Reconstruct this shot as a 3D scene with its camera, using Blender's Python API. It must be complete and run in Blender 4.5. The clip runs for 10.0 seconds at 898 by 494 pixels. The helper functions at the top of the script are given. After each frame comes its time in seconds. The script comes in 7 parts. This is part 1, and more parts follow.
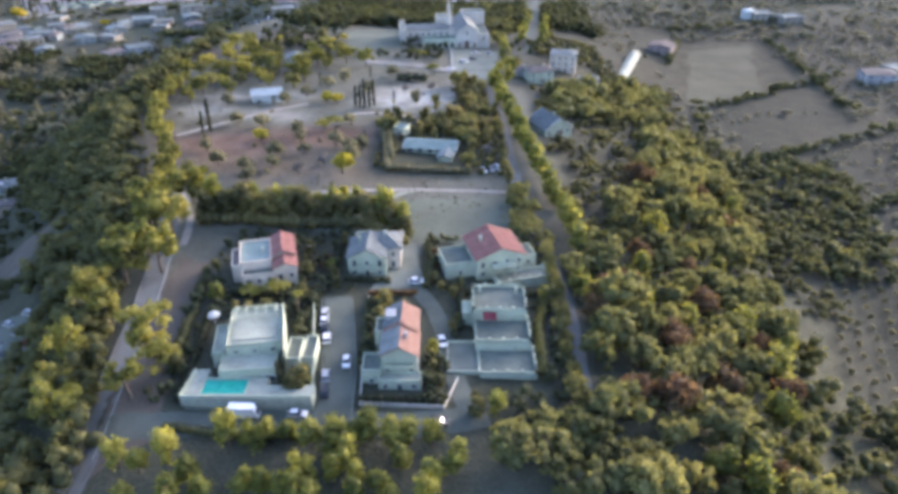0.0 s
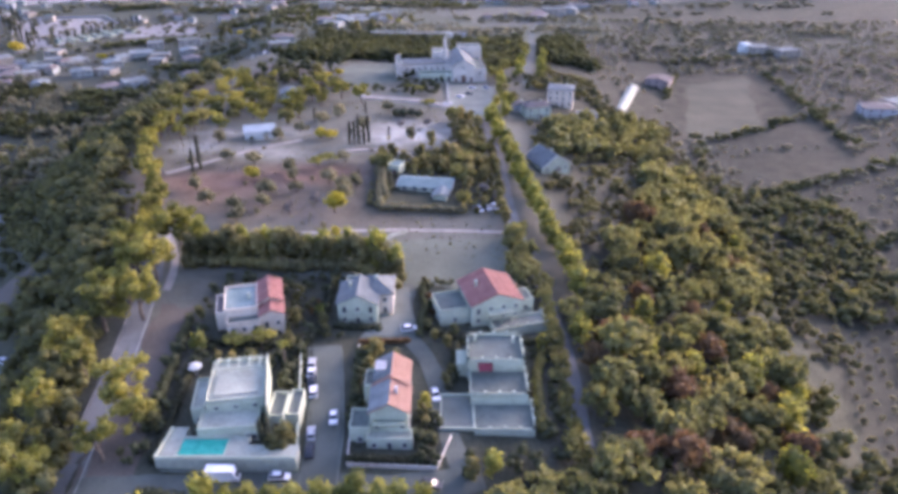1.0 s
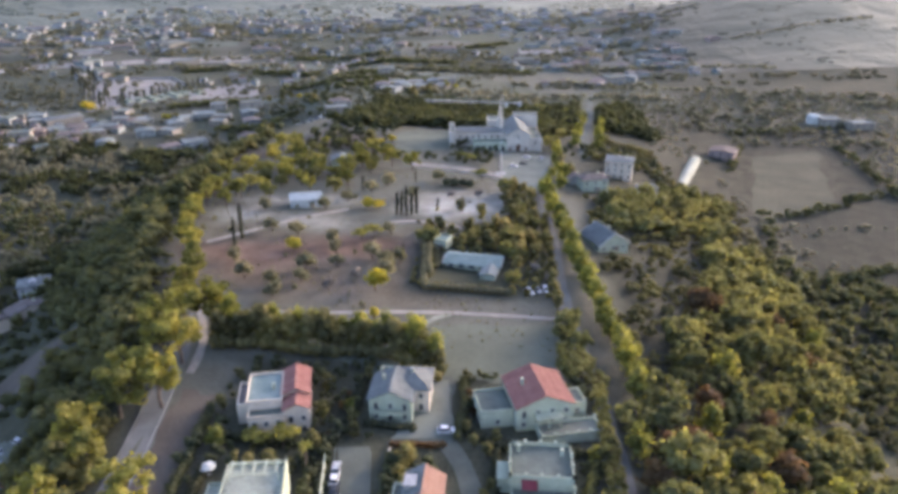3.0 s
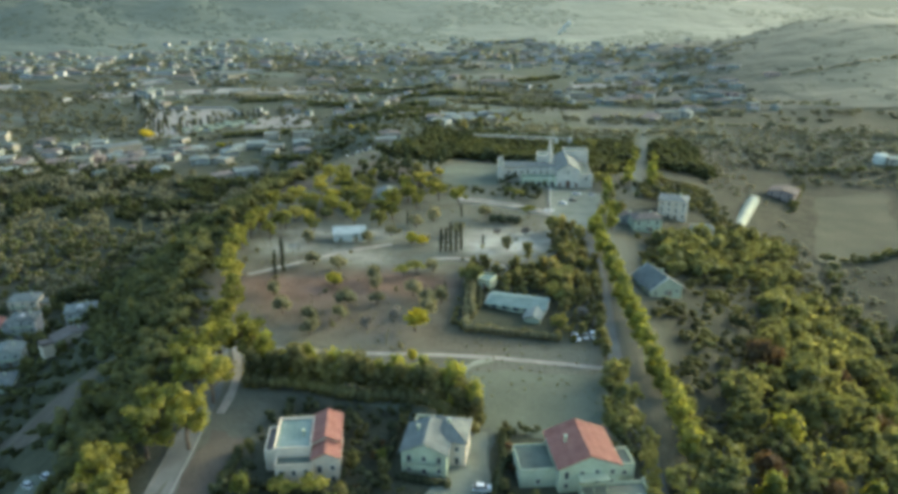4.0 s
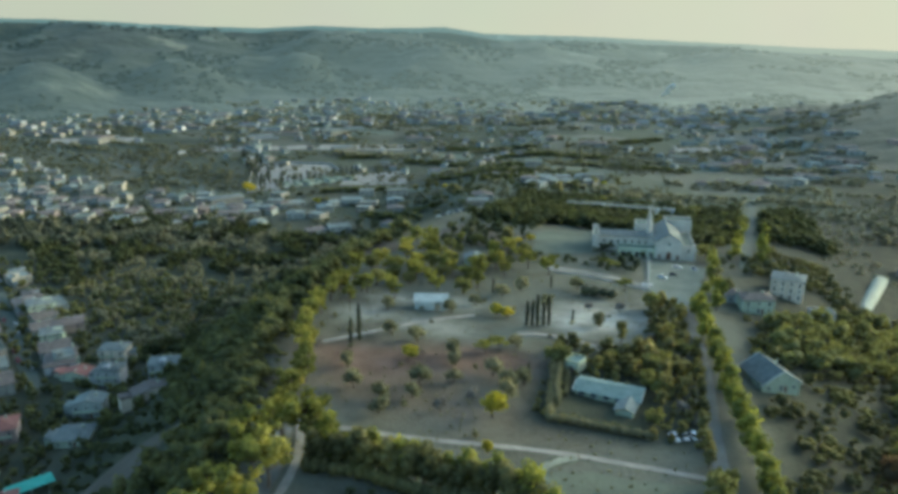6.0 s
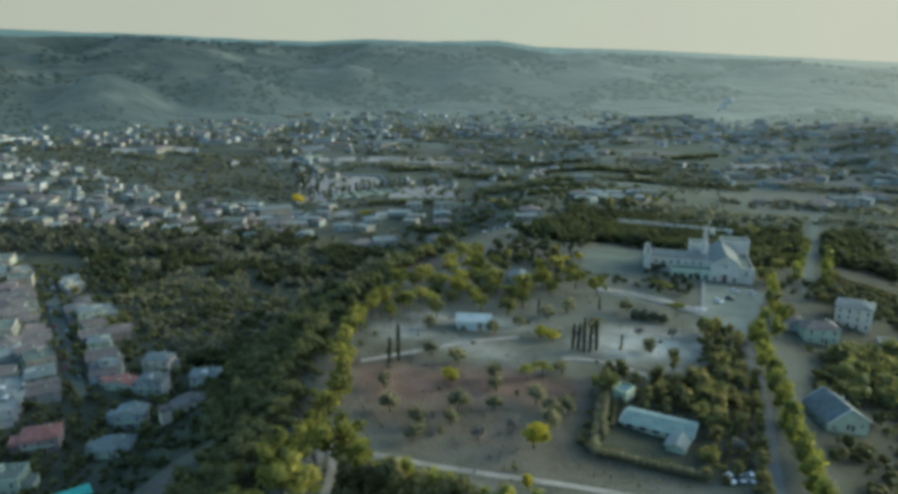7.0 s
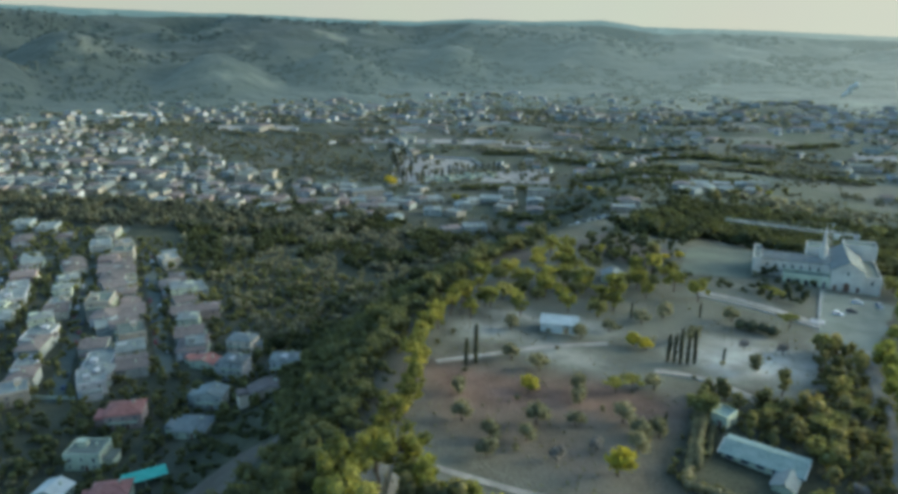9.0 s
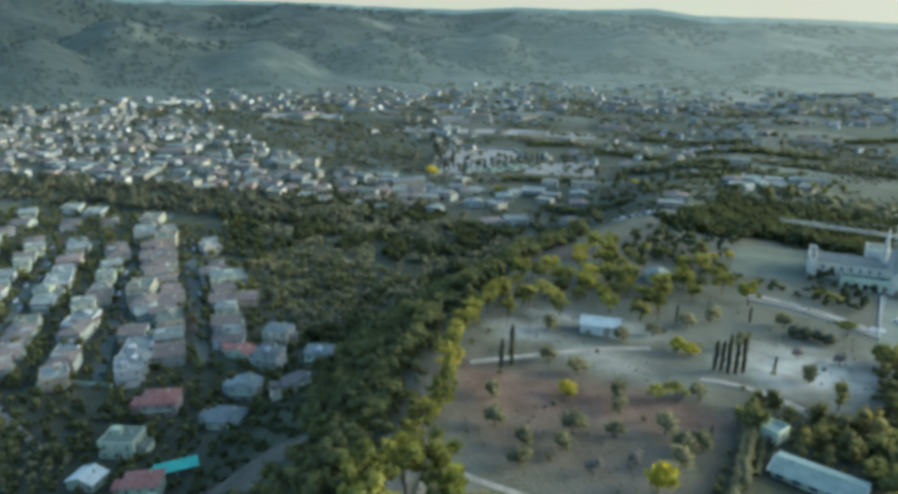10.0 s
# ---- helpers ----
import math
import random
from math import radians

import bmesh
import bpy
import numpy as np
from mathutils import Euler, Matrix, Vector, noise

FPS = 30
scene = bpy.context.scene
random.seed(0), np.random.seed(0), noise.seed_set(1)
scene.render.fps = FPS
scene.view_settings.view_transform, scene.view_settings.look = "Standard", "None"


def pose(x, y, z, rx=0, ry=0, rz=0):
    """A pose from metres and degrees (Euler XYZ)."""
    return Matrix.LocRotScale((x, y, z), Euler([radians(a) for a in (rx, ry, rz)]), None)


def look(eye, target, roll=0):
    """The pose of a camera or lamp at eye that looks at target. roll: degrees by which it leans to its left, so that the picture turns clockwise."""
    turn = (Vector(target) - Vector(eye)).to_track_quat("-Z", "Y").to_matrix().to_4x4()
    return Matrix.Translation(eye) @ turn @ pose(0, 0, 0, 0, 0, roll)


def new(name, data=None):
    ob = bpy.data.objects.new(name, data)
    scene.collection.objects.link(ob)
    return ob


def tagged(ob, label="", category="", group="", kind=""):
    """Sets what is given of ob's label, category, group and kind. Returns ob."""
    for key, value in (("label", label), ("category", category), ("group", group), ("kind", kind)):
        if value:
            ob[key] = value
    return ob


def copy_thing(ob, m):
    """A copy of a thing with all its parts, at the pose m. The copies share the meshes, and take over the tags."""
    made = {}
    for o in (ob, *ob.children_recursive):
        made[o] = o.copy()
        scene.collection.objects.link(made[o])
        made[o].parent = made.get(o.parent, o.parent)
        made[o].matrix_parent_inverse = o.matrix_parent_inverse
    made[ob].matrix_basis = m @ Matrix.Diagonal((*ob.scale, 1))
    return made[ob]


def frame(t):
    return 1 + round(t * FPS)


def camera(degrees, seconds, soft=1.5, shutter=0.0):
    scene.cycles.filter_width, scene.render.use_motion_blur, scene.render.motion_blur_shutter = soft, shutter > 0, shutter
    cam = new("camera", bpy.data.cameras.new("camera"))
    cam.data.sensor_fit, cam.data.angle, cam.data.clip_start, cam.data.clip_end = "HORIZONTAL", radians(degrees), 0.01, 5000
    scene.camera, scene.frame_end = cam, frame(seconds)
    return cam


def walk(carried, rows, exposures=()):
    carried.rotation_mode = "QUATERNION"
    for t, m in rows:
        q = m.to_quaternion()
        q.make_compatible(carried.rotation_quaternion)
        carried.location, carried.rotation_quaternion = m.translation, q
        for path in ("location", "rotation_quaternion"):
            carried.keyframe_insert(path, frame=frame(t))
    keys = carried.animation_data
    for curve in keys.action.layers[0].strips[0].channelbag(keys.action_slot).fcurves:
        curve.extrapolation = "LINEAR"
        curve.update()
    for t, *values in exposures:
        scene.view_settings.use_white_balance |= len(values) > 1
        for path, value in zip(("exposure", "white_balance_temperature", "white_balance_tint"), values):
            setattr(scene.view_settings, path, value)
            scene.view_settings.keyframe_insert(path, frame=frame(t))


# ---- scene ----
cam = camera(64.77, 10.0, soft=4.0)
# seconds, place in metres, turn to the left, tilt, lean in degrees
PATH = [
    (0.0, 0.00, -0.00, 100.00, -0.000, -30.434, 0.051),
    (0.5, 0.63, 4.23, 99.94, -0.072, -29.250, 0.047),
    (1.0, 1.22, 8.46, 99.95, -0.111, -28.089, 0.042),
    (1.5, 1.69, 12.86, 99.89, -0.160, -26.936, 0.068),
    (2.0, 2.37, 16.96, 99.81, 0.667, -25.740, -0.013),
    (2.5, 2.50, 21.35, 99.83, 2.520, -24.551, -0.036),
    (4.0, 3.28, 34.39, 99.61, 8.801, -20.908, -0.075),
    (4.5, 3.34, 38.65, 99.61, 10.808, -19.681, -0.082),
    (5.0, 3.21, 43.00, 99.59, 12.787, -18.459, -0.092),
    (5.5, 2.94, 47.34, 99.51, 14.761, -17.260, -0.073),
    (7.0, 1.64, 60.23, 99.54, 20.809, -15.354, -0.036),
    (7.5, 0.98, 64.53, 99.39, 22.953, -15.299, 0.014),
    (8.0, 0.12, 68.75, 99.39, 25.049, -15.749, 0.021),
    (8.5, -0.84, 72.86, 99.38, 26.944, -16.314, 0.067),
    (9.0, -1.85, 77.05, 99.53, 28.746, -16.834, 0.057),
    (9.5, -3.03, 81.19, 99.52, 30.555, -17.280, 0.073),
    (10.0, -4.42, 85.02, 99.43, 32.320, -17.696, 0.171),
]


def aim(x, y, z, yaw, pitch, roll):
    """A camera pose from a place and its turn, tilt and lean."""
    a, b = radians(yaw), radians(pitch)
    ahead = Vector((-math.sin(a) * math.cos(b), math.cos(a) * math.cos(b), math.sin(b)))
    eye = Vector((x, y, z))
    return look(eye, eye + ahead, roll)



# stops, kelvin, tint: the clip's picture turns magenta in its first third, then green
EXPOSURES = [
    (0.0, 2.16, 5300, 24.0), (0.5, 2.17, 5300, 38.0), (1.0, 2.17, 5300, 41.0), (1.5, 2.06, 5450, 47.0), (2.0, 1.96, 5550, 42.0), (2.6, 1.98, 5600, 40.0),
    (3.7, 1.79, 5780, -5.0), (4.6, 1.79, 5680, -11.0), (5.5, 1.59, 5380, -12.0), (7.0, 1.18, 5130, -9.0), (8.5, 1.29, 5080, -7.0), (10.0, 1.55, 5080, -7.0),
]
walk(cam, [(t, aim(*r)) for t, *r in PATH], EXPOSURES)

# ---- light: low sun ahead and to the right, thin haze ----
SUN_AZ, SUN_EL = 50.0, 13.0
world = bpy.data.worlds.new("sky")
scene.world = world
world.use_nodes = True
wn = world.node_tree
sky = wn.nodes.new("ShaderNodeTexSky")
sky.sky_type = "NISHITA"
sky.sun_disc = False
sky.sun_elevation, sky.sun_rotation = radians(SUN_EL), radians(SUN_AZ)
sky.air_density, sky.dust_density, sky.ozone_density = 0.9, 3.0, 0.3
wn.nodes["Background"].inputs["Strength"].default_value = 0.15
wn.links.new(sky.outputs["Color"], wn.nodes["Background"].inputs["Color"])
sun = new("sun", bpy.data.lights.new("sun", "SUN"))
sun.data.energy, sun.data.angle, sun.data.color = 1.15, radians(15.0), (1.0, 0.84, 0.60)
sa, se = radians(SUN_AZ), radians(SUN_EL)
sun_at = Vector((math.sin(sa) * math.cos(se), math.cos(sa) * math.cos(se), math.sin(se))) * 900
sun.matrix_world = look(sun_at, (0, 0, 0))

# ---- materials ----
def nodes_of(name):
    m = bpy.data.materials.new(name)
    m.use_nodes = True
    return m, m.node_tree, m.node_tree.nodes["Principled BSDF"]


def add(tree, kind, **values):
    n = tree.nodes.new(kind)
    for key, value in values.items():
        n.inputs[key].default_value = value
    return n


def mixed(tree, fac, a, b, blend="MIX"):
    """A colour mix; fac, a and b are sockets or values."""
    n = tree.nodes.new("ShaderNodeMix")
    n.data_type, n.blend_type = "RGBA", blend
    for sock, value in ((n.inputs[0], fac), (n.inputs[6], a), (n.inputs[7], b)):
        if isinstance(value, bpy.types.NodeSocket):
            tree.links.new(value, sock)
        else:
            sock.default_value = (*value, 1) if isinstance(value, tuple) and len(value) == 3 else value
    return n.outputs[2]


def noise_of(tree, scale, detail=4.0, where="pos", lo=0.35, hi=0.65):
    """Noise in the world's metres (or the object's), spread from 0 to 1."""
    if where == "pos":
        src = tree.nodes.new("ShaderNodeNewGeometry").outputs["Position"]
    else:
        src = tree.nodes.new("ShaderNodeTexCoord").outputs["Object"]
    n = add(tree, "ShaderNodeTexNoise", Scale=scale, Detail=detail)
    tree.links.new(src, n.inputs["Vector"])
    r = tree.nodes.new("ShaderNodeMapRange")
    r.inputs[1].default_value, r.inputs[2].default_value = lo, hi
    tree.links.new(n.outputs["Fac"], r.inputs[0])
    return r.outputs[0]


def bumped(tree, shader, height, strength, distance):
    b = add(tree, "ShaderNodeBump", Strength=strength, Distance=distance)
    tree.links.new(height, b.inputs["Height"])
    tree.links.new(b.outputs["Normal"], shader.inputs["Normal"])


def surface(name, dark, light, coarse=0.15, fine=2.5, rough=0.85, bump=0.3, vary=0.0, metal=0.0, where="pos", grime=0.25):
    """A weathered surface: two scales of noise, bump, and some change from object to object."""
    m, tree, p = nodes_of(name)
    n1, n2 = noise_of(tree, coarse, where=where), noise_of(tree, fine, 6.0, where=where)
    c = mixed(tree, n1, dark, light)
    c = mixed(tree, grime, c, mixed(tree, n2, tuple(v * 0.55 for v in dark), tuple(min(1, v * 1.12) for v in light)))
    if vary:
        o = tree.nodes.new("ShaderNodeObjectInfo")
        h = add(tree, "ShaderNodeHueSaturation", Saturation=1.0)
        r = tree.nodes.new("ShaderNodeMapRange")
        r.inputs[3].default_value, r.inputs[4].default_value = 1 - vary, 1 + vary
        tree.links.new(o.outputs["Random"], r.inputs[0])
        tree.links.new(r.outputs[0], h.inputs["Value"])
        tree.links.new(c, h.inputs["Color"])
        c = h.outputs["Color"]
    tree.links.new(c, p.inputs["Base Color"])
    p.inputs["Roughness"].default_value, p.inputs["Metallic"].default_value = rough, metal
    p.inputs["Specular IOR Level"].default_value = 0.18 if rough > 0.7 else 0.4
    if bump:
        bumped(tree, p, n2, bump, 0.1)
    return m


def foliage(name, dark, light, glow, vary=0.3, through_light=0.45, sere=0.45):
    """Leaves: colour changes from leaf to leaf, tree to tree and place to place; some light comes through."""
    m, tree, p = nodes_of(name)
    g = tree.nodes.new("ShaderNodeNewGeometry")
    c = mixed(tree, g.outputs["Random Per Island"], dark, light)
    c = mixed(tree, mixed(tree, 0.5, noise_of(tree, 0.05), noise_of(tree, 0.6)), tuple(v * 0.75 for v in dark), c)
    warm = tree.nodes.new("ShaderNodeMath")
    warm.operation = "MULTIPLY"
    warm.inputs[1].default_value = sere
    tree.links.new(noise_of(tree, 0.085, 2.0, lo=0.46, hi=0.62), warm.inputs[0])
    c = mixed(tree, warm.outputs[0], c, (min(1, light[0] * 1.15), light[1] * 1.08, light[2] * 0.85))
    o = tree.nodes.new("ShaderNodeObjectInfo")
    r = tree.nodes.new("ShaderNodeMapRange")
    r.inputs[3].default_value, r.inputs[4].default_value = 1 - vary, 1 + vary
    tree.links.new(o.outputs["Random"], r.inputs[0])
    r2 = tree.nodes.new("ShaderNodeMapRange")
    r2.inputs[3].default_value, r2.inputs[4].default_value = 0.5 + 0.014, 0.5 - 0.010
    tree.links.new(o.outputs["Random"], r2.inputs[0])
    h = tree.nodes.new("ShaderNodeHueSaturation")
    tree.links.new(r.outputs[0], h.inputs["Value"])
    tree.links.new(r2.outputs[0], h.inputs["Hue"])
    tree.links.new(c, h.inputs["Color"])
    tree.links.new(h.outputs["Color"], p.inputs["Base Color"])
    p.inputs["Roughness"].default_value = 0.75
    p.inputs["Specular IOR Level"].default_value = 0.2
    t = tree.nodes.new("ShaderNodeBsdfTranslucent")
    tree.links.new(mixed(tree, 1.0, h.outputs["Color"], glow, "MULTIPLY"), t.inputs["Color"])
    mix = add(tree, "ShaderNodeMixShader", Fac=through_light)
    tree.links.new(p.outputs[0], mix.inputs[1])
    tree.links.new(t.outputs[0], mix.inputs[2])
    tree.links.new(mix.outputs[0], tree.nodes["Material Output"].inputs["Surface"])
    return m


MAT = dict(
    bark=surface("bark", (0.10, 0.075, 0.055), (0.20, 0.16, 0.12), 1.0, 9.0, where="obj"),
    pine=foliage("pine_needles", (0.122, 0.13, 0.043), (0.275, 0.275, 0.082), (2.0, 1.85, 0.82), through_light=0.48),
    oak=foliage("oak_leaves", (0.118, 0.125, 0.057), (0.268, 0.268, 0.11), (1.85, 1.75, 0.95), sere=0.3, through_light=0.48),
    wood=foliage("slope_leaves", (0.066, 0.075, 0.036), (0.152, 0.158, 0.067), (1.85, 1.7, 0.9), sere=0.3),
    row=foliage("row_leaves", (0.125, 0.137, 0.042), (0.29, 0.295, 0.08), (2.0, 1.9, 0.8), through_light=0.48),
    garden=foliage("garden_leaves", (0.10, 0.102, 0.05), (0.235, 0.22, 0.095), (1.8, 1.65, 0.8)),
    # valley trees: paler and greyer leaves, haze mixed into their colour
    vale=foliage("valley_leaves_hazed", (0.125, 0.127, 0.09), (0.235, 0.232, 0.162), (1.7, 1.6, 1.15), sere=0.3),
    olive=foliage("olive_leaves", (0.165, 0.16, 0.10), (0.285, 0.272, 0.17), (1.6, 1.5, 0.9), sere=0.1),
    gold=foliage("golden_leaves", (0.20, 0.19, 0.03), (0.38, 0.34, 0.05), (2.0, 1.9, 0.6)),
    cypress=foliage("cypress_needles", (0.028, 0.034, 0.020), (0.07, 0.075, 0.038), (1.6, 1.4, 0.8), through_light=0.15),
    twigs=foliage("bare_twigs", (0.14, 0.12, 0.10), (0.26, 0.23, 0.19), (1.4, 1.3, 1.0), through_light=0.1),
    hedge=foliage("hedge_leaves", (0.07, 0.082, 0.045), (0.14, 0.15, 0.08), (1.6, 1.5, 0.8), sere=0.15),
    russet=foliage("russet_leaves", (0.09, 0.062, 0.036), (0.18, 0.13, 0.068), (1.6, 1.35, 0.9)),
    asphalt=surface("asphalt", (0.083, 0.094, 0.077), (0.128, 0.142, 0.117), 0.12, 3.0),
    paving=surface("pale_paving", (0.125, 0.141, 0.116), (0.19, 0.209, 0.174), 0.15, 3.0),
    gravel=surface("pale_gravel", (0.20, 0.19, 0.17), (0.33, 0.31, 0.275), 0.2, 2.5),
    soil=surface("bare_field", (0.094, 0.106, 0.079), (0.146, 0.161, 0.12), 0.06, 1.5),
    trail=surface("faint_trail", (0.18, 0.192, 0.15), (0.27, 0.284, 0.23), 0.1, 1.5),
    verge=surface("trodden_earth", (0.084, 0.072, 0.056), (0.136, 0.118, 0.093), 0.09, 1.8),
    meadow=surface("green_meadow", (0.034, 0.042, 0.026), (0.062, 0.068, 0.044), 0.05, 1.0),
    lane=surface("worn_lane_asphalt", (0.12, 0.126, 0.12), (0.19, 0.195, 0.185), 0.12, 3.0),
    plaster=surface("white_plaster", (0.345, 0.38, 0.285), (0.455, 0.495, 0.375), 0.3, 2.0, vary=0.08, bump=0.1),
    paleroof=surface("pale_flat_roofing", (0.145, 0.168, 0.162), (0.235, 0.262, 0.25), 0.2, 1.4, vary=0.15, where="obj"),
    cream=surface("cream_plaster", (0.55, 0.47, 0.36), (0.68, 0.60, 0.48), 0.3, 2.0, vary=0.1, bump=0.1),
    pink=surface("pink_plaster", (0.26, 0.205, 0.185), (0.35, 0.285, 0.255), 0.3, 2.0, vary=0.1, bump=0.1),
    grey=surface("grey_plaster", (0.31, 0.315, 0.315), (0.43, 0.435, 0.43), 0.3, 2.0, vary=0.1, bump=0.1),
    stone=surface("limestone", (0.42, 0.39, 0.34), (0.58, 0.55, 0.48), 0.25, 1.6, bump=0.4),
    tile=surface("red_roof_tiles", (0.235, 0.105, 0.085), (0.335, 0.175, 0.145), 0.5, 2.2, vary=0.15, where="obj"),
    oldplaster=surface("weathered_plaster", (0.195, 0.212, 0.20), (0.325, 0.345, 0.322), 0.2, 1.6, vary=0.22, bump=0.1),
    oldcream=surface("weathered_cream_plaster", (0.24, 0.22, 0.18), (0.35, 0.325, 0.27), 0.2, 1.6, vary=0.2, bump=0.1),
    oldtile=surface("weathered_roof_tiles", (0.125, 0.105, 0.095), (0.20, 0.165, 0.148), 0.3, 2.0, vary=0.25, where="obj"),
    orange=surface("orange_roof_tiles", (0.285, 0.165, 0.12), (0.375, 0.235, 0.175), 0.5, 2.2, where="obj"),
    brown=surface("brown_roof_tiles", (0.115, 0.10, 0.09), (0.185, 0.16, 0.145), 0.5, 2.2, vary=0.15, where="obj"),
    slate=surface("grey_roof_tiles", (0.125, 0.14, 0.135), (0.205, 0.222, 0.212), 0.4, 2.0, vary=0.15, where="obj"),
    bitumen=surface("flat_roof_felt", (0.10, 0.121, 0.102), (0.16, 0.184, 0.155), 0.25, 1.4, vary=0.12),
    sheet=surface("white_sheeting", (0.44, 0.45, 0.41), (0.58, 0.59, 0.54), 0.3, 1.4, rough=0.75, bump=0.05),
    whiteroof=surface("white_roof_terrace", (0.28, 0.30, 0.235), (0.40, 0.42, 0.335), 0.2, 1.4),
    bluesheet=surface("pale_blue_sheeting", (0.145, 0.205, 0.195), (0.235, 0.295, 0.275), 0.3, 1.4, rough=0.75, bump=0.05),
    greensheet=surface("turquoise_sheeting", (0.08, 0.34, 0.25), (0.13, 0.43, 0.33), 0.3, 1.4, rough=0.4, bump=0.05),
    metal=surface("painted_steel", (0.50, 0.50, 0.48), (0.62, 0.62, 0.60), 1.0, 6.0, rough=0.45, bump=0.0, where="obj"),
    dark=surface("dark_rubber", (0.02, 0.02, 0.02), (0.035, 0.035, 0.035), 3.0, 20.0, bump=0.0, where="obj"),
    brownwood=surface("dark_timber", (0.10, 0.06, 0.04), (0.17, 0.11, 0.08), 1.0, 6.0, where="obj"),
    maroon=surface("maroon_awning", (0.14, 0.03, 0.04), (0.20, 0.05, 0.06), 1.0, 6.0, where="obj"),
    marking=surface("road_paint", (0.26, 0.27, 0.25), (0.42, 0.43, 0.40), 1.0, 6.0, bump=0.0),
)


def glass(name, tint, rough):
    m, tree, p = nodes_of(name)
    n = noise_of(tree, 0.7)
    tree.links.new(mixed(tree, n, tint, tuple(v * 1.6 for v in tint)), p.inputs["Base Color"])
    p.inputs["Roughness"].default_value = rough
    p.inputs["IOR"].default_value = 1.5
    return m


MAT["pane"] = glass("window_glass", (0.02, 0.024, 0.028), 0.3)
m, tree, p = nodes_of("pool_water")
w = noise_of(tree, 0.8, 3.0)
tree.links.new(mixed(tree, w, (0.03, 0.34, 0.245), (0.06, 0.44, 0.325)), p.inputs["Base Color"])
p.inputs["Roughness"].default_value, p.inputs["IOR"].default_value = 0.08, 1.33
bumped(tree, p, w, 0.15, 0.05)
MAT["water"] = m


def car_paint(name, colour, metal=0.3):
    m, tree, p = nodes_of(name)
    n = noise_of(tree, 3.0, where="obj")
    tree.links.new(mixed(tree, n, colour, tuple(min(1, v * 1.12) for v in colour)), p.inputs["Base Color"])
    p.inputs["Roughness"].default_value, p.inputs["Metallic"].default_value = 0.6, metal * 0.4
    return m


PAINT = [car_paint("white_car_paint", (0.72, 0.72, 0.72), 0), car_paint("silver_car_paint", (0.42, 0.43, 0.44)),
         car_paint("dark_car_paint", (0.03, 0.035, 0.045)), car_paint("blue_car_paint", (0.04, 0.07, 0.16)), car_paint("red_car_paint", (0.22, 0.02, 0.02))]
PAINT_WORD = ["white", "silver grey", "dark grey", "dark blue", "dark red"]

# the open land: dry grass, woodland floor, valley fields and reddish soil, laid out by the land's own cover
m, tree, p = nodes_of("open_land")


def cover(name):
    a = tree.nodes.new("ShaderNodeAttribute")
    a.attribute_name = name
    return a.outputs["Fac"]


fine, mid, wide = noise_of(tree, 1.2, 8.0), noise_of(tree, 0.12, 6.0), noise_of(tree, 0.018, 4.0)
grass = mixed(tree, mid, (0.065, 0.064, 0.045), (0.119, 0.116, 0.086))
grass = mixed(tree, mixed(tree, 0.6, wide, noise_of(tree, 0.035, 5.0, lo=0.47, hi=0.58)), grass, (0.139, 0.144, 0.116))
soil = mixed(tree, mid, (0.108, 0.068, 0.05), (0.19, 0.124, 0.094))
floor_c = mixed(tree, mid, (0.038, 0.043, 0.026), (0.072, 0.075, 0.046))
cells = add(tree, "ShaderNodeTexVoronoi", Scale=0.011)
geo = tree.nodes.new("ShaderNodeNewGeometry")
warp = add(tree, "ShaderNodeTexNoise", Scale=0.006, Detail=2.0)
tree.links.new(geo.outputs["Position"], warp.inputs["Vector"])
vm = tree.nodes.new("ShaderNodeVectorMath")
vm.operation = "MULTIPLY_ADD"
vm.inputs[1].default_value = (90, 90, 0)
tree.links.new(warp.outputs["Color"], vm.inputs[0])
tree.links.new(geo.outputs["Position"], vm.inputs[2])
tree.links.new(vm.outputs[0], cells.inputs["Vector"])
ramp = tree.nodes.new("ShaderNodeValToRGB")
ramp.color_ramp.interpolation = "CONSTANT"
stops = [(0.0, (0.11, 0.125, 0.088)), (0.2, (0.155, 0.158, 0.122)), (0.4, (0.082, 0.097, 0.068)), (0.55, (0.20, 0.195, 0.162)), (0.7, (0.11, 0.127, 0.086)), (0.88, (0.145, 0.142, 0.11))]
while len(ramp.color_ramp.elements) < len(stops):
    ramp.color_ramp.elements.new(0.5)
for e, (at, col) in zip(ramp.color_ramp.elements, stops):
    e.position, e.color = at, (*col, 1)
sep = tree.nodes.new("ShaderNodeSeparateColor")
tree.links.new(cells.outputs["Color"], sep.inputs[0])
tree.links.new(sep.outputs[0], ramp.inputs[0])
fields = mixed(tree, 0.25, ramp.outputs[0], mixed(tree, mid, (0.05, 0.058, 0.038), (0.12, 0.12, 0.09)))
c = mixed(tree, cover("soil"), grass, soil)
worn = tree.nodes.new("ShaderNodeMapRange")
worn.inputs[3].default_value = 0.45
tree.links.new(mid, worn.inputs[0])
c = mixed(tree, mixed(tree, worn.outputs[0], (0.0, 0.0, 0.0), cover("pale")), c, (0.50, 0.50, 0.45))
c = mixed(tree, cover("valley"), c, fields)
c = mixed(tree, cover("scrub"), c, mixed(tree, mid, (0.022, 0.026, 0.017), (0.05, 0.051, 0.035)))
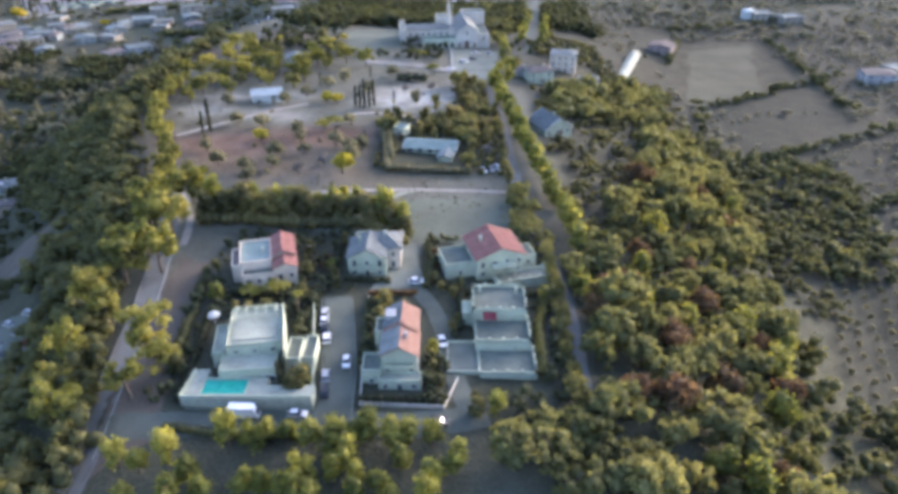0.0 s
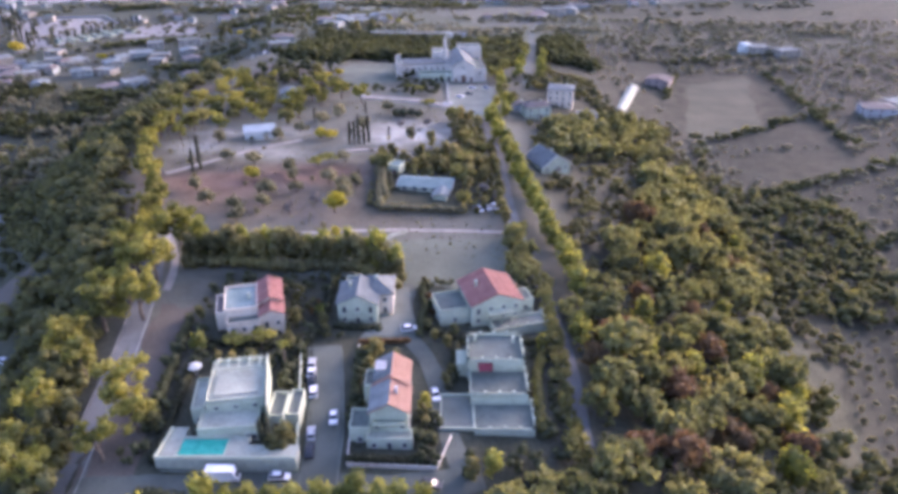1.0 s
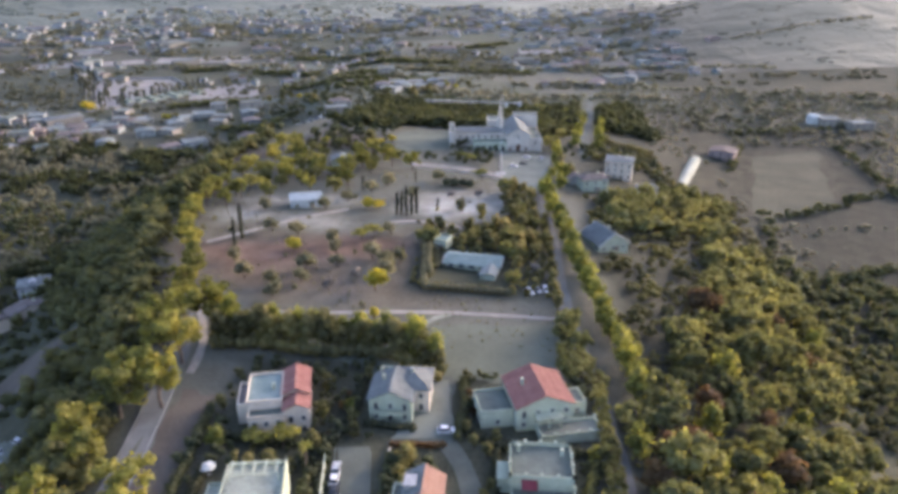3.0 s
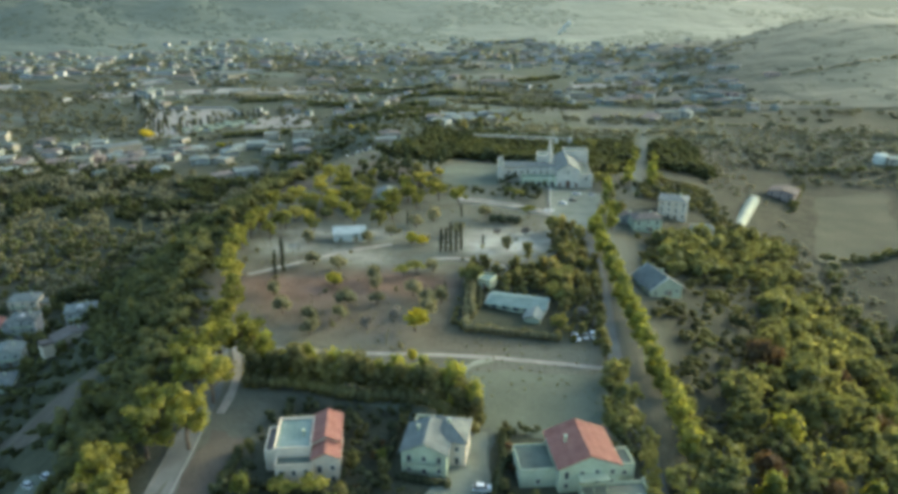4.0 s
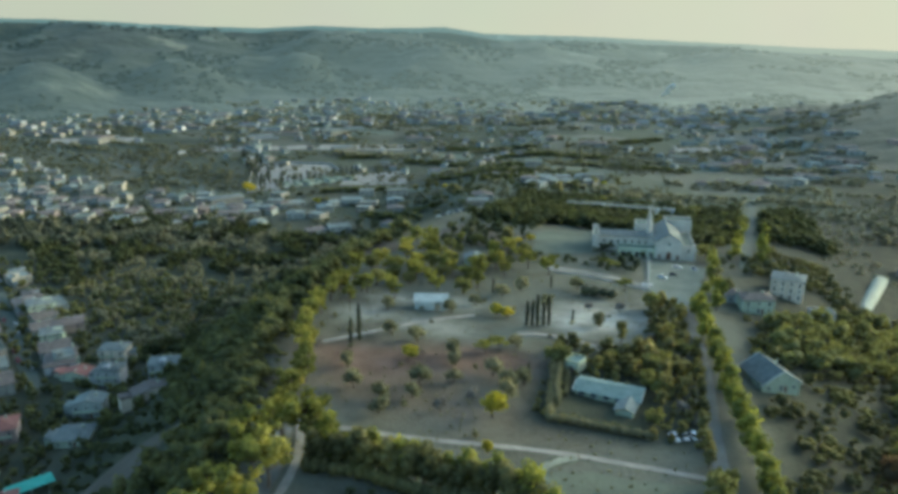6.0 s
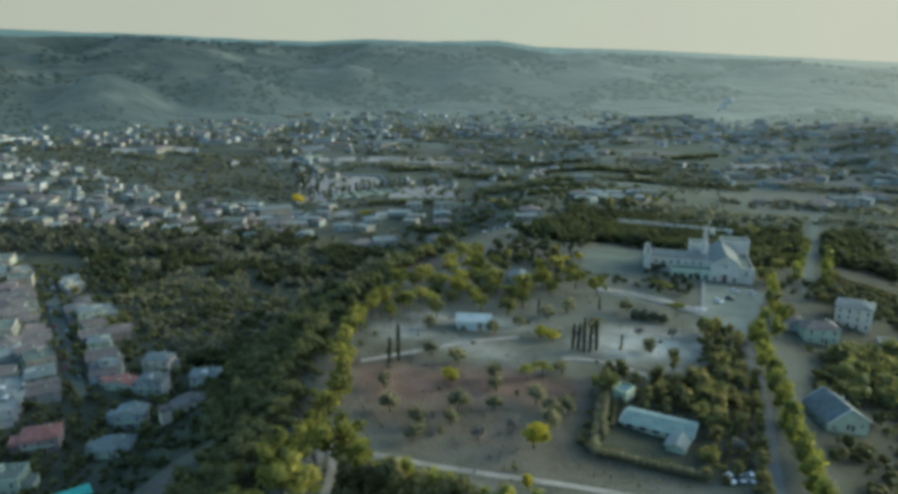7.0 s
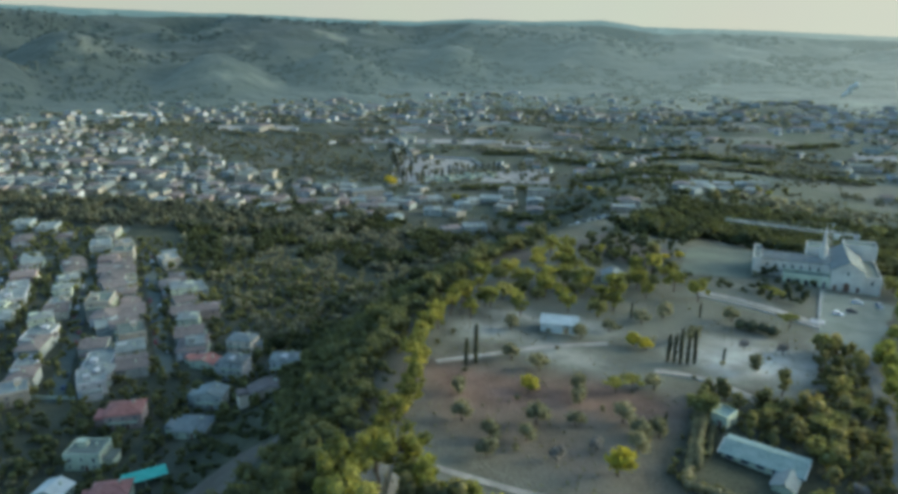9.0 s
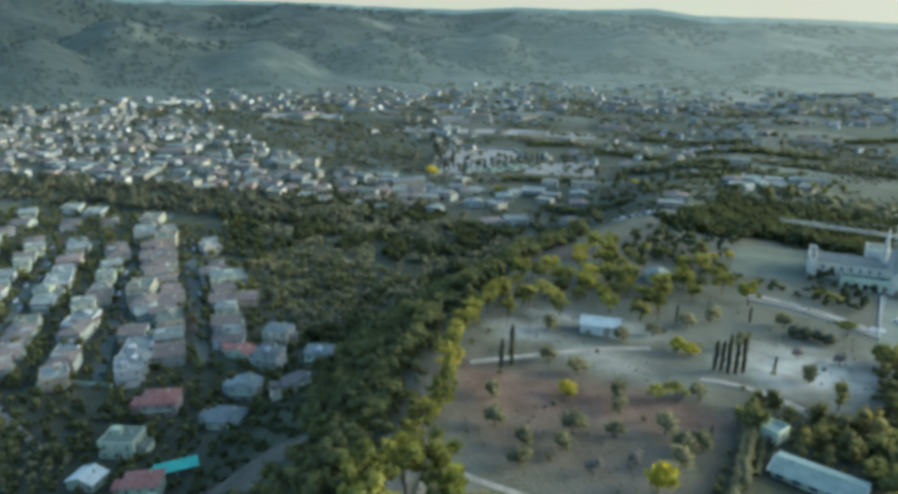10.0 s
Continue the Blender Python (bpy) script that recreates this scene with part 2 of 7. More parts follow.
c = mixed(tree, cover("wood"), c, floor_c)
c = mixed(tree, 0.22, c, mixed(tree, fine, (0.035, 0.036, 0.025), (0.16, 0.155, 0.12)))
tree.links.new(c, p.inputs["Base Color"])
p.inputs["Roughness"].default_value = 0.95
p.inputs["Specular IOR Level"].default_value = 0.1
bumped(tree, p, fine, 0.5, 0.3)
MAT["land"] = m

# far ridges: wooded slopes, with the haze of kilometres of air put into emission
m, tree, p = nodes_of("far_ridge_haze_glow")
n1, n2 = noise_of(tree, 0.0022, 8.0), noise_of(tree, 0.011, 9.0, lo=0.4, hi=0.62)
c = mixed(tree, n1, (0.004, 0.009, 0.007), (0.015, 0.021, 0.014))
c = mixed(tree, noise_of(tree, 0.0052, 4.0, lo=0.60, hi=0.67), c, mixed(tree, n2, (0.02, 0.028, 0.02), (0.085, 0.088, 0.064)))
tree.links.new(c, p.inputs["Base Color"])
p.inputs["Roughness"].default_value = 1.0
# the painted haze glows stronger and warmer towards the sun's side
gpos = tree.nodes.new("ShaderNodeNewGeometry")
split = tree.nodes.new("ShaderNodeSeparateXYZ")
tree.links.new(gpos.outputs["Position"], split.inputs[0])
haze_glow = tree.nodes.new("ShaderNodeMapRange")
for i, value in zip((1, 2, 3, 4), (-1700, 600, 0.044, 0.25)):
    haze_glow.inputs[i].default_value = value
tree.links.new(split.outputs[0], haze_glow.inputs[0])
tree.links.new(haze_glow.outputs[0], p.inputs["Emission Strength"])
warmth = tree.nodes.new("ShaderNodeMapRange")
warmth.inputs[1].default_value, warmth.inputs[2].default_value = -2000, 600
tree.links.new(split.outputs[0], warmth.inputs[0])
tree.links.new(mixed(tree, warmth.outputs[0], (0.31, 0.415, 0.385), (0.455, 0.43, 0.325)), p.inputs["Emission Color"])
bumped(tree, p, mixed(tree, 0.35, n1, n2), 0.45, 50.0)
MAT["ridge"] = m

# the nearer hill on the sun's side: brown fields, thick haze painted as emission
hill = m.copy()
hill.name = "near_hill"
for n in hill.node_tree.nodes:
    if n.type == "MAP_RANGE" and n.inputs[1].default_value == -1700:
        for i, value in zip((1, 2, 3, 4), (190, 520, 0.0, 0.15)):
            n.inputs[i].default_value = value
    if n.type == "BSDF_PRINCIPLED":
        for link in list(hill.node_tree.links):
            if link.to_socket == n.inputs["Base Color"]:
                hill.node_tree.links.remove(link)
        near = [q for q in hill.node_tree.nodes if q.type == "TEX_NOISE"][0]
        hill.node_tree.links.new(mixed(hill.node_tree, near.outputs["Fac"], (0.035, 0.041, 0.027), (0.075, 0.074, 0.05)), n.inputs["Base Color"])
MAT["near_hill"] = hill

# the last ridge, paler still because more haze is painted in as emission
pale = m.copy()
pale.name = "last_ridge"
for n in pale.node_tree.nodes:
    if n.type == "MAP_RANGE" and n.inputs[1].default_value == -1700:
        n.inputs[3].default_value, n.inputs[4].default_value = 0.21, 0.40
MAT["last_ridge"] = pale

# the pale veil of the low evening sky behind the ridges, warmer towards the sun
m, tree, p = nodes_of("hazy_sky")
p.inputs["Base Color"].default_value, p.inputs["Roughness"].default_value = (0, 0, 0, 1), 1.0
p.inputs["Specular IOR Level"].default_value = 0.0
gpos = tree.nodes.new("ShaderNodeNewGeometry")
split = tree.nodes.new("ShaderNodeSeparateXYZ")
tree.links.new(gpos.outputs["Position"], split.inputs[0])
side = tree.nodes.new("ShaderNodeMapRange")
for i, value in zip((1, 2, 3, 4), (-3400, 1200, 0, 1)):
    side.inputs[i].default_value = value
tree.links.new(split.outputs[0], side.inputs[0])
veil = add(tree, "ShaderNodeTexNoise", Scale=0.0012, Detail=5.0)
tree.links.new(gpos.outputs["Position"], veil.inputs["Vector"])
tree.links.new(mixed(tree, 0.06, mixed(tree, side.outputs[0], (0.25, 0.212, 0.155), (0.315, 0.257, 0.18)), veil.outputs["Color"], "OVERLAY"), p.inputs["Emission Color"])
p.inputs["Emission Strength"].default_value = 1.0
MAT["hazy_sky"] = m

# ---- mesh helpers ----
class Shape:
    """Collects faces with material slots and links them as one mesh."""

    def __init__(self):
        self.v, self.f, self.m = [], [], []

    def poly(self, pts, slot=0):
        n = len(self.v)
        self.v += [tuple(p) for p in pts]
        self.f.append(tuple(range(n, n + len(pts))))
        self.m.append(slot)
        return self

    def solid(self, low, high, slot=0):
        """A prism between two rings of as many points, both closed."""
        n, k = len(self.v), len(low)
        self.v += [tuple(p) for p in low] + [tuple(p) for p in high]
        self.f += [tuple(n + k - 1 - i for i in range(k)), tuple(n + k + i for i in range(k))]
        self.f += [(n + i, n + (i + 1) % k, n + k + (i + 1) % k, n + k + i) for i in range(k)]
        self.m += [slot] * (k + 2)
        return self

    def box(self, x0, x1, y0, y1, z0, z1, slot=0):
        ring = [(x0, y0), (x1, y0), (x1, y1), (x0, y1)]
        return self.solid([(x, y, z0) for x, y in ring], [(x, y, z1) for x, y in ring], slot)

    def tube(self, pts, radii, sides=6, slot=0):
        """A tapered tube along points."""
        rings = []
        for i, p in enumerate(pts):
            p = Vector(p)
            way = (Vector(pts[min(i + 1, len(pts) - 1)]) - Vector(pts[max(i - 1, 0)])).normalized()
            a = way.orthogonal().normalized()
            b = way.cross(a)
            rings.append(len(self.v))
            self.v += [tuple(p + (a * math.cos(t) + b * math.sin(t)) * radii[i]) for t in (2 * math.pi * j / sides for j in range(sides))]
        for r0, r1 in zip(rings, rings[1:]):
            self.f += [(r0 + j, r0 + (j + 1) % sides, r1 + (j + 1) % sides, r1 + j) for j in range(sides)]
            self.m += [slot] * sides
        self.f += [tuple(rings[0] + sides - 1 - j for j in range(sides)), tuple(rings[-1] + j for j in range(sides))]
        self.m += [slot] * 2
        return self

    def mesh(self, name, mats):
        me = bpy.data.meshes.new(name)
        me.from_pydata(self.v, [], self.f)
        for x in mats if isinstance(mats, (list, tuple)) else [mats]:
            me.materials.append(x)
        me.polygons.foreach_set("material_index", self.m)
        me.update()
        return me


def put(name, mesh, parent=None, m=None, label=""):
    ob = new(name, mesh)
    ob.parent = parent
    if m is not None:
        ob.matrix_basis = m
    return tagged(ob, label)


def part(name, shape, mats, parent, label=""):
    return put(name, shape.mesh(name, mats), parent, None, label)


# ---- the land ----
def ease(a, b, x):
    t = np.clip((x - a) / (b - a), 0, 1)
    return t * t * (3 - 2 * t)


EDGE_L = ([0, 60, 100, 150, 193, 244, 280, 350, 420, 500, 700], [-66, -64, -66, -78, -91, -114, -126, -130, -125, -118, -150])
EDGE_R = ([0, 100, 140, 200, 280, 340, 440, 520, 700], [22, 24, 26, 30, 30, 32, 44, 60, 90])


def lay(x, y):
    """The height of the land: a spur that falls gently ahead and to the right, steep on its left, and a wide valley."""
    x, y = np.asarray(x, float), np.asarray(y, float)
    p = -2.5 - 0.05 * (np.clip(x, -130, 40) + 40) - 0.022 * np.clip(y - 200, 0, 250) - 0.16 * np.clip(y - 450, 0, 110)
    p = p - 0.06 * np.clip(y - 560, 0, 400) - 0.12 * np.clip(112 - y, 0, 160)
    z = p + (-53 - p) * ease(-4, 98, np.interp(y, *EDGE_L) - x)
    z = z + np.minimum(-42 - z, 0) * ease(-6, 125, x - np.interp(y, *EDGE_R))
    z = z + 95 * np.exp(-(((x - 520) / 260) ** 2) - ((y - 1350) / 330) ** 2)
    return np.maximum(z, -53)


def spread(a, b, step_, far_lo, far_hi, n=26):
    core = np.arange(a, b + 0.1, step_)
    lo = a - np.geomspace(step_, a - far_lo, n)[::-1]
    hi = b + np.geomspace(step_, far_hi - b, n)
    return np.concatenate([lo, core, hi])


GX, GY = spread(-480, 280, 5, -4400, 4400), spread(40, 640, 5, -4200, 4500)
GZ = lay(*np.meshgrid(GX, GY, indexing="ij"))
GZ += 0.25 * np.array([[noise.noise((x * 0.06, y * 0.06, 0)) for y in GY] for x in GX])


def gz(x, y):
    """The height of the land's mesh at a place."""
    i = int(np.clip(np.searchsorted(GX, x) - 1, 0, len(GX) - 2))
    j = int(np.clip(np.searchsorted(GY, y) - 1, 0, len(GY) - 2))
    u, v = (x - GX[i]) / (GX[i + 1] - GX[i]), (y - GY[j]) / (GY[j + 1] - GY[j])
    return float(GZ[i, j] * (1 - u) * (1 - v) + GZ[i + 1, j] * u * (1 - v) + GZ[i, j + 1] * (1 - u) * v + GZ[i + 1, j + 1] * u * v)


nx, ny = len(GX), len(GY)
land = bpy.data.meshes.new("ground")
land.from_pydata([(GX[i], GY[j], GZ[i, j]) for i in range(nx) for j in range(ny)], [],
                 [(i * ny + j, (i + 1) * ny + j, (i + 1) * ny + j + 1, i * ny + j + 1) for i in range(nx - 1) for j in range(ny - 1)])
land.materials.append(MAT["land"])
XX, YY = np.meshgrid(GX, GY, indexing="ij")
DL, DR = np.interp(YY, *EDGE_L) - XX, XX - np.interp(YY, *EDGE_R)
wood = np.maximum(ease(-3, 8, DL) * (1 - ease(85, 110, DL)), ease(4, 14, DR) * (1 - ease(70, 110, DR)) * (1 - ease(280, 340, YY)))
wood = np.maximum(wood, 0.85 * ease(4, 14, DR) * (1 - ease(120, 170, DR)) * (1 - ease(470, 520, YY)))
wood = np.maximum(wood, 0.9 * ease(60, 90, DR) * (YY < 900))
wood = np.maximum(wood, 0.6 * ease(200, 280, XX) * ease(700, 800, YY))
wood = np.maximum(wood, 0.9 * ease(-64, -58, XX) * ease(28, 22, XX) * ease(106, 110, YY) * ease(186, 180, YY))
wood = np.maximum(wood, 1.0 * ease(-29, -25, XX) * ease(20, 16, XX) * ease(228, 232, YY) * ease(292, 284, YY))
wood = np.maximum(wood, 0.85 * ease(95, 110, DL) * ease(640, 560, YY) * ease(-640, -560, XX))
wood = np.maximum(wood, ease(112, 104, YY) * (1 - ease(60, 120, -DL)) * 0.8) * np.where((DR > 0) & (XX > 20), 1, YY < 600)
covers = dict(wood=wood, valley=np.maximum(np.maximum(ease(85, 120, DL), ease(60, 120, DR)), ease(450, 520, YY)),
              soil=np.exp(-(((XX + 62) / 38) ** 2) - ((YY - 256 - (XX + 62) * 0.25) / 13) ** 2) + 0.4 * np.exp(-(((XX + 48) / 34) ** 2) - ((YY - 228) / 14) ** 2) + 0.5 * np.exp(-(((XX + 85) / 16) ** 2) - ((YY - 240) / 20) ** 2))
covers["wood"] = np.maximum(covers["wood"], 0.5 * ease(430, 500, YY) * ease(1500, 1300, YY) * ease(140, 60, XX) * ease(-60, -130, XX + 0.12 * YY))
covers["pale"] = sum(a * np.exp(-(((XX - x) / u) ** 2) - ((YY - y) / v) ** 2) for x, y, u, v, a in ((-14, 322, 20, 14, 1.0), (-24, 307, 16, 9, 0.9), (-102, 287, 9, 9, 0.8), (-70, 283, 14, 7, 0.8), (-74, 311, 12, 6, 0.8), (-98, 305, 12, 5, 0.7), (12, 345, 10, 14, 0.8), (-45, 200, 30, 5, 0.3)))
covers["soil"] = covers["soil"] + 0.7 * np.exp(-(((XX + 47) / 14) ** 2) - ((YY - 266) / 6) ** 2) + 0.5 * np.exp(-(((XX + 98) / 12) ** 2) - ((YY - 250) / 6) ** 2)
# the sunny side: open scrub and rough grass, with the wood's floor only under the wood
SUNNY = ease(6, 14, DR) * ease(700, 600, YY)
WOOD_IN = ([60, 172, 183, 217, 236, 258, 328], [34, 34, 48, 57, 66, 78, 94])
WOOD_OUT = ([60, 95, 131, 160, 208, 260, 300, 328], [76, 80, 87, 94, 103, 114, 124, 100])
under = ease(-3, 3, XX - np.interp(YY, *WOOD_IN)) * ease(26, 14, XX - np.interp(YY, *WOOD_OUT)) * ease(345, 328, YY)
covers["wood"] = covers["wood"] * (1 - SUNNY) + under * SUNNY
covers["scrub"] = SUNNY
for key, value in covers.items():
    land.attributes.new(key, "FLOAT", "POINT").data.foreach_set("value", value.ravel().astype(np.float32))
land.polygons.foreach_set("use_smooth", [True] * len(land.polygons))
land.update()
tagged(put("ground", land), "dry grassy hilltop falling to a wide green valley", "ground", kind="structure")


def strip(name, line, width, mat, label, category, lift=0.15, step_=3.0):
    """A road or path laid over the land along a line."""
    s, pts = Shape(), [Vector((x, y, 0)) for x, y in line]
    dense = []
    for a, b in zip(pts, pts[1:]):
        n = max(1, int((b - a).length / step_))
        dense += [a.lerp(b, i / n) for i in range(n)]
    dense.append(pts[-1])
    for _ in range(4):
        dense = [dense[0]] + [(a + b * 2 + c) / 4 for a, b, c in zip(dense, dense[1:], dense[2:])] + [dense[-1]]
    rows = []
    for i, p in enumerate(dense):
        way = (dense[min(i + 1, len(dense) - 1)] - dense[max(i - 1, 0)]).normalized()
        side = Vector((way.y, -way.x, 0))
        k = max(2, int(width / 3) + 1)
        rows.append([p + side * width * (j / (k - 1) - 0.5) * (1 + 0.06 * math.sin(i * 1.7 + j)) for j in range(k)])
    for r0, r1 in zip(rows, rows[1:]):
        for a, b, c, d in zip(r0, r0[1:], r1[1:], r1):
            s.poly([(q.x, q.y, gz(q.x, q.y) + lift) for q in (a, d, c, b)])
    return tagged(put(name, s.mesh(name, mat)), label, category, kind="structure")


def patch(name, corners, mat, label, category, lift=0.12, n=10, kind="structure"):
    """A four-cornered field or yard laid over the land."""
    a, b, c, d = (Vector((*q, 0)) for q in corners)
    s = Shape()

    def at(i, j):
        q = a.lerp(b, i / n).lerp(d.lerp(c, i / n), j / n)
        edge = 0.5 if 0 < i < n and 0 < j < n else 0.8 + 0.02 * (a - c).length
        q += Vector((noise.noise((q.x * 0.2, q.y * 0.2, 3)), noise.noise((q.x * 0.2, q.y * 0.2, 7)), 0)) * edge
        return (q.x, q.y, gz(q.x, q.y) + lift)

    for i in range(n):
        for j in range(n):
            s.poly([at(i, j), at(i + 1, j), at(i + 1, j + 1), at(i, j + 1)])
    return tagged(put(name, s.mesh(name, mat)), label, category, kind=kind)


# far ridges round the valley, and the rest of the horizon
RIDGE = ([-180, -100, -64, -57, -48, -42, -36, -31, -27, -22, -17, -14, -6, 4, 10, 18, 30, 60, 180],
         [1.6, 1.9, 2.0, 1.75, 1.45, 1.3, 1.0, 0.85, 1.05, 0.85, 0.95, 0.45, 0.2, -0.3, -0.6, -0.9, -0.8, 0.5, 1.6])


def ridge_height(az, r):
    top = 98 + 3100 * math.tan(radians(np.interp(az, *RIDGE) - 0.38 - 0.2 * noise.noise((az * 0.12, 3, 3))))
    x, y = r * math.sin(radians(az)), r * math.cos(radians(az))
    spur = 1 + 0.6 * noise.fractal((x * 0.0016, y * 0.0016, 5), 1.0, 2.0, 4)
    z = -54 + (top + 54) * float(ease(1500, 3100, r)) * (spur if r < 3000 else 1)
    for ha, hr, hh, wa, wr in ((-55, 2250, 112, 6, 420), (-46, 1950, 55, 4, 260), (-61, 1900, 58, 4, 260), (-37, 2150, 55, 4.5, 300), (-28, 2350, 70, 3.5, 300), (-19, 2250, 48, 4, 300), (-9, 2300, 40, 4, 350), (0, 2350, 30, 4, 350)):
        z = max(z, -54 + (hh + 54) * math.exp(-(((az - ha) / wa) ** 2) - ((r - hr) / wr) ** 2) * (0.93 + 0.14 * noise.noise((x * 0.004, y * 0.004, 2))))
    return min(z, top) + (9 * noise.fractal((x * 0.007, y * 0.007, 1), 1.0, 2.0, 4) * float(ease(1500, 1800, r)) if r < 3200 else 0)


AZ = np.concatenate([np.arange(-180, -72, 4), np.arange(-72, 40, 0.6), np.arange(40, 181, 4)])
RR = np.concatenate([np.linspace(1450, 3100, 48), [3400, 4200]])
s = Shape()
s.v = [(r * math.sin(radians(a)), 50 + r * math.cos(radians(a)), ridge_height(a, r) - (60 if r > 3300 else 0)) for a in AZ for r in RR]
k = len(RR)
s.f = [(i * k + j, i * k + j + 1, (i + 1) * k + j + 1, (i + 1) * k + j) for i in range(len(AZ) - 1) for j in range(k - 1)]
s.m = [0] * len(s.f)
ridge = tagged(put("backdrop", s.mesh("backdrop", MAT["ridge"])), "wooded ridges along the valley's far side, haze painted as glow", "hills", kind="structure")
hill = Shape()
for x in range(190, 1100, 26):
    for y in range(900, 2000, 32):
        ring = [(x, y), (x + 26, y), (x + 26, y + 32), (x, y + 32)]
        if min(lay(u, v) for u, v in ring) > -49:
            hill.poly([(u, v, gz(u, v) + 1.2) for u, v in ring])
tagged(put("backdrop", hill.mesh("backdrop", MAT["near_hill"])), "brown hill on the valley's sunny side, haze painted as glow", "hill", kind="structure")
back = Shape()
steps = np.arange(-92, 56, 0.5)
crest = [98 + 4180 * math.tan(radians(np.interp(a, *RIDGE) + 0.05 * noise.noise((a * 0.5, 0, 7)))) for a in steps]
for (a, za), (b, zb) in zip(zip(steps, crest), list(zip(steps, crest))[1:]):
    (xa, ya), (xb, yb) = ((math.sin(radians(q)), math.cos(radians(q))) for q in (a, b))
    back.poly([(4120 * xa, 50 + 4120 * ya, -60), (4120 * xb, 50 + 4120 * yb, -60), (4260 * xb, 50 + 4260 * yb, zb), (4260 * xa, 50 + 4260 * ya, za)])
tagged(put("backdrop", back.mesh("backdrop", MAT["last_ridge"])), "pale last ridge with haze painted as glow", "hills", kind="structure")
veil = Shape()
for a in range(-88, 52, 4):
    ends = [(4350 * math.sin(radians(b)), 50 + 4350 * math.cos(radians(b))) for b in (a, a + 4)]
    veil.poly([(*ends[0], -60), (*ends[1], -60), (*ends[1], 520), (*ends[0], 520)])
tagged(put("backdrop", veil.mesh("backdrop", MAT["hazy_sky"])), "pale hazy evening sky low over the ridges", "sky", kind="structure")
ridge.data.polygons.foreach_set("use_smooth", [True] * len(s.f))

# ---- trees ----
rng = np.random.default_rng(7)
bm = bmesh.new()
bmesh.ops.create_icosphere(bm, subdivisions=1, radius=1)
BALL_V = np.array([v.co[:] for v in bm.verts])
BALL_F = np.array([[v.index for v in f.verts] for f in bm.faces])
bm.free()


def clump(blobs, leaves, size, seed, flat=0.0):
    """Foliage as arrays of points, triangles and four-cornered leaves: a ragged heart for each blob, and leaf sprays round it."""
    g = np.random.default_rng(seed)
    vs, tris, quads, n = [], [], [], 0
    for (cx, cy, cz, rx, ry, rz) in blobs:
        core = BALL_V * (0.74 + 0.44 * g.random((len(BALL_V), 1))) * (rx, ry, rz) * 0.78 + (cx, cy, cz)
        vs.append(core)
        tris.append(BALL_F + n)
        n += len(core)
        d = g.normal(size=(leaves, 3))
        d[:, 2] = d[:, 2] + 0.35
        d /= np.linalg.norm(d, axis=1, keepdims=True)
        at = d * (0.68 + 0.52 * g.random((leaves, 1))) * (rx, ry, rz) + (cx, cy, cz)
        nrm = d + g.normal(size=d.shape) * 0.6
        nrm[:, 2] += flat
        nrm /= np.linalg.norm(nrm, axis=1, keepdims=True)
        u = np.cross(nrm, g.normal(size=d.shape))
        u /= np.linalg.norm(u, axis=1, keepdims=True)
        w = np.cross(nrm, u)
        su, sw = size * (0.5 + 0.9 * g.random((leaves, 1))), size * (0.35 + 0.6 * g.random((leaves, 1)))
        q = np.stack([at + u * su, at + w * sw + nrm * 0.15 * size, at - u * su, at - w * sw - nrm * 0.1 * size], 1).reshape(-1, 3)
        vs.append(q)
        quads.append(np.arange(n, n + 4 * leaves).reshape(-1, 4))
        n += 4 * leaves
    return np.concatenate(vs), np.concatenate(tris), np.concatenate(quads)


def leaf_mesh(name, v, tris, quads, mat):
    me = bpy.data.meshes.new(name)
    me.vertices.add(len(v))
    me.vertices.foreach_set("co", v.ravel())
    me.loops.add(tris.size + quads.size)
    me.loops.foreach_set("vertex_index", np.concatenate([tris.ravel(), quads.ravel()]).astype(np.int32))
    me.polygons.add(len(tris) + len(quads))
    me.polygons.foreach_set("loop_start", np.concatenate([np.arange(len(tris)) * 3, tris.size + np.arange(len(quads)) * 4]).astype(np.int32))
    me.materials.append(mat)
    me.update(calc_edges=True)
    me.validate()
    return me


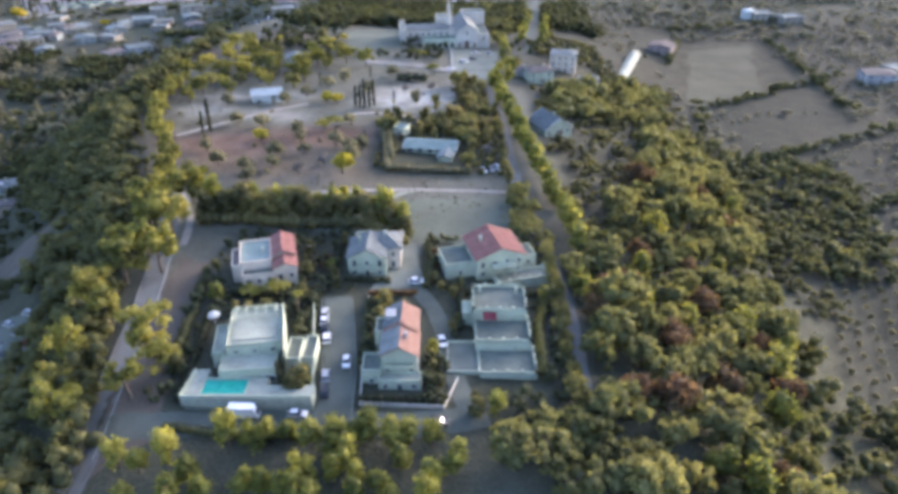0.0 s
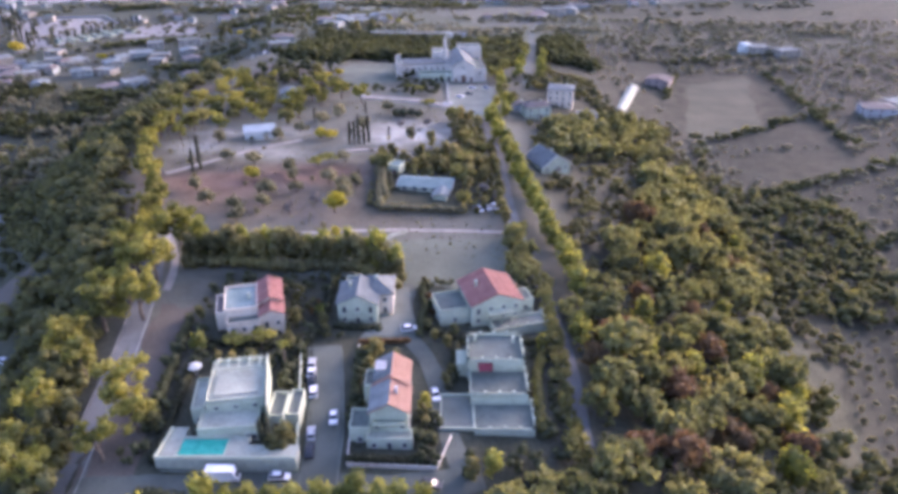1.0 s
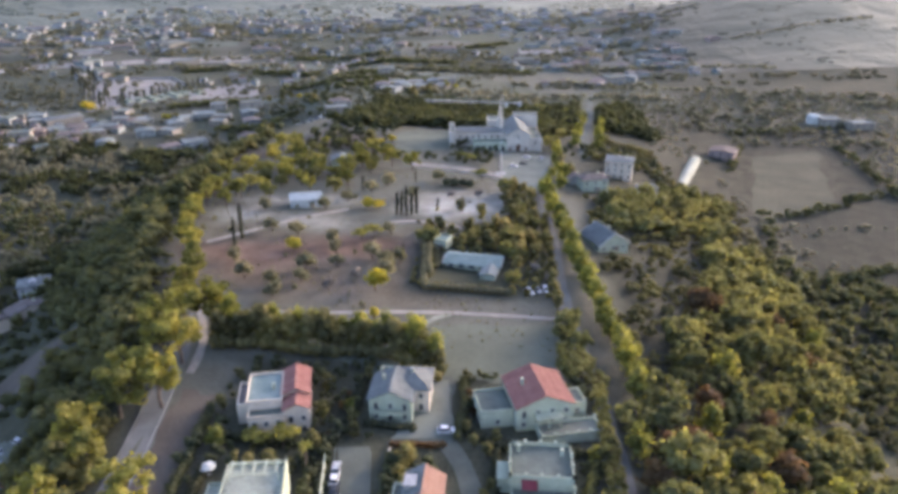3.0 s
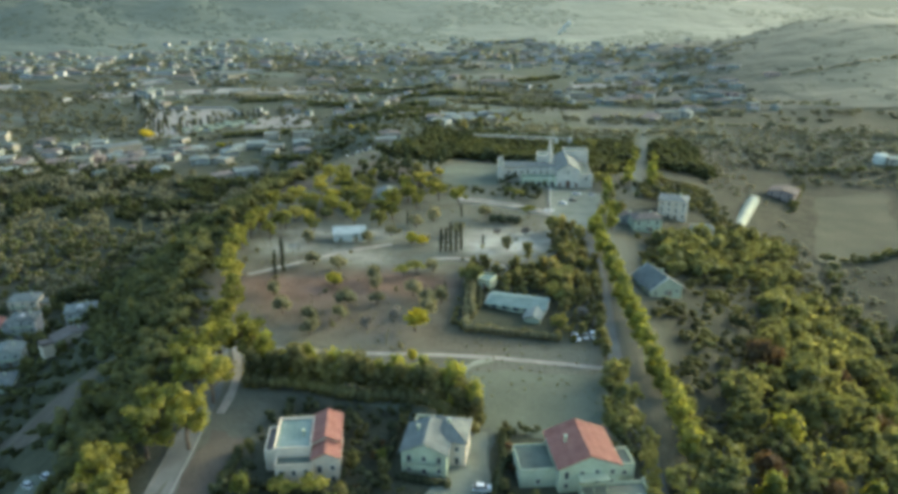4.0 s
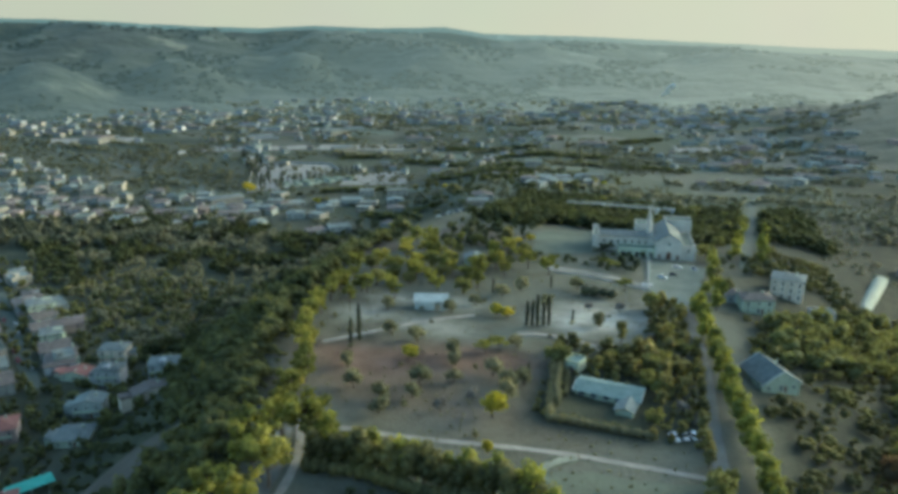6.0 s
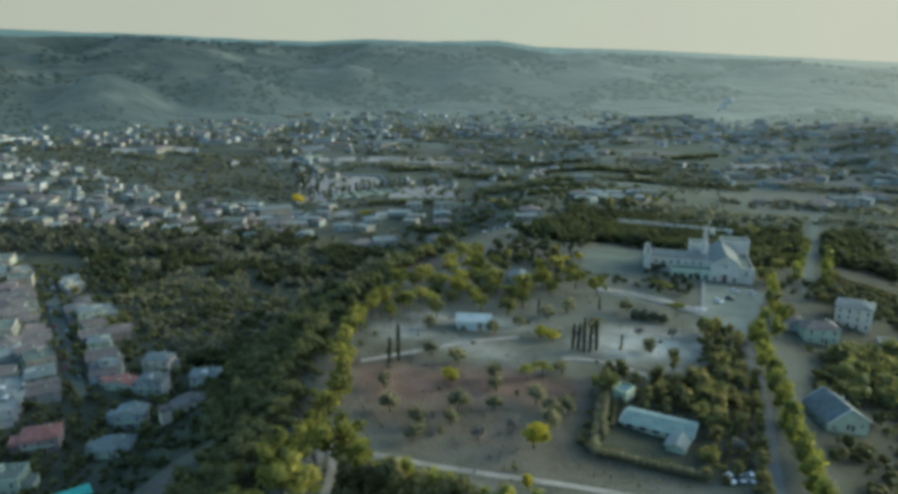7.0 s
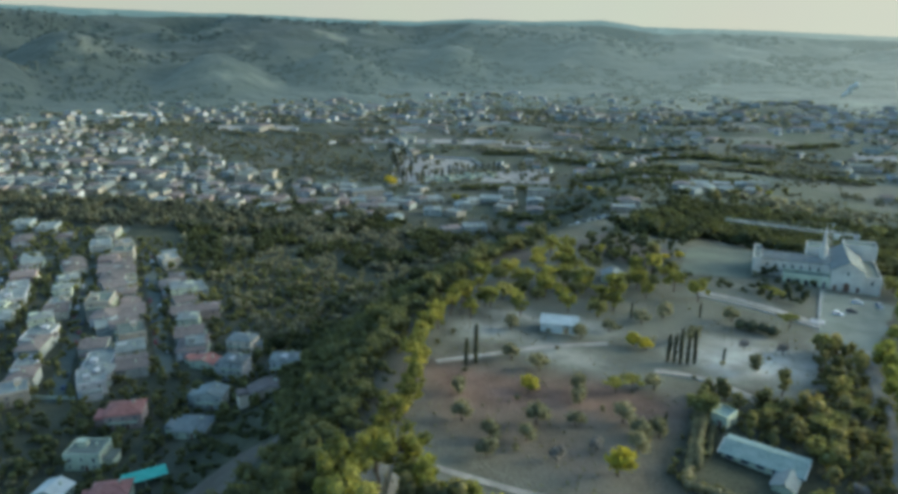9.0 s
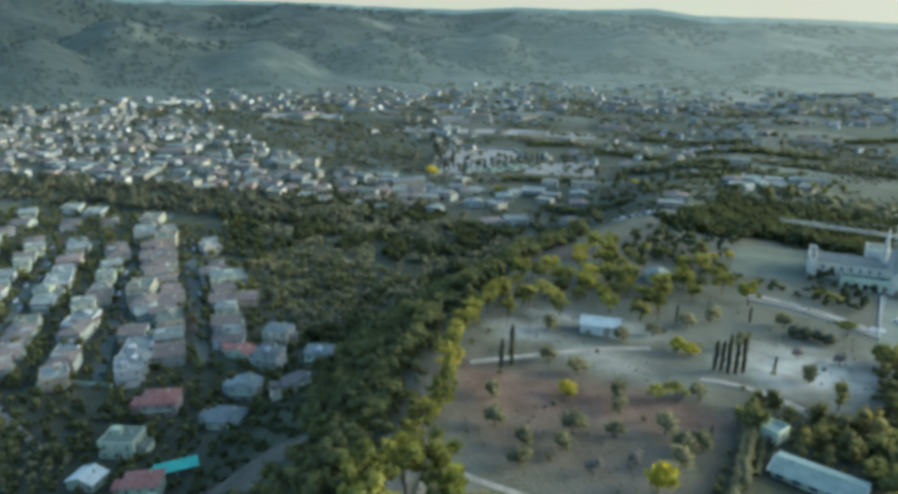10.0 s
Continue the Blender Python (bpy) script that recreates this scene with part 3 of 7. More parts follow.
def blobs_of(kind, g):
    """Where the masses of foliage of a tree of that kind sit."""
    out = []
    if kind == "pine":
        for i in range(18):
            a, r = g.uniform(0, 6.28), 4.1 * math.sqrt(g.random())
            out.append((r * math.cos(a), r * math.sin(a), g.uniform(6.0, 11.2) - r * 0.38, g.uniform(1.1, 1.9), g.uniform(1.1, 1.9), g.uniform(0.8, 1.3)))
    elif kind == "umbrella":
        for i in range(10):
            a, r = g.uniform(0, 6.28), 3.6 * math.sqrt(g.random())
            out.append((r * math.cos(a), r * math.sin(a), 5.2 - r * 0.22 + g.uniform(-0.2, 0.3), g.uniform(1.2, 1.9), g.uniform(1.2, 1.9), g.uniform(0.5, 0.8)))
    elif kind == "row":
        for i in range(10):
            a, r, z = g.uniform(0, 6.28), 1.9 * math.sqrt(g.random()), g.uniform(2.0, 7.4)
            out.append((r * math.cos(a) * (1.1 - z / 12), r * math.sin(a) * (1.1 - z / 12), z, g.uniform(1.3, 2.0), g.uniform(1.3, 2.0), g.uniform(1.1, 1.7)))
    elif kind == "oak":
        for i in range(7):
            a, r, z = g.uniform(0, 6.28), 3.2 * math.sqrt(g.random()), g.uniform(2.6, 6.6)
            out.append((r * math.cos(a), r * math.sin(a), z, g.uniform(1.6, 2.4), g.uniform(1.6, 2.4), g.uniform(1.4, 2.0)))
        for i in range(24):
            a, up = g.uniform(0, 6.28), g.uniform(-0.25, 1.0)
            k, w = math.sqrt(max(0.05, 1 - up * up)), g.uniform(0.8, 1.12)
            out.append((4.3 * w * k * math.cos(a), 4.3 * w * k * math.sin(a), 4.8 + 3.6 * w * up, g.uniform(0.8, 1.4), g.uniform(0.8, 1.4), g.uniform(0.7, 1.15)))
    elif kind in ("olive", "gold", "twigs"):
        for i in range(8):
            a, r = g.uniform(0, 6.28), 1.25 * math.sqrt(g.random())
            out.append((r * math.cos(a), r * math.sin(a), g.uniform(1.9, 3.4), g.uniform(1.0, 1.45), g.uniform(1.0, 1.45), g.uniform(0.9, 1.25)))
    elif kind == "cypress":
        for i in range(12):
            z = 0.9 + i * 1.0
            k = math.sin(math.pi * min(0.98, (0.12 + 0.86 * i / 11.5))) ** 0.6
            out.append((g.uniform(-0.12, 0.12), g.uniform(-0.12, 0.12), z, 0.25 + 0.8 * k, 0.25 + 0.8 * k, 1.0))
    return out


def trunk_shape(kind, blobs, g):
    s = Shape()
    top = max(b[2] for b in blobs) - (0.6 if kind != "cypress" else 3)
    bend = [(g.uniform(-0.25, 0.25) * i, g.uniform(-0.25, 0.25) * i, top * i / 4) for i in range(5)]
    bend[0] = (0, 0, -0.8)
    r = {"pine": 0.34, "umbrella": 0.22, "row": 0.2, "oak": 0.36, "cypress": 0.2}.get(kind, 0.18)
    s.tube(bend, [r * 1.25, r, r * 0.8, r * 0.55, r * 0.2], 7)
    if kind != "cypress":
        for b in blobs[:6]:
            z0 = max(0.8, b[2] * 0.62)
            i = min(3, int(z0 / top * 4))
            base = Vector(bend[i]).lerp(Vector(bend[i + 1]), z0 / top * 4 - i if i < 3 else 0.5)
            tip = Vector(b[:3])
            s.tube([base, base.lerp(tip, 0.5) + Vector((0, 0, 0.3)), tip], [r * 0.45, r * 0.3, r * 0.1], 5)
    return s


LOOK = dict(
    pine=("pine_tree", "pine", 44, 0.44, "tall stone pine with a clumped sunlit yellow-green crown", "pine tree"),
    umbrella=("umbrella_pine", "pine", 46, 0.42, "low flat-topped pine standing on dry grass", "pine tree"),
    row=("roadside_tree", "row", 40, 0.42, "bushy yellow-green roadside tree in an even row", "tree"),
    oak=("oak_tree", "oak", 32, 0.42, "broad dark green oak in close woodland", "tree"),
    olive=("olive_tree", "olive", 40, 0.30, "small grey-green olive tree on dry grass", "olive tree"),
    gold=("golden_tree", "gold", 60, 0.28, "round golden-leaved tree on dry grass", "tree"),
    twigs=("bare_tree", "twigs", 40, 0.16, "small leafless pale grey tree", "tree"),
    cypress=("cypress_tree", "cypress", 26, 0.30, "slender dark green columnar cypress", "cypress"),
    russet=("russet_tree", "russet", 40, 0.34, "small russet-brown autumn tree", "tree"),
    garden=("garden_tree", "garden", 40, 0.34, "small leafy olive-green garden tree", "tree"),
)
TREES = {}
for kind, (name, mat, leaves, size, label, category) in LOOK.items():
    shape_kind = {"russet": "olive", "garden": "row"}.get(kind, kind)
    TREES[kind] = []
    for n in range(4 if kind in ("pine", "oak", "row") else 2):
        g = np.random.default_rng(100 + n + 10 * len(TREES))
        blobs = blobs_of(shape_kind, g)
        crown = leaf_mesh("crown", *clump(blobs, leaves, size, 50 + n, 0.6 if kind == "umbrella" else 0.0), MAT[mat])
        TREES[kind].append((trunk_shape(shape_kind, blobs, g).mesh("trunk", MAT["bark"]), crown))


def tree(kind, x, y, scale=1.0, group="", tall=1.0, label="", z=None):
    """A tree of that kind, standing on the land."""
    name, mat, leaves, size, text, category = LOOK[kind]
    trunk, crown = TREES[kind][int(rng.integers(len(TREES[kind])))]
    k = scale * rng.uniform(0.85, 1.15)
    top = new(name)
    top.matrix_basis = pose(x, y, gz(x, y) if z is None else z, rng.uniform(-3, 3), rng.uniform(-3, 3), rng.uniform(0, 360)) @ Matrix.Diagonal((k, k, k * tall * rng.uniform(0.9, 1.1), 1))
    put("trunk", trunk, top)
    put("crown", crown, top)
    return tagged(top, label or text, category, group)


def grove(name, places, mat, label, category, leaves=22, size=0.75, seed=3, kind="oak", lo=0.75, hi=1.3, per=5, wide=1.0):
    """A wood whose trees nobody could count, as one mesh standing on the land."""
    g = np.random.default_rng(seed)
    stock = [clump([(b[0], b[1], b[2], b[3] * 1.22, b[4] * 1.22, b[5] * 1.25) for b in blobs_of(kind, g)[:per]], leaves, size, seed + i) for i in range(6)]
    vs, ts, qs, n = [], [], [], 0
    for x, y in places:
        v, t, q = stock[int(g.integers(6))]
        a, k = g.uniform(0, 6.28), g.uniform(lo, hi)
        turn = np.array([[math.cos(a), -math.sin(a), 0], [math.sin(a), math.cos(a), 0], [0, 0, 1]])
        vs.append(v @ turn.T * (k * wide, k * wide * 0.9, k * g.uniform(0.85, 1.2)) + (x, y, gz(x, y) - 0.9 * k))
        ts.append(t + n)
        qs.append(q + n)
        n += len(v)
    return tagged(put(name, leaf_mesh(name, np.concatenate(vs), np.concatenate(ts), np.concatenate(qs), MAT[mat])), label, category, kind="stuff")


def scatter(count, x0, x1, y0, y1, keep, gap, seed):
    """Random places in a rectangle, no two nearer than gap, where keep(x, y) holds."""
    g, cells, out = np.random.default_rng(seed), {}, []
    for x, y in zip(g.uniform(x0, x1, count), g.uniform(y0, y1, count)):
        if not keep(x, y):
            continue
        c = (int(x // gap), int(y // gap))
        if any((x - a) ** 2 + (y - b) ** 2 < gap * gap for i in (-1, 0, 1) for j in (-1, 0, 1) for a, b in cells.get((c[0] + i, c[1] + j), ())):
            continue
        cells.setdefault(c, []).append((x, y))
        out.append((float(x), float(y)))
    return out


# ---- houses ----
def window_meshes(w, h, frame_mat):
    """A window facing -y: frame ring, set-back pane and sill, apart and joined."""
    b = 0.1
    outer, inner = [(-w / 2, 0), (w / 2, 0), (w / 2, h), (-w / 2, h)], [(-w / 2 + b, b), (w / 2 - b, b), (w / 2 - b, h - b), (-w / 2 + b, h - b)]

    def ring(s):
        n = len(s.v)
        s.v += [(x, y, z) for y in (-0.06, 0.06) for loop in (outer, inner) for x, z in loop]
        for i in range(4):
            j = (i + 1) % 4
            s.f += [(n + i, n + j, n + 4 + j, n + 4 + i), (n + 8 + j, n + 8 + i, n + 12 + i, n + 12 + j), (n + j, n + i, n + 8 + i, n + 8 + j), (n + 4 + i, n + 4 + j, n + 12 + j, n + 12 + i)]
        s.m += [0] * 16
        return s

    def pane(s, slot):
        return s.poly([(x, -0.01, z) for x, z in inner], slot)

    def sill(s):
        return s.box(-w / 2 - 0.1, w / 2 + 0.1, -0.16, 0.05, -0.1, -0.004)

    return (ring(Shape()).mesh("window", frame_mat), pane(Shape(), 0).mesh("pane", MAT["pane"]), sill(Shape()).mesh("sill", MAT["stone"]),
            pane(ring(Shape()), 1).mesh("window", [frame_mat, MAT["pane"]]))


WINDOW_SET = {"small": window_meshes(0.95, 1.2, MAT["grey"]), "tall": window_meshes(1.0, 1.9, MAT["grey"]), "wide": window_meshes(2.2, 1.5, MAT["metal"])}
WINDOW = {k: v[3] for k, v in WINDOW_SET.items()}


def window_stuff(parent, w, d, base, storeys, high, across, kinds):
    """All windows of a far house, too small to pick apart, as one part."""
    hold = new("hold")
    windows_on(hold, w, d, base, storeys, high, across, kinds)
    s = Shape()
    for o in list(hold.children):
        n = len(s.v)
        s.v += [tuple(o.matrix_basis @ v.co) for v in o.data.vertices]
        s.f += [tuple(n + i for i in p.vertices) for p in o.data.polygons]
        s.m += [p.material_index for p in o.data.polygons]
        bpy.data.objects.remove(o)
    bpy.data.objects.remove(hold)
    ob = part("window_grid", s, [MAT["brownwood"], MAT["pane"]], parent)
    tagged(ob, kind="stuff")


def windows_on(parent, w, d, base, storeys, high, across=(3, 2), kinds=("small", "tall"), sides="fblr", rich=False):
    """Rows of windows on the sides of a block w by d."""
    for s in range(storeys):
        z = base + s * high + 0.95
        for side in sides:
            run = across[0] if side in "fb" else across[1]
            span = w if side in "fb" else d
            for i in range(run):
                u = span * ((i + 0.5) / run - 0.5)
                kind = kinds[(i + s + ord(side)) % len(kinds)]
                drop = 0.6 if kind == "tall" else 0
                m = {"f": pose(u, -d / 2 - 0.03, z - drop), "b": pose(u, d / 2 + 0.03, z - drop, 0, 0, 180),
                     "l": pose(-w / 2 - 0.03, u, z - drop, 0, 0, -90), "r": pose(w / 2 + 0.03, u, z - drop, 0, 0, 90)}[side]
                if rich:
                    ob = put("window", WINDOW_SET[kind][0], parent, m)
                    put("pane", WINDOW_SET[kind][1], ob)
                    put("sill", WINDOW_SET[kind][2], ob)
                else:
                    put("window", WINDOW[kind], parent, m)


def gable_roof(w, d, z, rise, over=0.5, thick=0.22):
    """Roof slabs over a block, ridge along y."""
    s = Shape()
    h, t = w / 2 + over, thick
    drop = over * rise / (w / 2)
    y0, y1 = -d / 2 - over, d / 2 + over
    for sx in (-1, 1):
        low = [(sx * h, y0, z - drop), (0, y0, z + rise), (0, y1, z + rise), (sx * h, y1, z - drop)]
        if sx < 0:
            low = low[::-1]
        s.solid(low[::-1], [(a, b, c + t) for a, b, c in low[::-1]])
    s.box(-0.18, 0.18, y0, y1, z + rise + t - 0.05, z + rise + t + 0.12)
    return s


def tile_rows(roof, w, d, z, rise, mat, turn, over=0.5, t=0.22):
    """Rows of tiles as low rounded ribs running down both slopes, each a piece of its own."""
    h, drop = w / 2 + over, over * rise / (w / 2)
    y0, y1 = -d / 2 - over, d / 2 + over
    n = max(4, int((y1 - y0) / 0.8))
    for sx in (-1, 1):
        s = Shape().tube([(sx * h, 0, z - drop + t), (sx * 0.15, 0, z + rise + t - 0.05)], [0.13, 0.13], 6)
        if turn:
            s.v = [(-b, a, c) for a, b, c in s.v]
        me = s.mesh("roof_rib", mat)
        for i in range(n):
            y = y0 + (i + 0.5) * (y1 - y0) / n
            put("roof_rib", me, roof, pose(-y, 0, 0) if turn else pose(0, y, 0))


def hip_roof(w, d, z, rise, over=0.5):
    s = Shape()
    a, b = w / 2 + over, d / 2 + over
    cut = min(a, b) * 0.95
    ra, rb = max(a - cut, 0.05), max(b - cut, 0.05)
    ring = [(-a, -b), (a, -b), (a, b), (-a, b)]
    top = [(-ra, -rb), (ra, -rb), (ra, rb), (-ra, rb)]
    s.solid([(x, y, z - 0.15) for x, y in ring], [(x, y, z + 0.08) for x, y in ring])
    s.solid([(x, y, z + 0.08) for x, y in ring], [(x, y, z + rise) for x, y in top])
    for (x, y), (u, v) in zip(ring, top):
        s.tube([(x, y, z + 0.1), (u, v, z + rise)], [0.12, 0.12], 5)
    return s


def flat_roof(w, d, z):
    """A slab with a raised rim all round, in one piece."""
    s = Shape()
    a, b = w / 2, d / 2
    loops = [(a, b, z - 0.1), (a, b, z + 0.75), (a - 0.25, b - 0.25, z + 0.75), (a - 0.25, b - 0.25, z + 0.15)]
    s.v = [(sx * p, sy * q, h) for p, q, h in loops for sx, sy in ((-1, -1), (1, -1), (1, 1), (-1, 1))]
    s.f = [(3, 2, 1, 0), (12, 13, 14, 15)] + [(4 * k + i, 4 * k + (i + 1) % 4, 4 * k + 4 + (i + 1) % 4, 4 * k + 4 + i) for k in range(3) for i in range(4)]
    s.m = [0, 0] + [1] * 12
    return s


def block(parent, w, d, h, wall, roof, kind, rise=1.8, low=-2.5, name="wall", turn=False, tiled=False):
    """Walls and roof of one block; turn sets the ridge along x."""
    s = Shape()
    s.box(-w / 2, w / 2, -d / 2, d / 2, low, h - 0.12 if kind == "flat" else h)
    if kind == "gable":
        a, b = (d, w) if turn else (w, d)
        for y0, y1 in ((-b / 2, -b / 2 + 0.3), (b / 2 - 0.3, b / 2)):
            tri = [(-a / 2, h), (a / 2, h), (0, h + rise - 0.02)]
            ring = [[(x, y, z) for x, z in tri] for y in (y0, y1)]
            if turn:
                ring = [[(-y, x, z) for x, y, z in r] for r in ring]
            s.solid(ring[0][::-1], ring[1][::-1])
        part(name, s, wall, parent)
        r = gable_roof(a, b, h, rise)
        if turn:
            r.v = [(-y, x, z) for x, y, z in r.v]
        ob = part("roof", r, roof, parent)
        if tiled:
            tile_rows(ob, a, b, h, rise, roof, turn)
        return ob
    part(name, s, wall, parent)
    r = hip_roof(w, d, h, rise) if kind == "hip" else flat_roof(w, d, h)
    return part("roof", r, [roof, wall], parent)


def chimney(parent, x, y, z, mat="plaster"):
    s = Shape().box(x - 0.3, x + 0.3, y - 0.3, y + 0.3, z - 1.6, z).box(x - 0.4, x + 0.4, y - 0.4, y + 0.4, z, z + 0.12)
    return part("chimney", s, MAT[mat], parent)


def door_on(parent, x, y, z=0.0, w=1.1, h=2.1, turn=0):
    s = Shape().box(-w / 2, w / 2, -0.06, 0.05, 0, h).box(-w / 2 - 0.1, w / 2 + 0.1, -0.03, 0.05, 0, h + 0.1, 1)
    ob = part("door", s, [MAT["brownwood"], MAT["stone"]], parent)
    ob.matrix_basis = pose(x, y, z, 0, 0, turn)


def annexes(top, w, d, h, storeys, kind, wall, roof, n):
    """Lower side wing, dormer, balconies and a roof room, as the kind of house has them."""
    side = -1 if n % 2 else 1
    u, v, ah = w * (0.28 + 0.04 * (n % 3)), d * 0.62, h - 2.95 if storeys > 1 else h * 0.7
    x0, x1 = (w / 2 + 0.02, w / 2 + u) if side > 0 else (-w / 2 - u, -w / 2 - 0.02)
    part("annex", Shape().box(x0, x1, -v / 2 + (n % 3), v / 2 + (n % 3), -3.5, ah), MAT[wall], top)
    part("annex_roof", Shape().solid([(x0 - 0.3 * (side < 0), -v / 2 - 0.3 + (n % 3), ah), (x1 + 0.3 * (side > 0), -v / 2 - 0.3 + (n % 3), ah), (x1 + 0.3 * (side > 0), v / 2 + 0.3 + (n % 3), ah), (x0 - 0.3 * (side < 0), v / 2 + 0.3 + (n % 3), ah)],
                                    [(x0, -v / 2 + (n % 3), ah + 0.35 + 0.9 * (side < 0) * (n % 2)), (x1, -v / 2 + (n % 3), ah + 0.35), (x1, v / 2 + (n % 3), ah + 0.35), (x0, v / 2 + (n % 3), ah + 0.35 + 0.9 * (side < 0) * (n % 2))]), MAT[roof], top)
    if kind != "flat" and n % 3 != 1:
        part("dormer", Shape().box(-1.3, 1.3, -d / 2 + 0.6, -d * 0.1, h - 0.1, h + 1.5).solid([(-1.6, -d / 2 + 0.3, h + 1.5), (1.6, -d / 2 + 0.3, h + 1.5), (1.6, -d * 0.1, h + 1.5), (-1.6, -d * 0.1, h + 1.5)], [(-0.1, -d / 2 + 0.3, h + 2.2), (0.1, -d / 2 + 0.3, h + 2.2), (0.1, -d * 0.1, h + 2.2), (-0.1, -d * 0.1, h + 2.2)]), MAT[wall], top)
    for k in range(1, storeys):
        z = 3.0 + 2.95 * (k - 1)
        y = -d / 2
        part("balcony", Shape().box(-w * 0.42, w * 0.1 + w * 0.3 * (n % 2), y - 1.3, y - 0.01, z, z + 0.18).box(-w * 0.42, w * 0.1 + w * 0.3 * (n % 2), y - 1.3, y - 1.2, z + 0.18, z + 1.05), MAT["plaster"], top)


def house(x, y, rz, w, d, storeys, kind, wall, roof, label, rise=1.8, group="", turn=False, category="house", across=None, flue=True, z=None, balcony=False, far=False, sides="fblr", extra=None):
    """A free-standing house."""
    top = new(category)
    top.matrix_basis = pose(x, y, gz(x, y) if z is None else z, 0, 0, rz)
    h = storeys * 2.95 + 0.3
    block(top, w, d, h, MAT[wall], MAT[roof], kind, rise, turn=turn, low=-3.5)
    if far:
        window_stuff(top, w, d, 0.2, storeys, 2.95, (3, 2), ("small", "tall"))
    else:
        windows_on(top, w, d, 0.2, storeys, 2.95, across or (max(2, int(w / 3.6)), max(1, int(d / 4.2))), sides=sides)
        door_on(top, w * 0.12, -d / 2 - 0.02)
    if kind == "flat" and not far and flue:
        part("stair_head", Shape().box(-w * 0.3, -w * 0.3 + 3.2, d * 0.02, d * 0.02 + 2.8, h - 0.1, h + 2.2).box(-w * 0.3 - 0.15, -w * 0.3 + 3.35, d * 0.02 - 0.15, d * 0.02 + 2.95, h + 2.2, h + 2.32), MAT[wall], top)
    if flue:
        chimney(top, w * 0.22, d * 0.12, h + (rise * 0.6 if kind != "flat" else 0.15) + 1.2)
    if extra is not None:
        annexes(top, w, d, h, storeys, kind, wall, roof, extra)
    elif balcony:
        s = Shape().box(-w * 0.38, w * 0.38, -d / 2 - 1.4, -d / 2 - 0.01, 3.0, 3.2)
        s.box(-w * 0.38, w * 0.38, -d / 2 - 1.4, -d / 2 - 1.3, 3.2, 4.1).box(-w * 0.38, -w * 0.38 + 0.1, -d / 2 - 1.3, -d / 2 - 0.01, 3.2, 4.1).box(w * 0.38 - 0.1, w * 0.38, -d / 2 - 1.3, -d / 2 - 0.01, 3.2, 4.1)
        part("balcony", s, MAT[wall], top)
    return tagged(top, label, category, group)


# ---- vehicles ----
def car_meshes():
    """A small hatchback along y, nose to -y, wheels on z = 0."""
    body = Shape()
    side = [(-2.05, 0.35), (-2.1, 0.62), (-1.9, 0.78), (-0.95, 0.92), (1.95, 0.95), (2.08, 0.7), (2.0, 0.35)]
    body.solid([(-0.86, y, z) for y, z in side], [(0.86, y, z) for y, z in side])
    roof_line = [(-0.35, 1.44), (1.35, 1.44), (1.3, 1.50), (-0.28, 1.50)]
    body.solid([(-0.64, y, z) for y, z in roof_line], [(0.64, y, z) for y, z in roof_line])
    cabin = Shape()
    cabin.solid([(-0.84, -1.0, 0.9), (0.84, -1.0, 0.9), (0.84, 1.9, 0.93), (-0.84, 1.9, 0.93)], [(-0.64, -0.3, 1.45), (0.64, -0.3, 1.45), (0.64, 1.35, 1.45), (-0.64, 1.35, 1.45)])
    wheel = Shape().tube([(-0.1, 0, 0), (0.1, 0, 0)], [0.31, 0.31], 12)
    hub = Shape().tube([(-0.12, 0, 0), (0.12, 0, 0)], [0.18, 0.18], 10)
    lamp = Shape().box(-0.18, 0.18, -0.04, 0.04, -0.07, 0.07)
    return body, cabin.mesh("cabin_glass", MAT["pane"]), wheel.mesh("wheel", MAT["dark"]), hub.mesh("rim", MAT["metal"]), lamp.mesh("headlight", MAT["metal"])


CAR_BODY, CAR_GLASS, CAR_WHEEL, CAR_RIM, CAR_LAMP = car_meshes()
CAR_BODIES = [CAR_BODY.mesh("body", c) for c in PAINT]


def car(x, y, rz, paint, where="parked on the street", group="parked cars"):
    top = new("car")
    top.matrix_basis = pose(x, y, gz(x, y) + 0.17, 0, 0, rz)
    put("body", CAR_BODIES[paint], top)
    put("cabin_glass", CAR_GLASS, top)
    for sx in (-0.78, 0.78):
        for sy in (-1.3, 1.3):
            w_ = put("wheel", CAR_WHEEL, top, pose(sx, sy, 0.31))
            put("rim", CAR_RIM, w_)
        put("headlight", CAR_LAMP, top, pose(sx * 0.75, -2.06, 0.66))
    return tagged(top, f"small {PAINT_WORD[paint]} car {where}", "car", group)


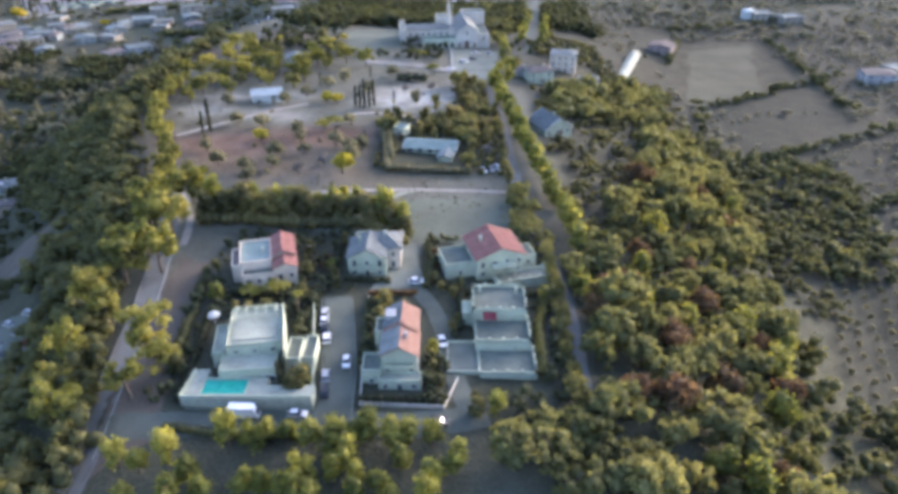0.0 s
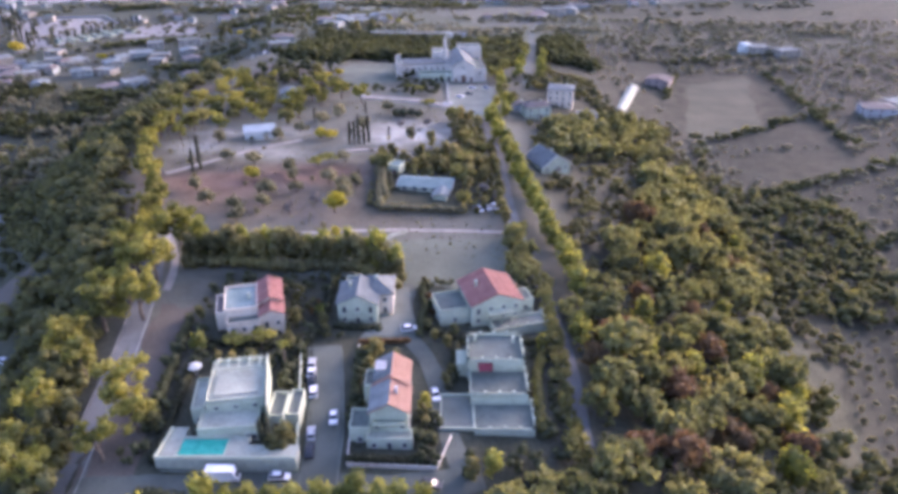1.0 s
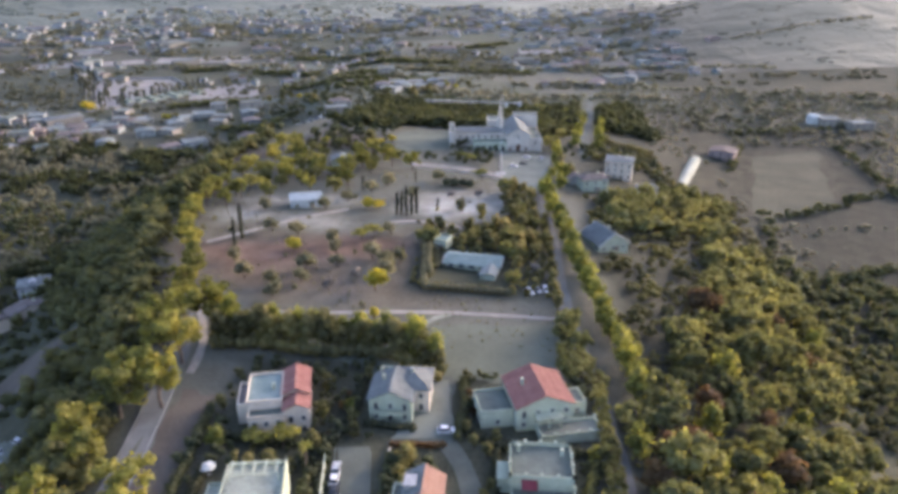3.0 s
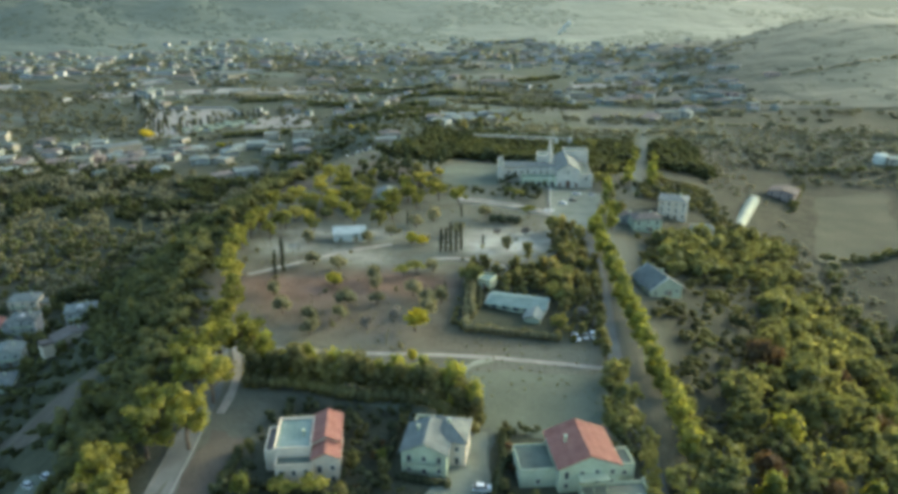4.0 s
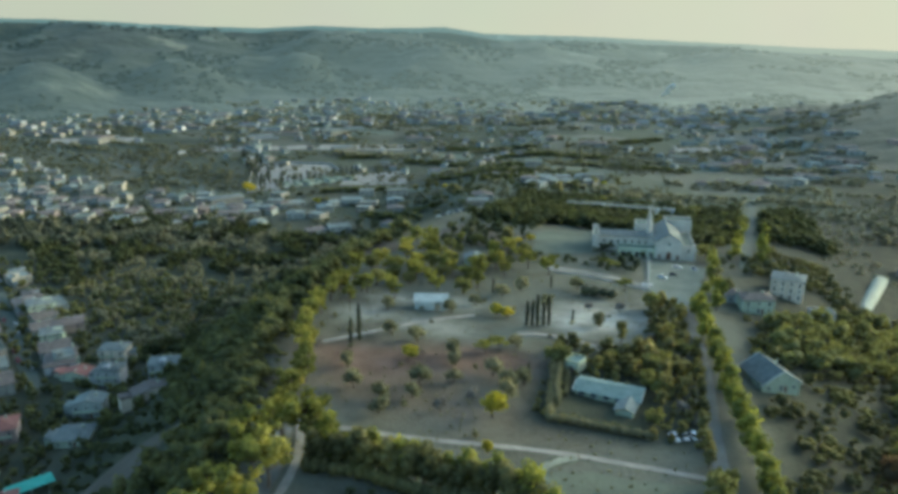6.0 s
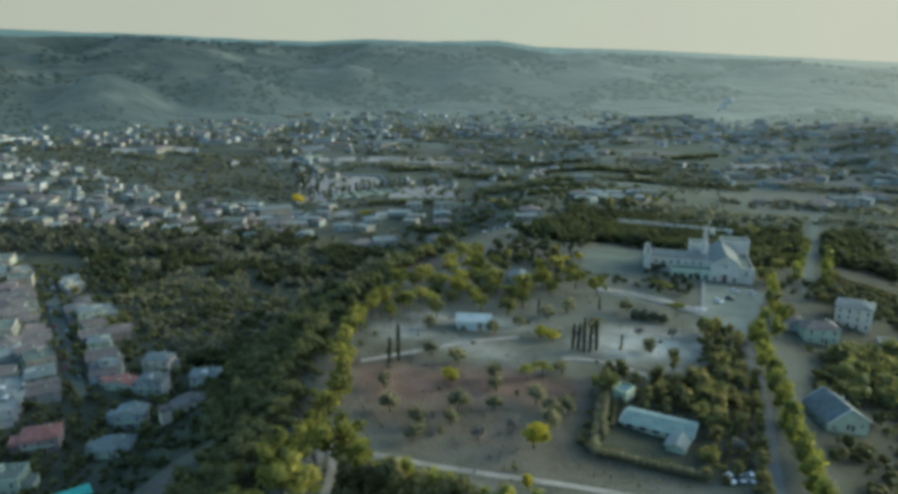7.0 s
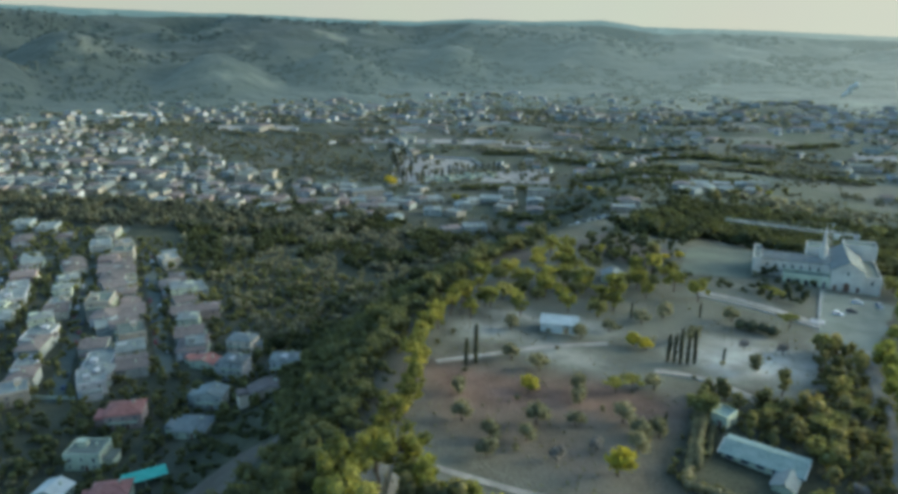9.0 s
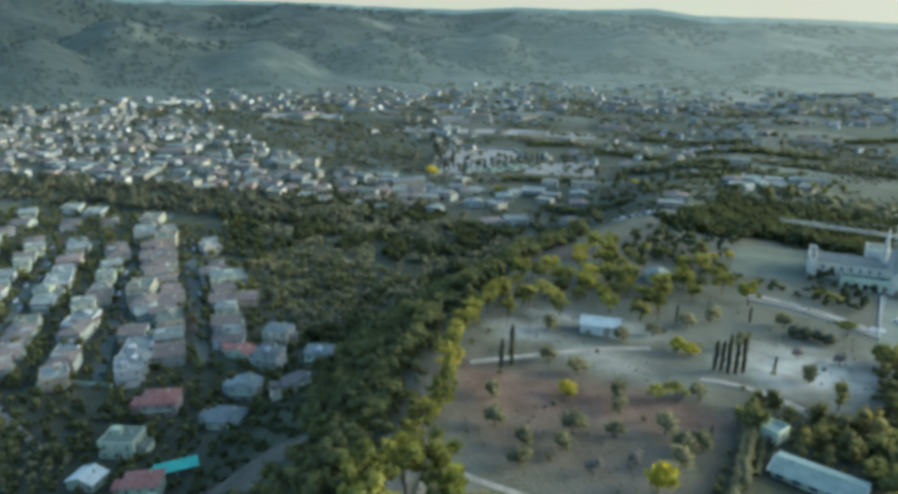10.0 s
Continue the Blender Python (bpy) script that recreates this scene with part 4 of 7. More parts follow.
def wall_run(name, line, high, thick, mat, label, category="wall", base=None, kind="structure", low=1.0):
    """A garden wall, kerb or hedge block that follows the land."""
    s = Shape()
    for (x0, y0), (x1, y1) in zip(line, line[1:]):
        a, b = Vector((x0, y0, 0)), Vector((x1, y1, 0))
        n = max(1, int((b - a).length / 6))
        side = (b - a).normalized().cross(Vector((0, 0, 1))) * thick / 2
        for i in range(n):
            p, q = a.lerp(b, i / n), a.lerp(b, (i + 1) / n)
            ring = [p - side, q - side, q + side, p + side]
            zs = [gz(p.x, p.y), gz(q.x, q.y), gz(q.x, q.y), gz(p.x, p.y)] if base is None else [base] * 4
            s.solid([(v.x, v.y, z - low) for v, z in zip(ring, zs)], [(v.x, v.y, z + high) for v, z in zip(ring, zs)])
    return tagged(put(name, s.mesh(name, MAT[mat])), label, category, kind=kind)


def hedge(line, high, wide, label, mat="hedge", seed=1, name="hedge"):
    """A clipped hedge of dense small leaves along a line."""
    blobs = []
    g = np.random.default_rng(seed)
    for (x0, y0), (x1, y1) in zip(line, line[1:]):
        n = max(1, int(math.hypot(x1 - x0, y1 - y0) / (wide * 0.55)))
        for i in range(n):
            x, y = x0 + (x1 - x0) * i / n, y0 + (y1 - y0) * i / n
            blobs.append((x + g.uniform(-0.2, 0.2), y + g.uniform(-0.2, 0.2), gz(x, y) + high * 0.45, wide * 0.62, wide * 0.62, high * 0.58 * g.uniform(0.85, 1.15)))
    return tagged(put(name, leaf_mesh(name, *clump(blobs, 26, 0.32, seed), MAT[mat])), label, "hedge", kind="stuff")

# ---- roads, paths and yards ----
strip("road", [(-72, 60), (-69.5, 91), (-70.5, 106), (-72, 120), (-73.7, 137), (-76, 152), (-78.5, 166), (-83, 186), (-90, 203)], 5.6, MAT["lane"], "grey asphalt lane along the wooded edge of the hill", "road")
strip("road_marking", [(-68.0, 96), (-68.2, 106), (-69.6, 120), (-71.3, 137), (-73.6, 152), (-76.2, 166)], 0.22, MAT["marking"], "worn white edge line of the lane", "road marking", 0.2)
patch("verge", [(-68, 92), (-58, 100), (-64.5, 164), (-74, 166)], MAT["verge"], "bare trodden earth beside the lane", "verge", 0.1, 14)
strip("road", [(-69, 103), (-54, 104), (-40, 105), (-27, 105.5), (-19, 106), (-6, 106), (8, 110)], 6.5, MAT["asphalt"], "grey asphalt road in front of the villa walls", "road", 0.19)
strip("road", [(-23.5, 104), (-24, 120), (-26.5, 138), (-28.5, 150)], 7.0, MAT["asphalt"], "short asphalt street between the villas", "road", 0.23)
strip("driveway", [(-8, 154), (-4, 148), (-1, 138), (-0.5, 130), (2, 118), (5, 108)], 4.5, MAT["asphalt"], "narrow asphalt drive past a white villa", "driveway", 0.2)
patch("driveway", [(-21, 152), (-7, 154), (-8, 181), (-13, 180)], MAT["asphalt"], "asphalt yard beside a white house", "driveway", 0.2)
strip("road", [(30, 120), (31, 150), (28, 184), (26, 199), (24, 221), (23, 242), (23, 268), (22, 300), (19, 333), (15, 352)], 4.0, MAT["lane"], "narrow lane shaded by a row of trees", "road")
strip("path", [(-80, 205), (-66, 206), (-51, 208), (-37, 211), (-23, 214), (-8, 216), (5, 216), (21, 217)], 2.2, MAT["gravel"], "pale gravel track across the field", "path")
strip("path", [(-12, 214), (-17, 212), (-21, 206), (-22, 201), (-19.5, 196), (-16.5, 193), (-14, 190)], 2.4, MAT["trail"], "faint pale track curving through a bare field", "path", 0.4)
patch("pavement", [(-20.5, 153.6), (-6.4, 156.5), (-9.7, 178.6), (-13.9, 178)], MAT["paving"], "pale paved court beside a villa with a grey roof", "pavement", 0.35)
strip("path", [(-86, 205), (-79, 192), (-76, 182), (-75, 172)], 2.2, MAT["gravel"], "pale dirt track beside the pines", "path", 0.2)
strip("path", [(-104, 255), (-90, 272), (-77, 288), (-62, 301)], 2.4, MAT["gravel"], "pale earth track through the olive grove", "path")
strip("path", [(-43, 290), (-33, 294), (-22, 293), (-14, 289)], 2.0, MAT["gravel"], "pale curved garden path", "path")
strip("path", [(-45, 377), (-27, 377), (-10, 373), (3, 366), (12, 352)], 4.5, MAT["gravel"], "pale drive leading to the church", "path")
patch("pavement", [(2, 350), (20, 350), (30, 412), (0, 412)], MAT["paving"], "pale paved forecourt before the church", "pavement", 0.2)
patch("field", [(-76, 192), (-18, 178), (22, 180), (22, 214)], MAT["soil"], "bare greyish tilled field", "field")
patch("field", [(-57, 396), (-28, 412), (-32, 470), (-62, 444)], MAT["soil"], "bare square field beside the church", "field")
patch("field", [(140, 400), (192, 420), (232, 550), (180, 530)], MAT["meadow"], "green meadow below the hill", "field")
strip("road", [(48, 420), (55, 490), (70, 600), (82, 704), (107, 827)], 6.0, MAT["asphalt"], "grey road descending into the valley", "road", 0.3)
patch("parking_lot", [(-136, 174), (-112, 160), (-98, 122), (-122, 118)], MAT["asphalt"], "asphalt car park at the foot of the hill", "car park", 0.2)

# ---- rows and single trees ----
g5 = np.random.default_rng(51)
EDGE_PINES = [(-66.8, 124), (-65, 110), (-80.6, 135.5), (-84.4, 154), (-81.6, 165), (-76.5, 158), (-78, 176), (-84, 179), (-82, 191), (-75, 193), (-80, 198), (-86, 196), (-88, 168), (-86, 143), (-77, 104), (-82, 112), (-84, 124), (-62.5, 118), (-89, 184)]
for x, y in EDGE_PINES:
    tree("pine", x + g5.uniform(-1, 1), y, g5.uniform(0.95, 1.2), "pines along the hill's edge")
RIM_ROW = [(float(np.interp(y, [206, 230, 247, 262, 285, 310], [-91, -98, -107, -113, -119, -122]) + g5.uniform(-1.5, 1.5)), float(y)) for y in np.arange(208, 312, 4.6)]
for x, y in RIM_ROW:
    tree("pine", x, y, 0.68, "pines along the hill's edge", 1.15)
ROW_LINE = ([184, 200, 222, 245, 272, 300, 343], [38.5, 36.5, 33.5, 31, 29, 26.5, 22])
RIGHT_ROW = [(float(np.interp(y, *ROW_LINE)), float(y)) for y in np.arange(180, 346, 5.6)]
for x, y in RIGHT_ROW:
    tree("row", x + g5.uniform(-0.7, 0.7), y + g5.uniform(-1, 1), 1.12, "row of roadside trees", g5.uniform(0.85, 1.1))
for x, y in [(-94.8, 292.3), (-85.1, 270.8), (-71, 298.8), (-88.2, 240.4), (-67.7, 216.4), (-61.8, 228.1), (-62.5, 237.4), (-53.2, 242.4), (-56.6, 254.4), (-58.8, 260.8), (-42.8, 251.6), (-36.8, 246), (-32.6, 249.9), (-35.7, 239), (-74.2, 268.2), (-70.1, 223.8), (-80.6, 227.9), (-56.4, 325.8), (-50.8, 336.9), (-28, 349.2), (-37.2, 319.4), (-64.4, 311.5), (-40.4, 276.3), (-15.1, 308.5)]:
    tree("olive", x, y, 1.5, "olive trees on the hilltop", 0.9)
for x, y in [(-45, 234), (-52, 224), (15, 249), (19, 244), (-20.5, 324.6), (-8.4, 328.3)]:
    tree("twigs", x, y, 1.0, "bare trees")
for x, y in [(-49.6, 267.6), (-45.8, 272.1), (-8, 356), (-15, 387), (-20, 391)]:
    tree("umbrella", x, y, 0.85, "low pines")
for x, y in [(-54, 304.7), (-49.5, 303.5), (-71.4, 254.5)]:
    tree("gold", x, y, 1.3, tall=0.8, label="spreading yellow-green tree on dry grass")
tree("gold", -37, 227, 2.1, tall=0.9)
tree("gold", -34, 208, 0.75)
for x, y in [(-95, 258), (-93, 261), (-41, 298), (-39, 298.5), (-37, 299), (-35, 300), (-33, 302), ]:
    tree("cypress", x, y, 0.88, "cypresses on the hilltop")
for x, y in [(-39, 346), (-25, 309), (-61, 328), (-35, 249), (-32, 253)]:
    tree("cypress", x, y, 0.5, "cypresses on the hilltop")
for x, y in [(-124, 328), (-119, 340), (-107, 336), (-97, 331), (-96, 351), (-106, 379), (-86, 345), (-74, 332), (-73, 347), (-68, 363), (-67, 386), (-97, 306), (-111, 293), (-112, 307), (-120, 303), (-54, 370), (-43, 364), (-88, 352)]:
    tree("pine", x, y, 0.85, "pines behind the olive grove")
for x, y in [(-22, 281), (-16, 277), (-10, 282), (-6, 295), (0, 285), (5, 281), (11, 289), (15, 274), (0, 269), (-8, 270), (9, 267), (15, 259), (10, 258), (-4, 278), (19, 275), (8, 323), (6, 310), (9, 304), (7, 300), (10, 335), (7, 340)]:
    tree("garden", x, y, 0.95, "garden trees")
FRONT = [(-38, 99), (-43, 100), (-36, 101), (-32, 101), (-27, 100), (-22, 101), (-18, 101), (-16, 102), (-12, 102), (-10, 100), (-8, 101), (-9, 96), (-3, 102), (1, 96), (-3, 93), (-23, 99),
         (-62, 94), (-58, 93), (-53, 95), (-48, 91), (-38, 90), (-45, 88), (-34, 89), (-27, 91), (-25, 88), (-20, 96), (-22, 93), (-17, 92), (-13, 90), (-11, 88), (-29, 87), (-4, 88), (-17, 87), (-50, 86), (-58, 86)]
for x, y in FRONT:
    tree("row", x, y, 0.9, "young trees in front of the villas")
for x, y in [(18, 103), (24, 102), (19, 97), (30, 100), (36, 98), (32, 94), (24, 92), (13, 98), (39, 93), (28, 104)]:
    tree("oak", x, y, 1.0, "big trees before the villas")
tree("row", 10, 110, 0.8)
hedge([(-26, 271), (-24, 254), (-22, 231), (-13, 231), (-2, 231), (8, 231)], 2.9, 3.0, "thick pale grey-green hedge round a garden", "olive")
hedge([(-24.5, 270), (-22.6, 250), (-20.6, 238)], 4.2, 3.2, "tall grey-green bushes along the garden's side", "olive", 82)
hedge([(-21, 262), (-19.5, 246)], 2.6, 2.4, "dark shrubs beside the garden house", "cypress", 83)
hedge([(-24, 344), (-16, 345), (-9, 343)], 5.0, 6.0, "dense dark rounded shrubbery", "cypress", 2)
CONIFERS = [(-72, 187), (-65, 188), (-58, 189), (-49, 187), (-41, 187), (-34, 189), (-26, 189), (-18, 184), (-12, 179)]
for (x0, y0), (x1, y1) in zip(CONIFERS, CONIFERS[1:]):
    for k in range(4):
        for back in (0, 2.6):
            tree("row" if back else "garden", x0 + (x1 - x0) * k / 4 + g5.uniform(-0.6, 0.6), y0 + (y1 - y0) * k / 4 + back + g5.uniform(-0.6, 0.6), g5.uniform(0.85, 1.1), "screen of trees behind the villas", g5.uniform(1.05, 1.4), "tall dense tree in a screen behind the villas")
hedge([(-73, 184.5), (-65, 185.6), (-58, 186.6), (-49, 184.8), (-41, 184.6), (-34, 186.4), (-26, 186.4), (-18, 181.4), (-11, 176.6)], 4.6, 3.6, "dense russet-green undergrowth along a screen of trees", "garden", 91)

# ---- woods ----
FEET = [(-212, 303), (-193, 271), (-231, 290), (-250, 314), (-251, 291), (-211, 247), (-221, 266), (-241, 239), (-228, 213), (-220, 194), (-199, 201), (-281, 256), (-268, 300), (-188, 196), (-199, 214)]


def clear(x, y, gap=13):
    """Whether a place keeps clear of the houses at the foot of the hill and of the view of them from the hill."""
    return all(math.hypot(x - a - t * 6, y - b + t * 9) > gap - 3 * t for a, b in FEET for t in (0, 1))


LEFT_WOOD = scatter(9000, -260, -60, 60, 420, lambda x, y: 5 < np.interp(y, *EDGE_L) - x < np.interp(y, [60, 170, 230, 270, 330, 420], [40, 40, 42, 54, 64, 90]) and not (-176 < x < -128 and 188 < y < 219) and not (-136 < x < -108 and 122 < y < 170) and clear(x, y), 4.6, 11)
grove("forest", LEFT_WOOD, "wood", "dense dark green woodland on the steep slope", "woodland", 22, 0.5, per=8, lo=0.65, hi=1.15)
FLAT_WOOD = scatter(5000, -480, -130, 300, 600, lambda x, y: (y - 320) > -(x + 229) * 0.62 - 8 and y < 600 + (x + 382) * 0.65 and y < 560 - (x + 330) * 0.25 and np.interp(y, *EDGE_L) - x > 72 and y > 318 and clear(x, y) and not (-345 < x < -250 and 352 < y < 445 and (x * 7 + y * 3) % 11 < 7), 4.8, 15)
scrubby = [q for q in FLAT_WOOD if -350 < q[0] < -235 and 345 < q[1] < 460 and noise.noise((q[0] * 0.03, q[1] * 0.03, 6)) < 0.25]
rest = [q for q in FLAT_WOOD if q not in set(scrubby)]
pale_part = [q for q in rest if noise.noise((q[0] * 0.025, q[1] * 0.025, 47)) > 0.02]
grove("forest", [q for q in rest if q not in set(pale_part)], "wood", "mixed green wood on the valley floor", "woodland", 16, 0.65, 8, lo=0.5, hi=1.1, per=7)
grove("forest", pale_part, "vale", "greyish open wood on the valley floor", "woodland", 16, 0.65, 88, lo=0.4, hi=0.95, per=7)
grove("shrubs", scrubby, "olive", "pale grey-green thicket on the valley floor", "shrubs", 14, 0.6, 38, lo=0.4, hi=0.75, wide=1.2)

def in_wood(x, y):
    """Whether a place lies in the wood on the sunny slope."""
    return 60 < y < 328 and np.interp(y, *WOOD_IN) < x < np.interp(y, *WOOD_OUT)


RIGHT_WOOD = scatter(6000, 30, 130, 60, 330, in_wood, 7.4, 12)
near = [q for q in RIGHT_WOOD if q[1] < 262]
for x, y in near:
    pick_, patchy = g5.random(), noise.noise((x * 0.03, y * 0.03, 17))
    if pick_ < 0.14 + 0.3 * (patchy > 0.2):
        tree("row", x, y, g5.uniform(1.1, 1.45), "slender trees in the wood", label="tall bushy yellow-green tree among the oaks")
    elif pick_ < 0.9:
        tree("oak", x, y, g5.uniform(0.75, 1.3), "woodland oaks", g5.uniform(0.9, 1.25))
    else:
        tree("russet", x, y, g5.uniform(1.7, 2.3), "russet trees in the wood", label="broad russet-brown tree among the oaks")
UNDER = scatter(5000, 30, 130, 60, 330, in_wood, 4.4, 71)
grove("undergrowth", UNDER, "oak", "bushy undergrowth below the woodland oaks", "shrubs", 14, 0.5, 72, lo=0.3, hi=0.6, per=5)
for y in np.arange(110, 182, 4.2):
    tree("oak", 27.6 + g5.uniform(-0.6, 0.4) + (y > 150) * 0.6, y, g5.uniform(0.42, 0.62), "trees between lane and villas", label="bushy green tree between the lane and a villa garden")
grove("forest", [q for q in RIGHT_WOOD if q[1] >= 262], "oak", "mixed woodland on the sunlit slope", "woodland", 22, 0.5, 5, lo=0.8, hi=1.25, per=20)
COPSE = scatter(900, 52, 118, 305, 396, lambda x, y: abs(y - 330 - (x - 62) * 0.95) < 26 and not (58 < x < 84 and 366 < y < 410), 7.2, 21)
grove("forest", COPSE, "oak", "copse of rounded trees below the houses", "woodland", 22, 0.5, 9, lo=0.7, hi=1.15, per=18)
SCRUB = scatter(3600, 36, 130, 185, 470, lambda x, y: x - np.interp(y, *EDGE_R) > 9 and not in_wood(x, y) and not (35 < x < 84 and 345 < y < 412) and not (33 < x < 56 and 270 < y < 304) and not (95 < x < 135 and 415 < y < 490) and (y > 258 or noise.noise((x * 0.06, y * 0.06, 19)) > -0.12) and noise.noise((x * 0.035, y * 0.035, 23)) > -0.45, 3.3, 22)
grove("shrubs", SCRUB, "garden", "grey-green shrubs and rough bushes below the lane", "shrubs", 16, 0.45, 73, lo=0.14, hi=0.62, per=9, wide=1.2)
BELT = scatter(3600, -900, -330, 300, 640, lambda x, y: abs((y - 464) - (x + 560) * 0.33) < 42 + 8 * noise.noise((x * 0.02, y * 0.02, 44)), 6.2, 13)
grove("forest", BELT, "vale", "dark belt of trees between two parts of the town", "woodland", 14, 1.0, 6)
CHURCH_WOOD = scatter(4000, -105, 110, 440, 740, lambda x, y: 0 < (y - 452) - abs(x - 5) * 0.3 + 24 * (x < -62) < 175 and not (-64 < x < -24 and y < 480) and not (abs(x - 55 - (y - 490) * 0.125) < 9) and not (x > 60 and y < 520), 5.6, 14)
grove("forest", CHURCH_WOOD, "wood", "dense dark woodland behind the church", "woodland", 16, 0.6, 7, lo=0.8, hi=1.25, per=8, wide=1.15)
VALLEY_TREES = scatter(9000, -1100, 420, 560, 1450, lambda x, y: noise.noise((x * 0.007, y * 0.022, 4)) > (0.16 if x < 220 else 0.0) and abs(x) < y * 1.1 - 60 and not (x > 245 and y > 880), 7.5, 16)
grove("forest", VALLEY_TREES, "vale", "lines and clumps of trees across the valley fields", "woodland", 6, 1.3, 10, lo=0.4, hi=0.85, per=3, wide=2.0)
RIGHT_VALLEY = scatter(9000, 95, 460, 60, 760, lambda x, y: noise.noise((x * 0.014, y * 0.02, 14)) > -0.22 and (x - np.interp(y, *WOOD_OUT) > 30 or y > 335) and not (102 < x < 175 and 136 < y < 236) and not (138 < x < 236 and 398 < y < 590) and not (95 < x < 135 and 415 < y < 490) and x > 100, 5.5, 29)
grove("shrubs", RIGHT_VALLEY, "vale", "olive groves and rough scrub in the valley below the wood", "shrubs", 8, 0.8, 30, lo=0.16, hi=0.5, per=4, wide=1.7)
FIELD_HEDGES = []
for x0, y0, x1, y1 in [(142, 400, 205, 430), (118, 300, 190, 318), (150, 255, 230, 300), (160, 330, 250, 372), (205, 436, 265, 470), (130, 345, 150, 398), (190, 200, 260, 250), (236, 398, 250, 560), (180, 590, 270, 620), (150, 480, 178, 560), (260, 300, 340, 340)]:
    n = int(math.hypot(x1 - x0, y1 - y0) / 3.6)
    FIELD_HEDGES += [(x0 + (x1 - x0) * i / n + g5.uniform(-2, 2), y0 + (y1 - y0) * i / n + g5.uniform(-2, 2)) for i in range(n) if g5.random() < 0.85]
grove("hedgerows", FIELD_HEDGES, "wood", "ragged hedgerows between meadows below the wood", "hedgerows", 12, 0.6, 87, lo=0.3, hi=0.75, per=6, wide=1.2)
SLOPE_FOOT = scatter(5000, 76, 190, 60, 330, lambda x, y: 0 < x - np.interp(y, *WOOD_OUT) < (30 if y < 205 else 62) and not (104 < x < 175 and 138 < y < 214), 5.4, 74)
grove("forest", SLOPE_FOOT, "wood", "dark wood along the foot of the sunlit slope", "woodland", 16, 0.6, 75, lo=0.6, hi=1.05, per=7)
for x, y in scatter(160, -110, -5, 212, 340, lambda x, y: np.interp(y, *EDGE_L) + 8 < x and not (-30 < x and 225 < y < 300), 9, 35)[:18]:
    tree("olive", x, y, 0.45, "small shrubs on the hilltop", label="low grey-green shrub on dry grass")
wall_run("parapet", [(-73.2, 88), (-73.8, 106), (-75.2, 120), (-76.8, 137), (-79.2, 152), (-81.6, 166)], 0.35, 0.25, "lane", "low grey parapet along the lane")
GARDEN = scatter(600, -27, 21, 231, 340, lambda x, y: (y < 286 or x > 3) and x < 17 and not (x < 6 and y < 263) and not (-24 < x < -12 and y < 280), 4.2, 36)
for x, y in GARDEN[:110]:
    tree("garden" if (x * 3 + y) % 4 > 1.2 else "oak" if (x * 3 + y) % 4 > 0.4 else "russet", x, y, 0.55 if y < 245 else 0.62 + 0.3 * g5.random(), "garden trees", label="bushy tree in the hedged garden")
for x, y in scatter(260, 20, 34, 345, 430, lambda x, y: x > 24 + (y - 345) * 0.1, 7, 37)[:14]:
    tree("row", x, y, 0.9, "trees beside the church forecourt")
for x, y in scatter(300, -126, -58, 298, 398, lambda x, y: np.interp(y, *EDGE_L) + 6 < x and y > 300 + (x + 126) * 0.35 and not (-88 < x < -72 and 355 < y < 380), 7.5, 39)[:44]:
    tree("pine" if (x + y) % 2 < 1.2 else "oak", x, y, 0.72, "pines behind the olive grove", label="bushy tree at the back of the olive grove")
lines = np.random.default_rng(77)
LINE_TREES = []
for i in range(52):
    x0, y0, n, a = lines.uniform(-900, 330), lines.uniform(640, 1420), int(lines.integers(8, 26)), lines.uniform(-0.25, 0.35)
    if abs(x0) < y0 and not (x0 < -300 and y0 < 900):
        LINE_TREES += [(x0 + 8 * k * math.cos(a), y0 + 8 * k * math.sin(a) + lines.uniform(-2, 2)) for k in range(n)]
grove("hedgerows", LINE_TREES, "vale", "long dark hedgerows across the valley fields", "hedgerows", 6, 1.5, 40, lo=0.6, hi=1.0, per=3, wide=1.5)
BUILT = [(-57, -27, 107, 137), (-58, -40, 149, 169), (-28, -11, 156, 176), (-3, 27, 153, 176), (-21, -3, 111, 140), (-2, 21, 118, 152), (-32, -20, 104, 152), (-22, -6, 150, 182), (-9, 4, 104, 155)]
SHRUBS = scatter(900, -63, 26, 109, 182, lambda x, y: not any(a - 1 < x < b + 1 and c - 1 < y < d + 1 for a, b, c, d in BUILT), 2.6, 52)
SHRUBS += scatter(300, -36.5, -31, 111, 148, lambda x, y: x < -30.5 - (y - 130) * 0.15 and not (118 < y < 132), 2.2, 53) + scatter(200, -20, -15, 124, 148, lambda x, y: True, 2.2, 54) + scatter(120, -5, -1, 112, 128, lambda x, y: True, 2.2, 55)
grove("garden_shrubs", SHRUBS, "hedge", "dense dark shrubs in the villa gardens", "shrubs", 12, 0.6, 56, lo=0.22, hi=0.55)
for x, y in SHRUBS[::11]:
    tree("garden" if (x * 5 + y) % 3 > 0.8 else "row", x, y, g5.uniform(0.5, 0.8), "trees in the villa gardens", label="leafy tree among shrubs in a villa garden")
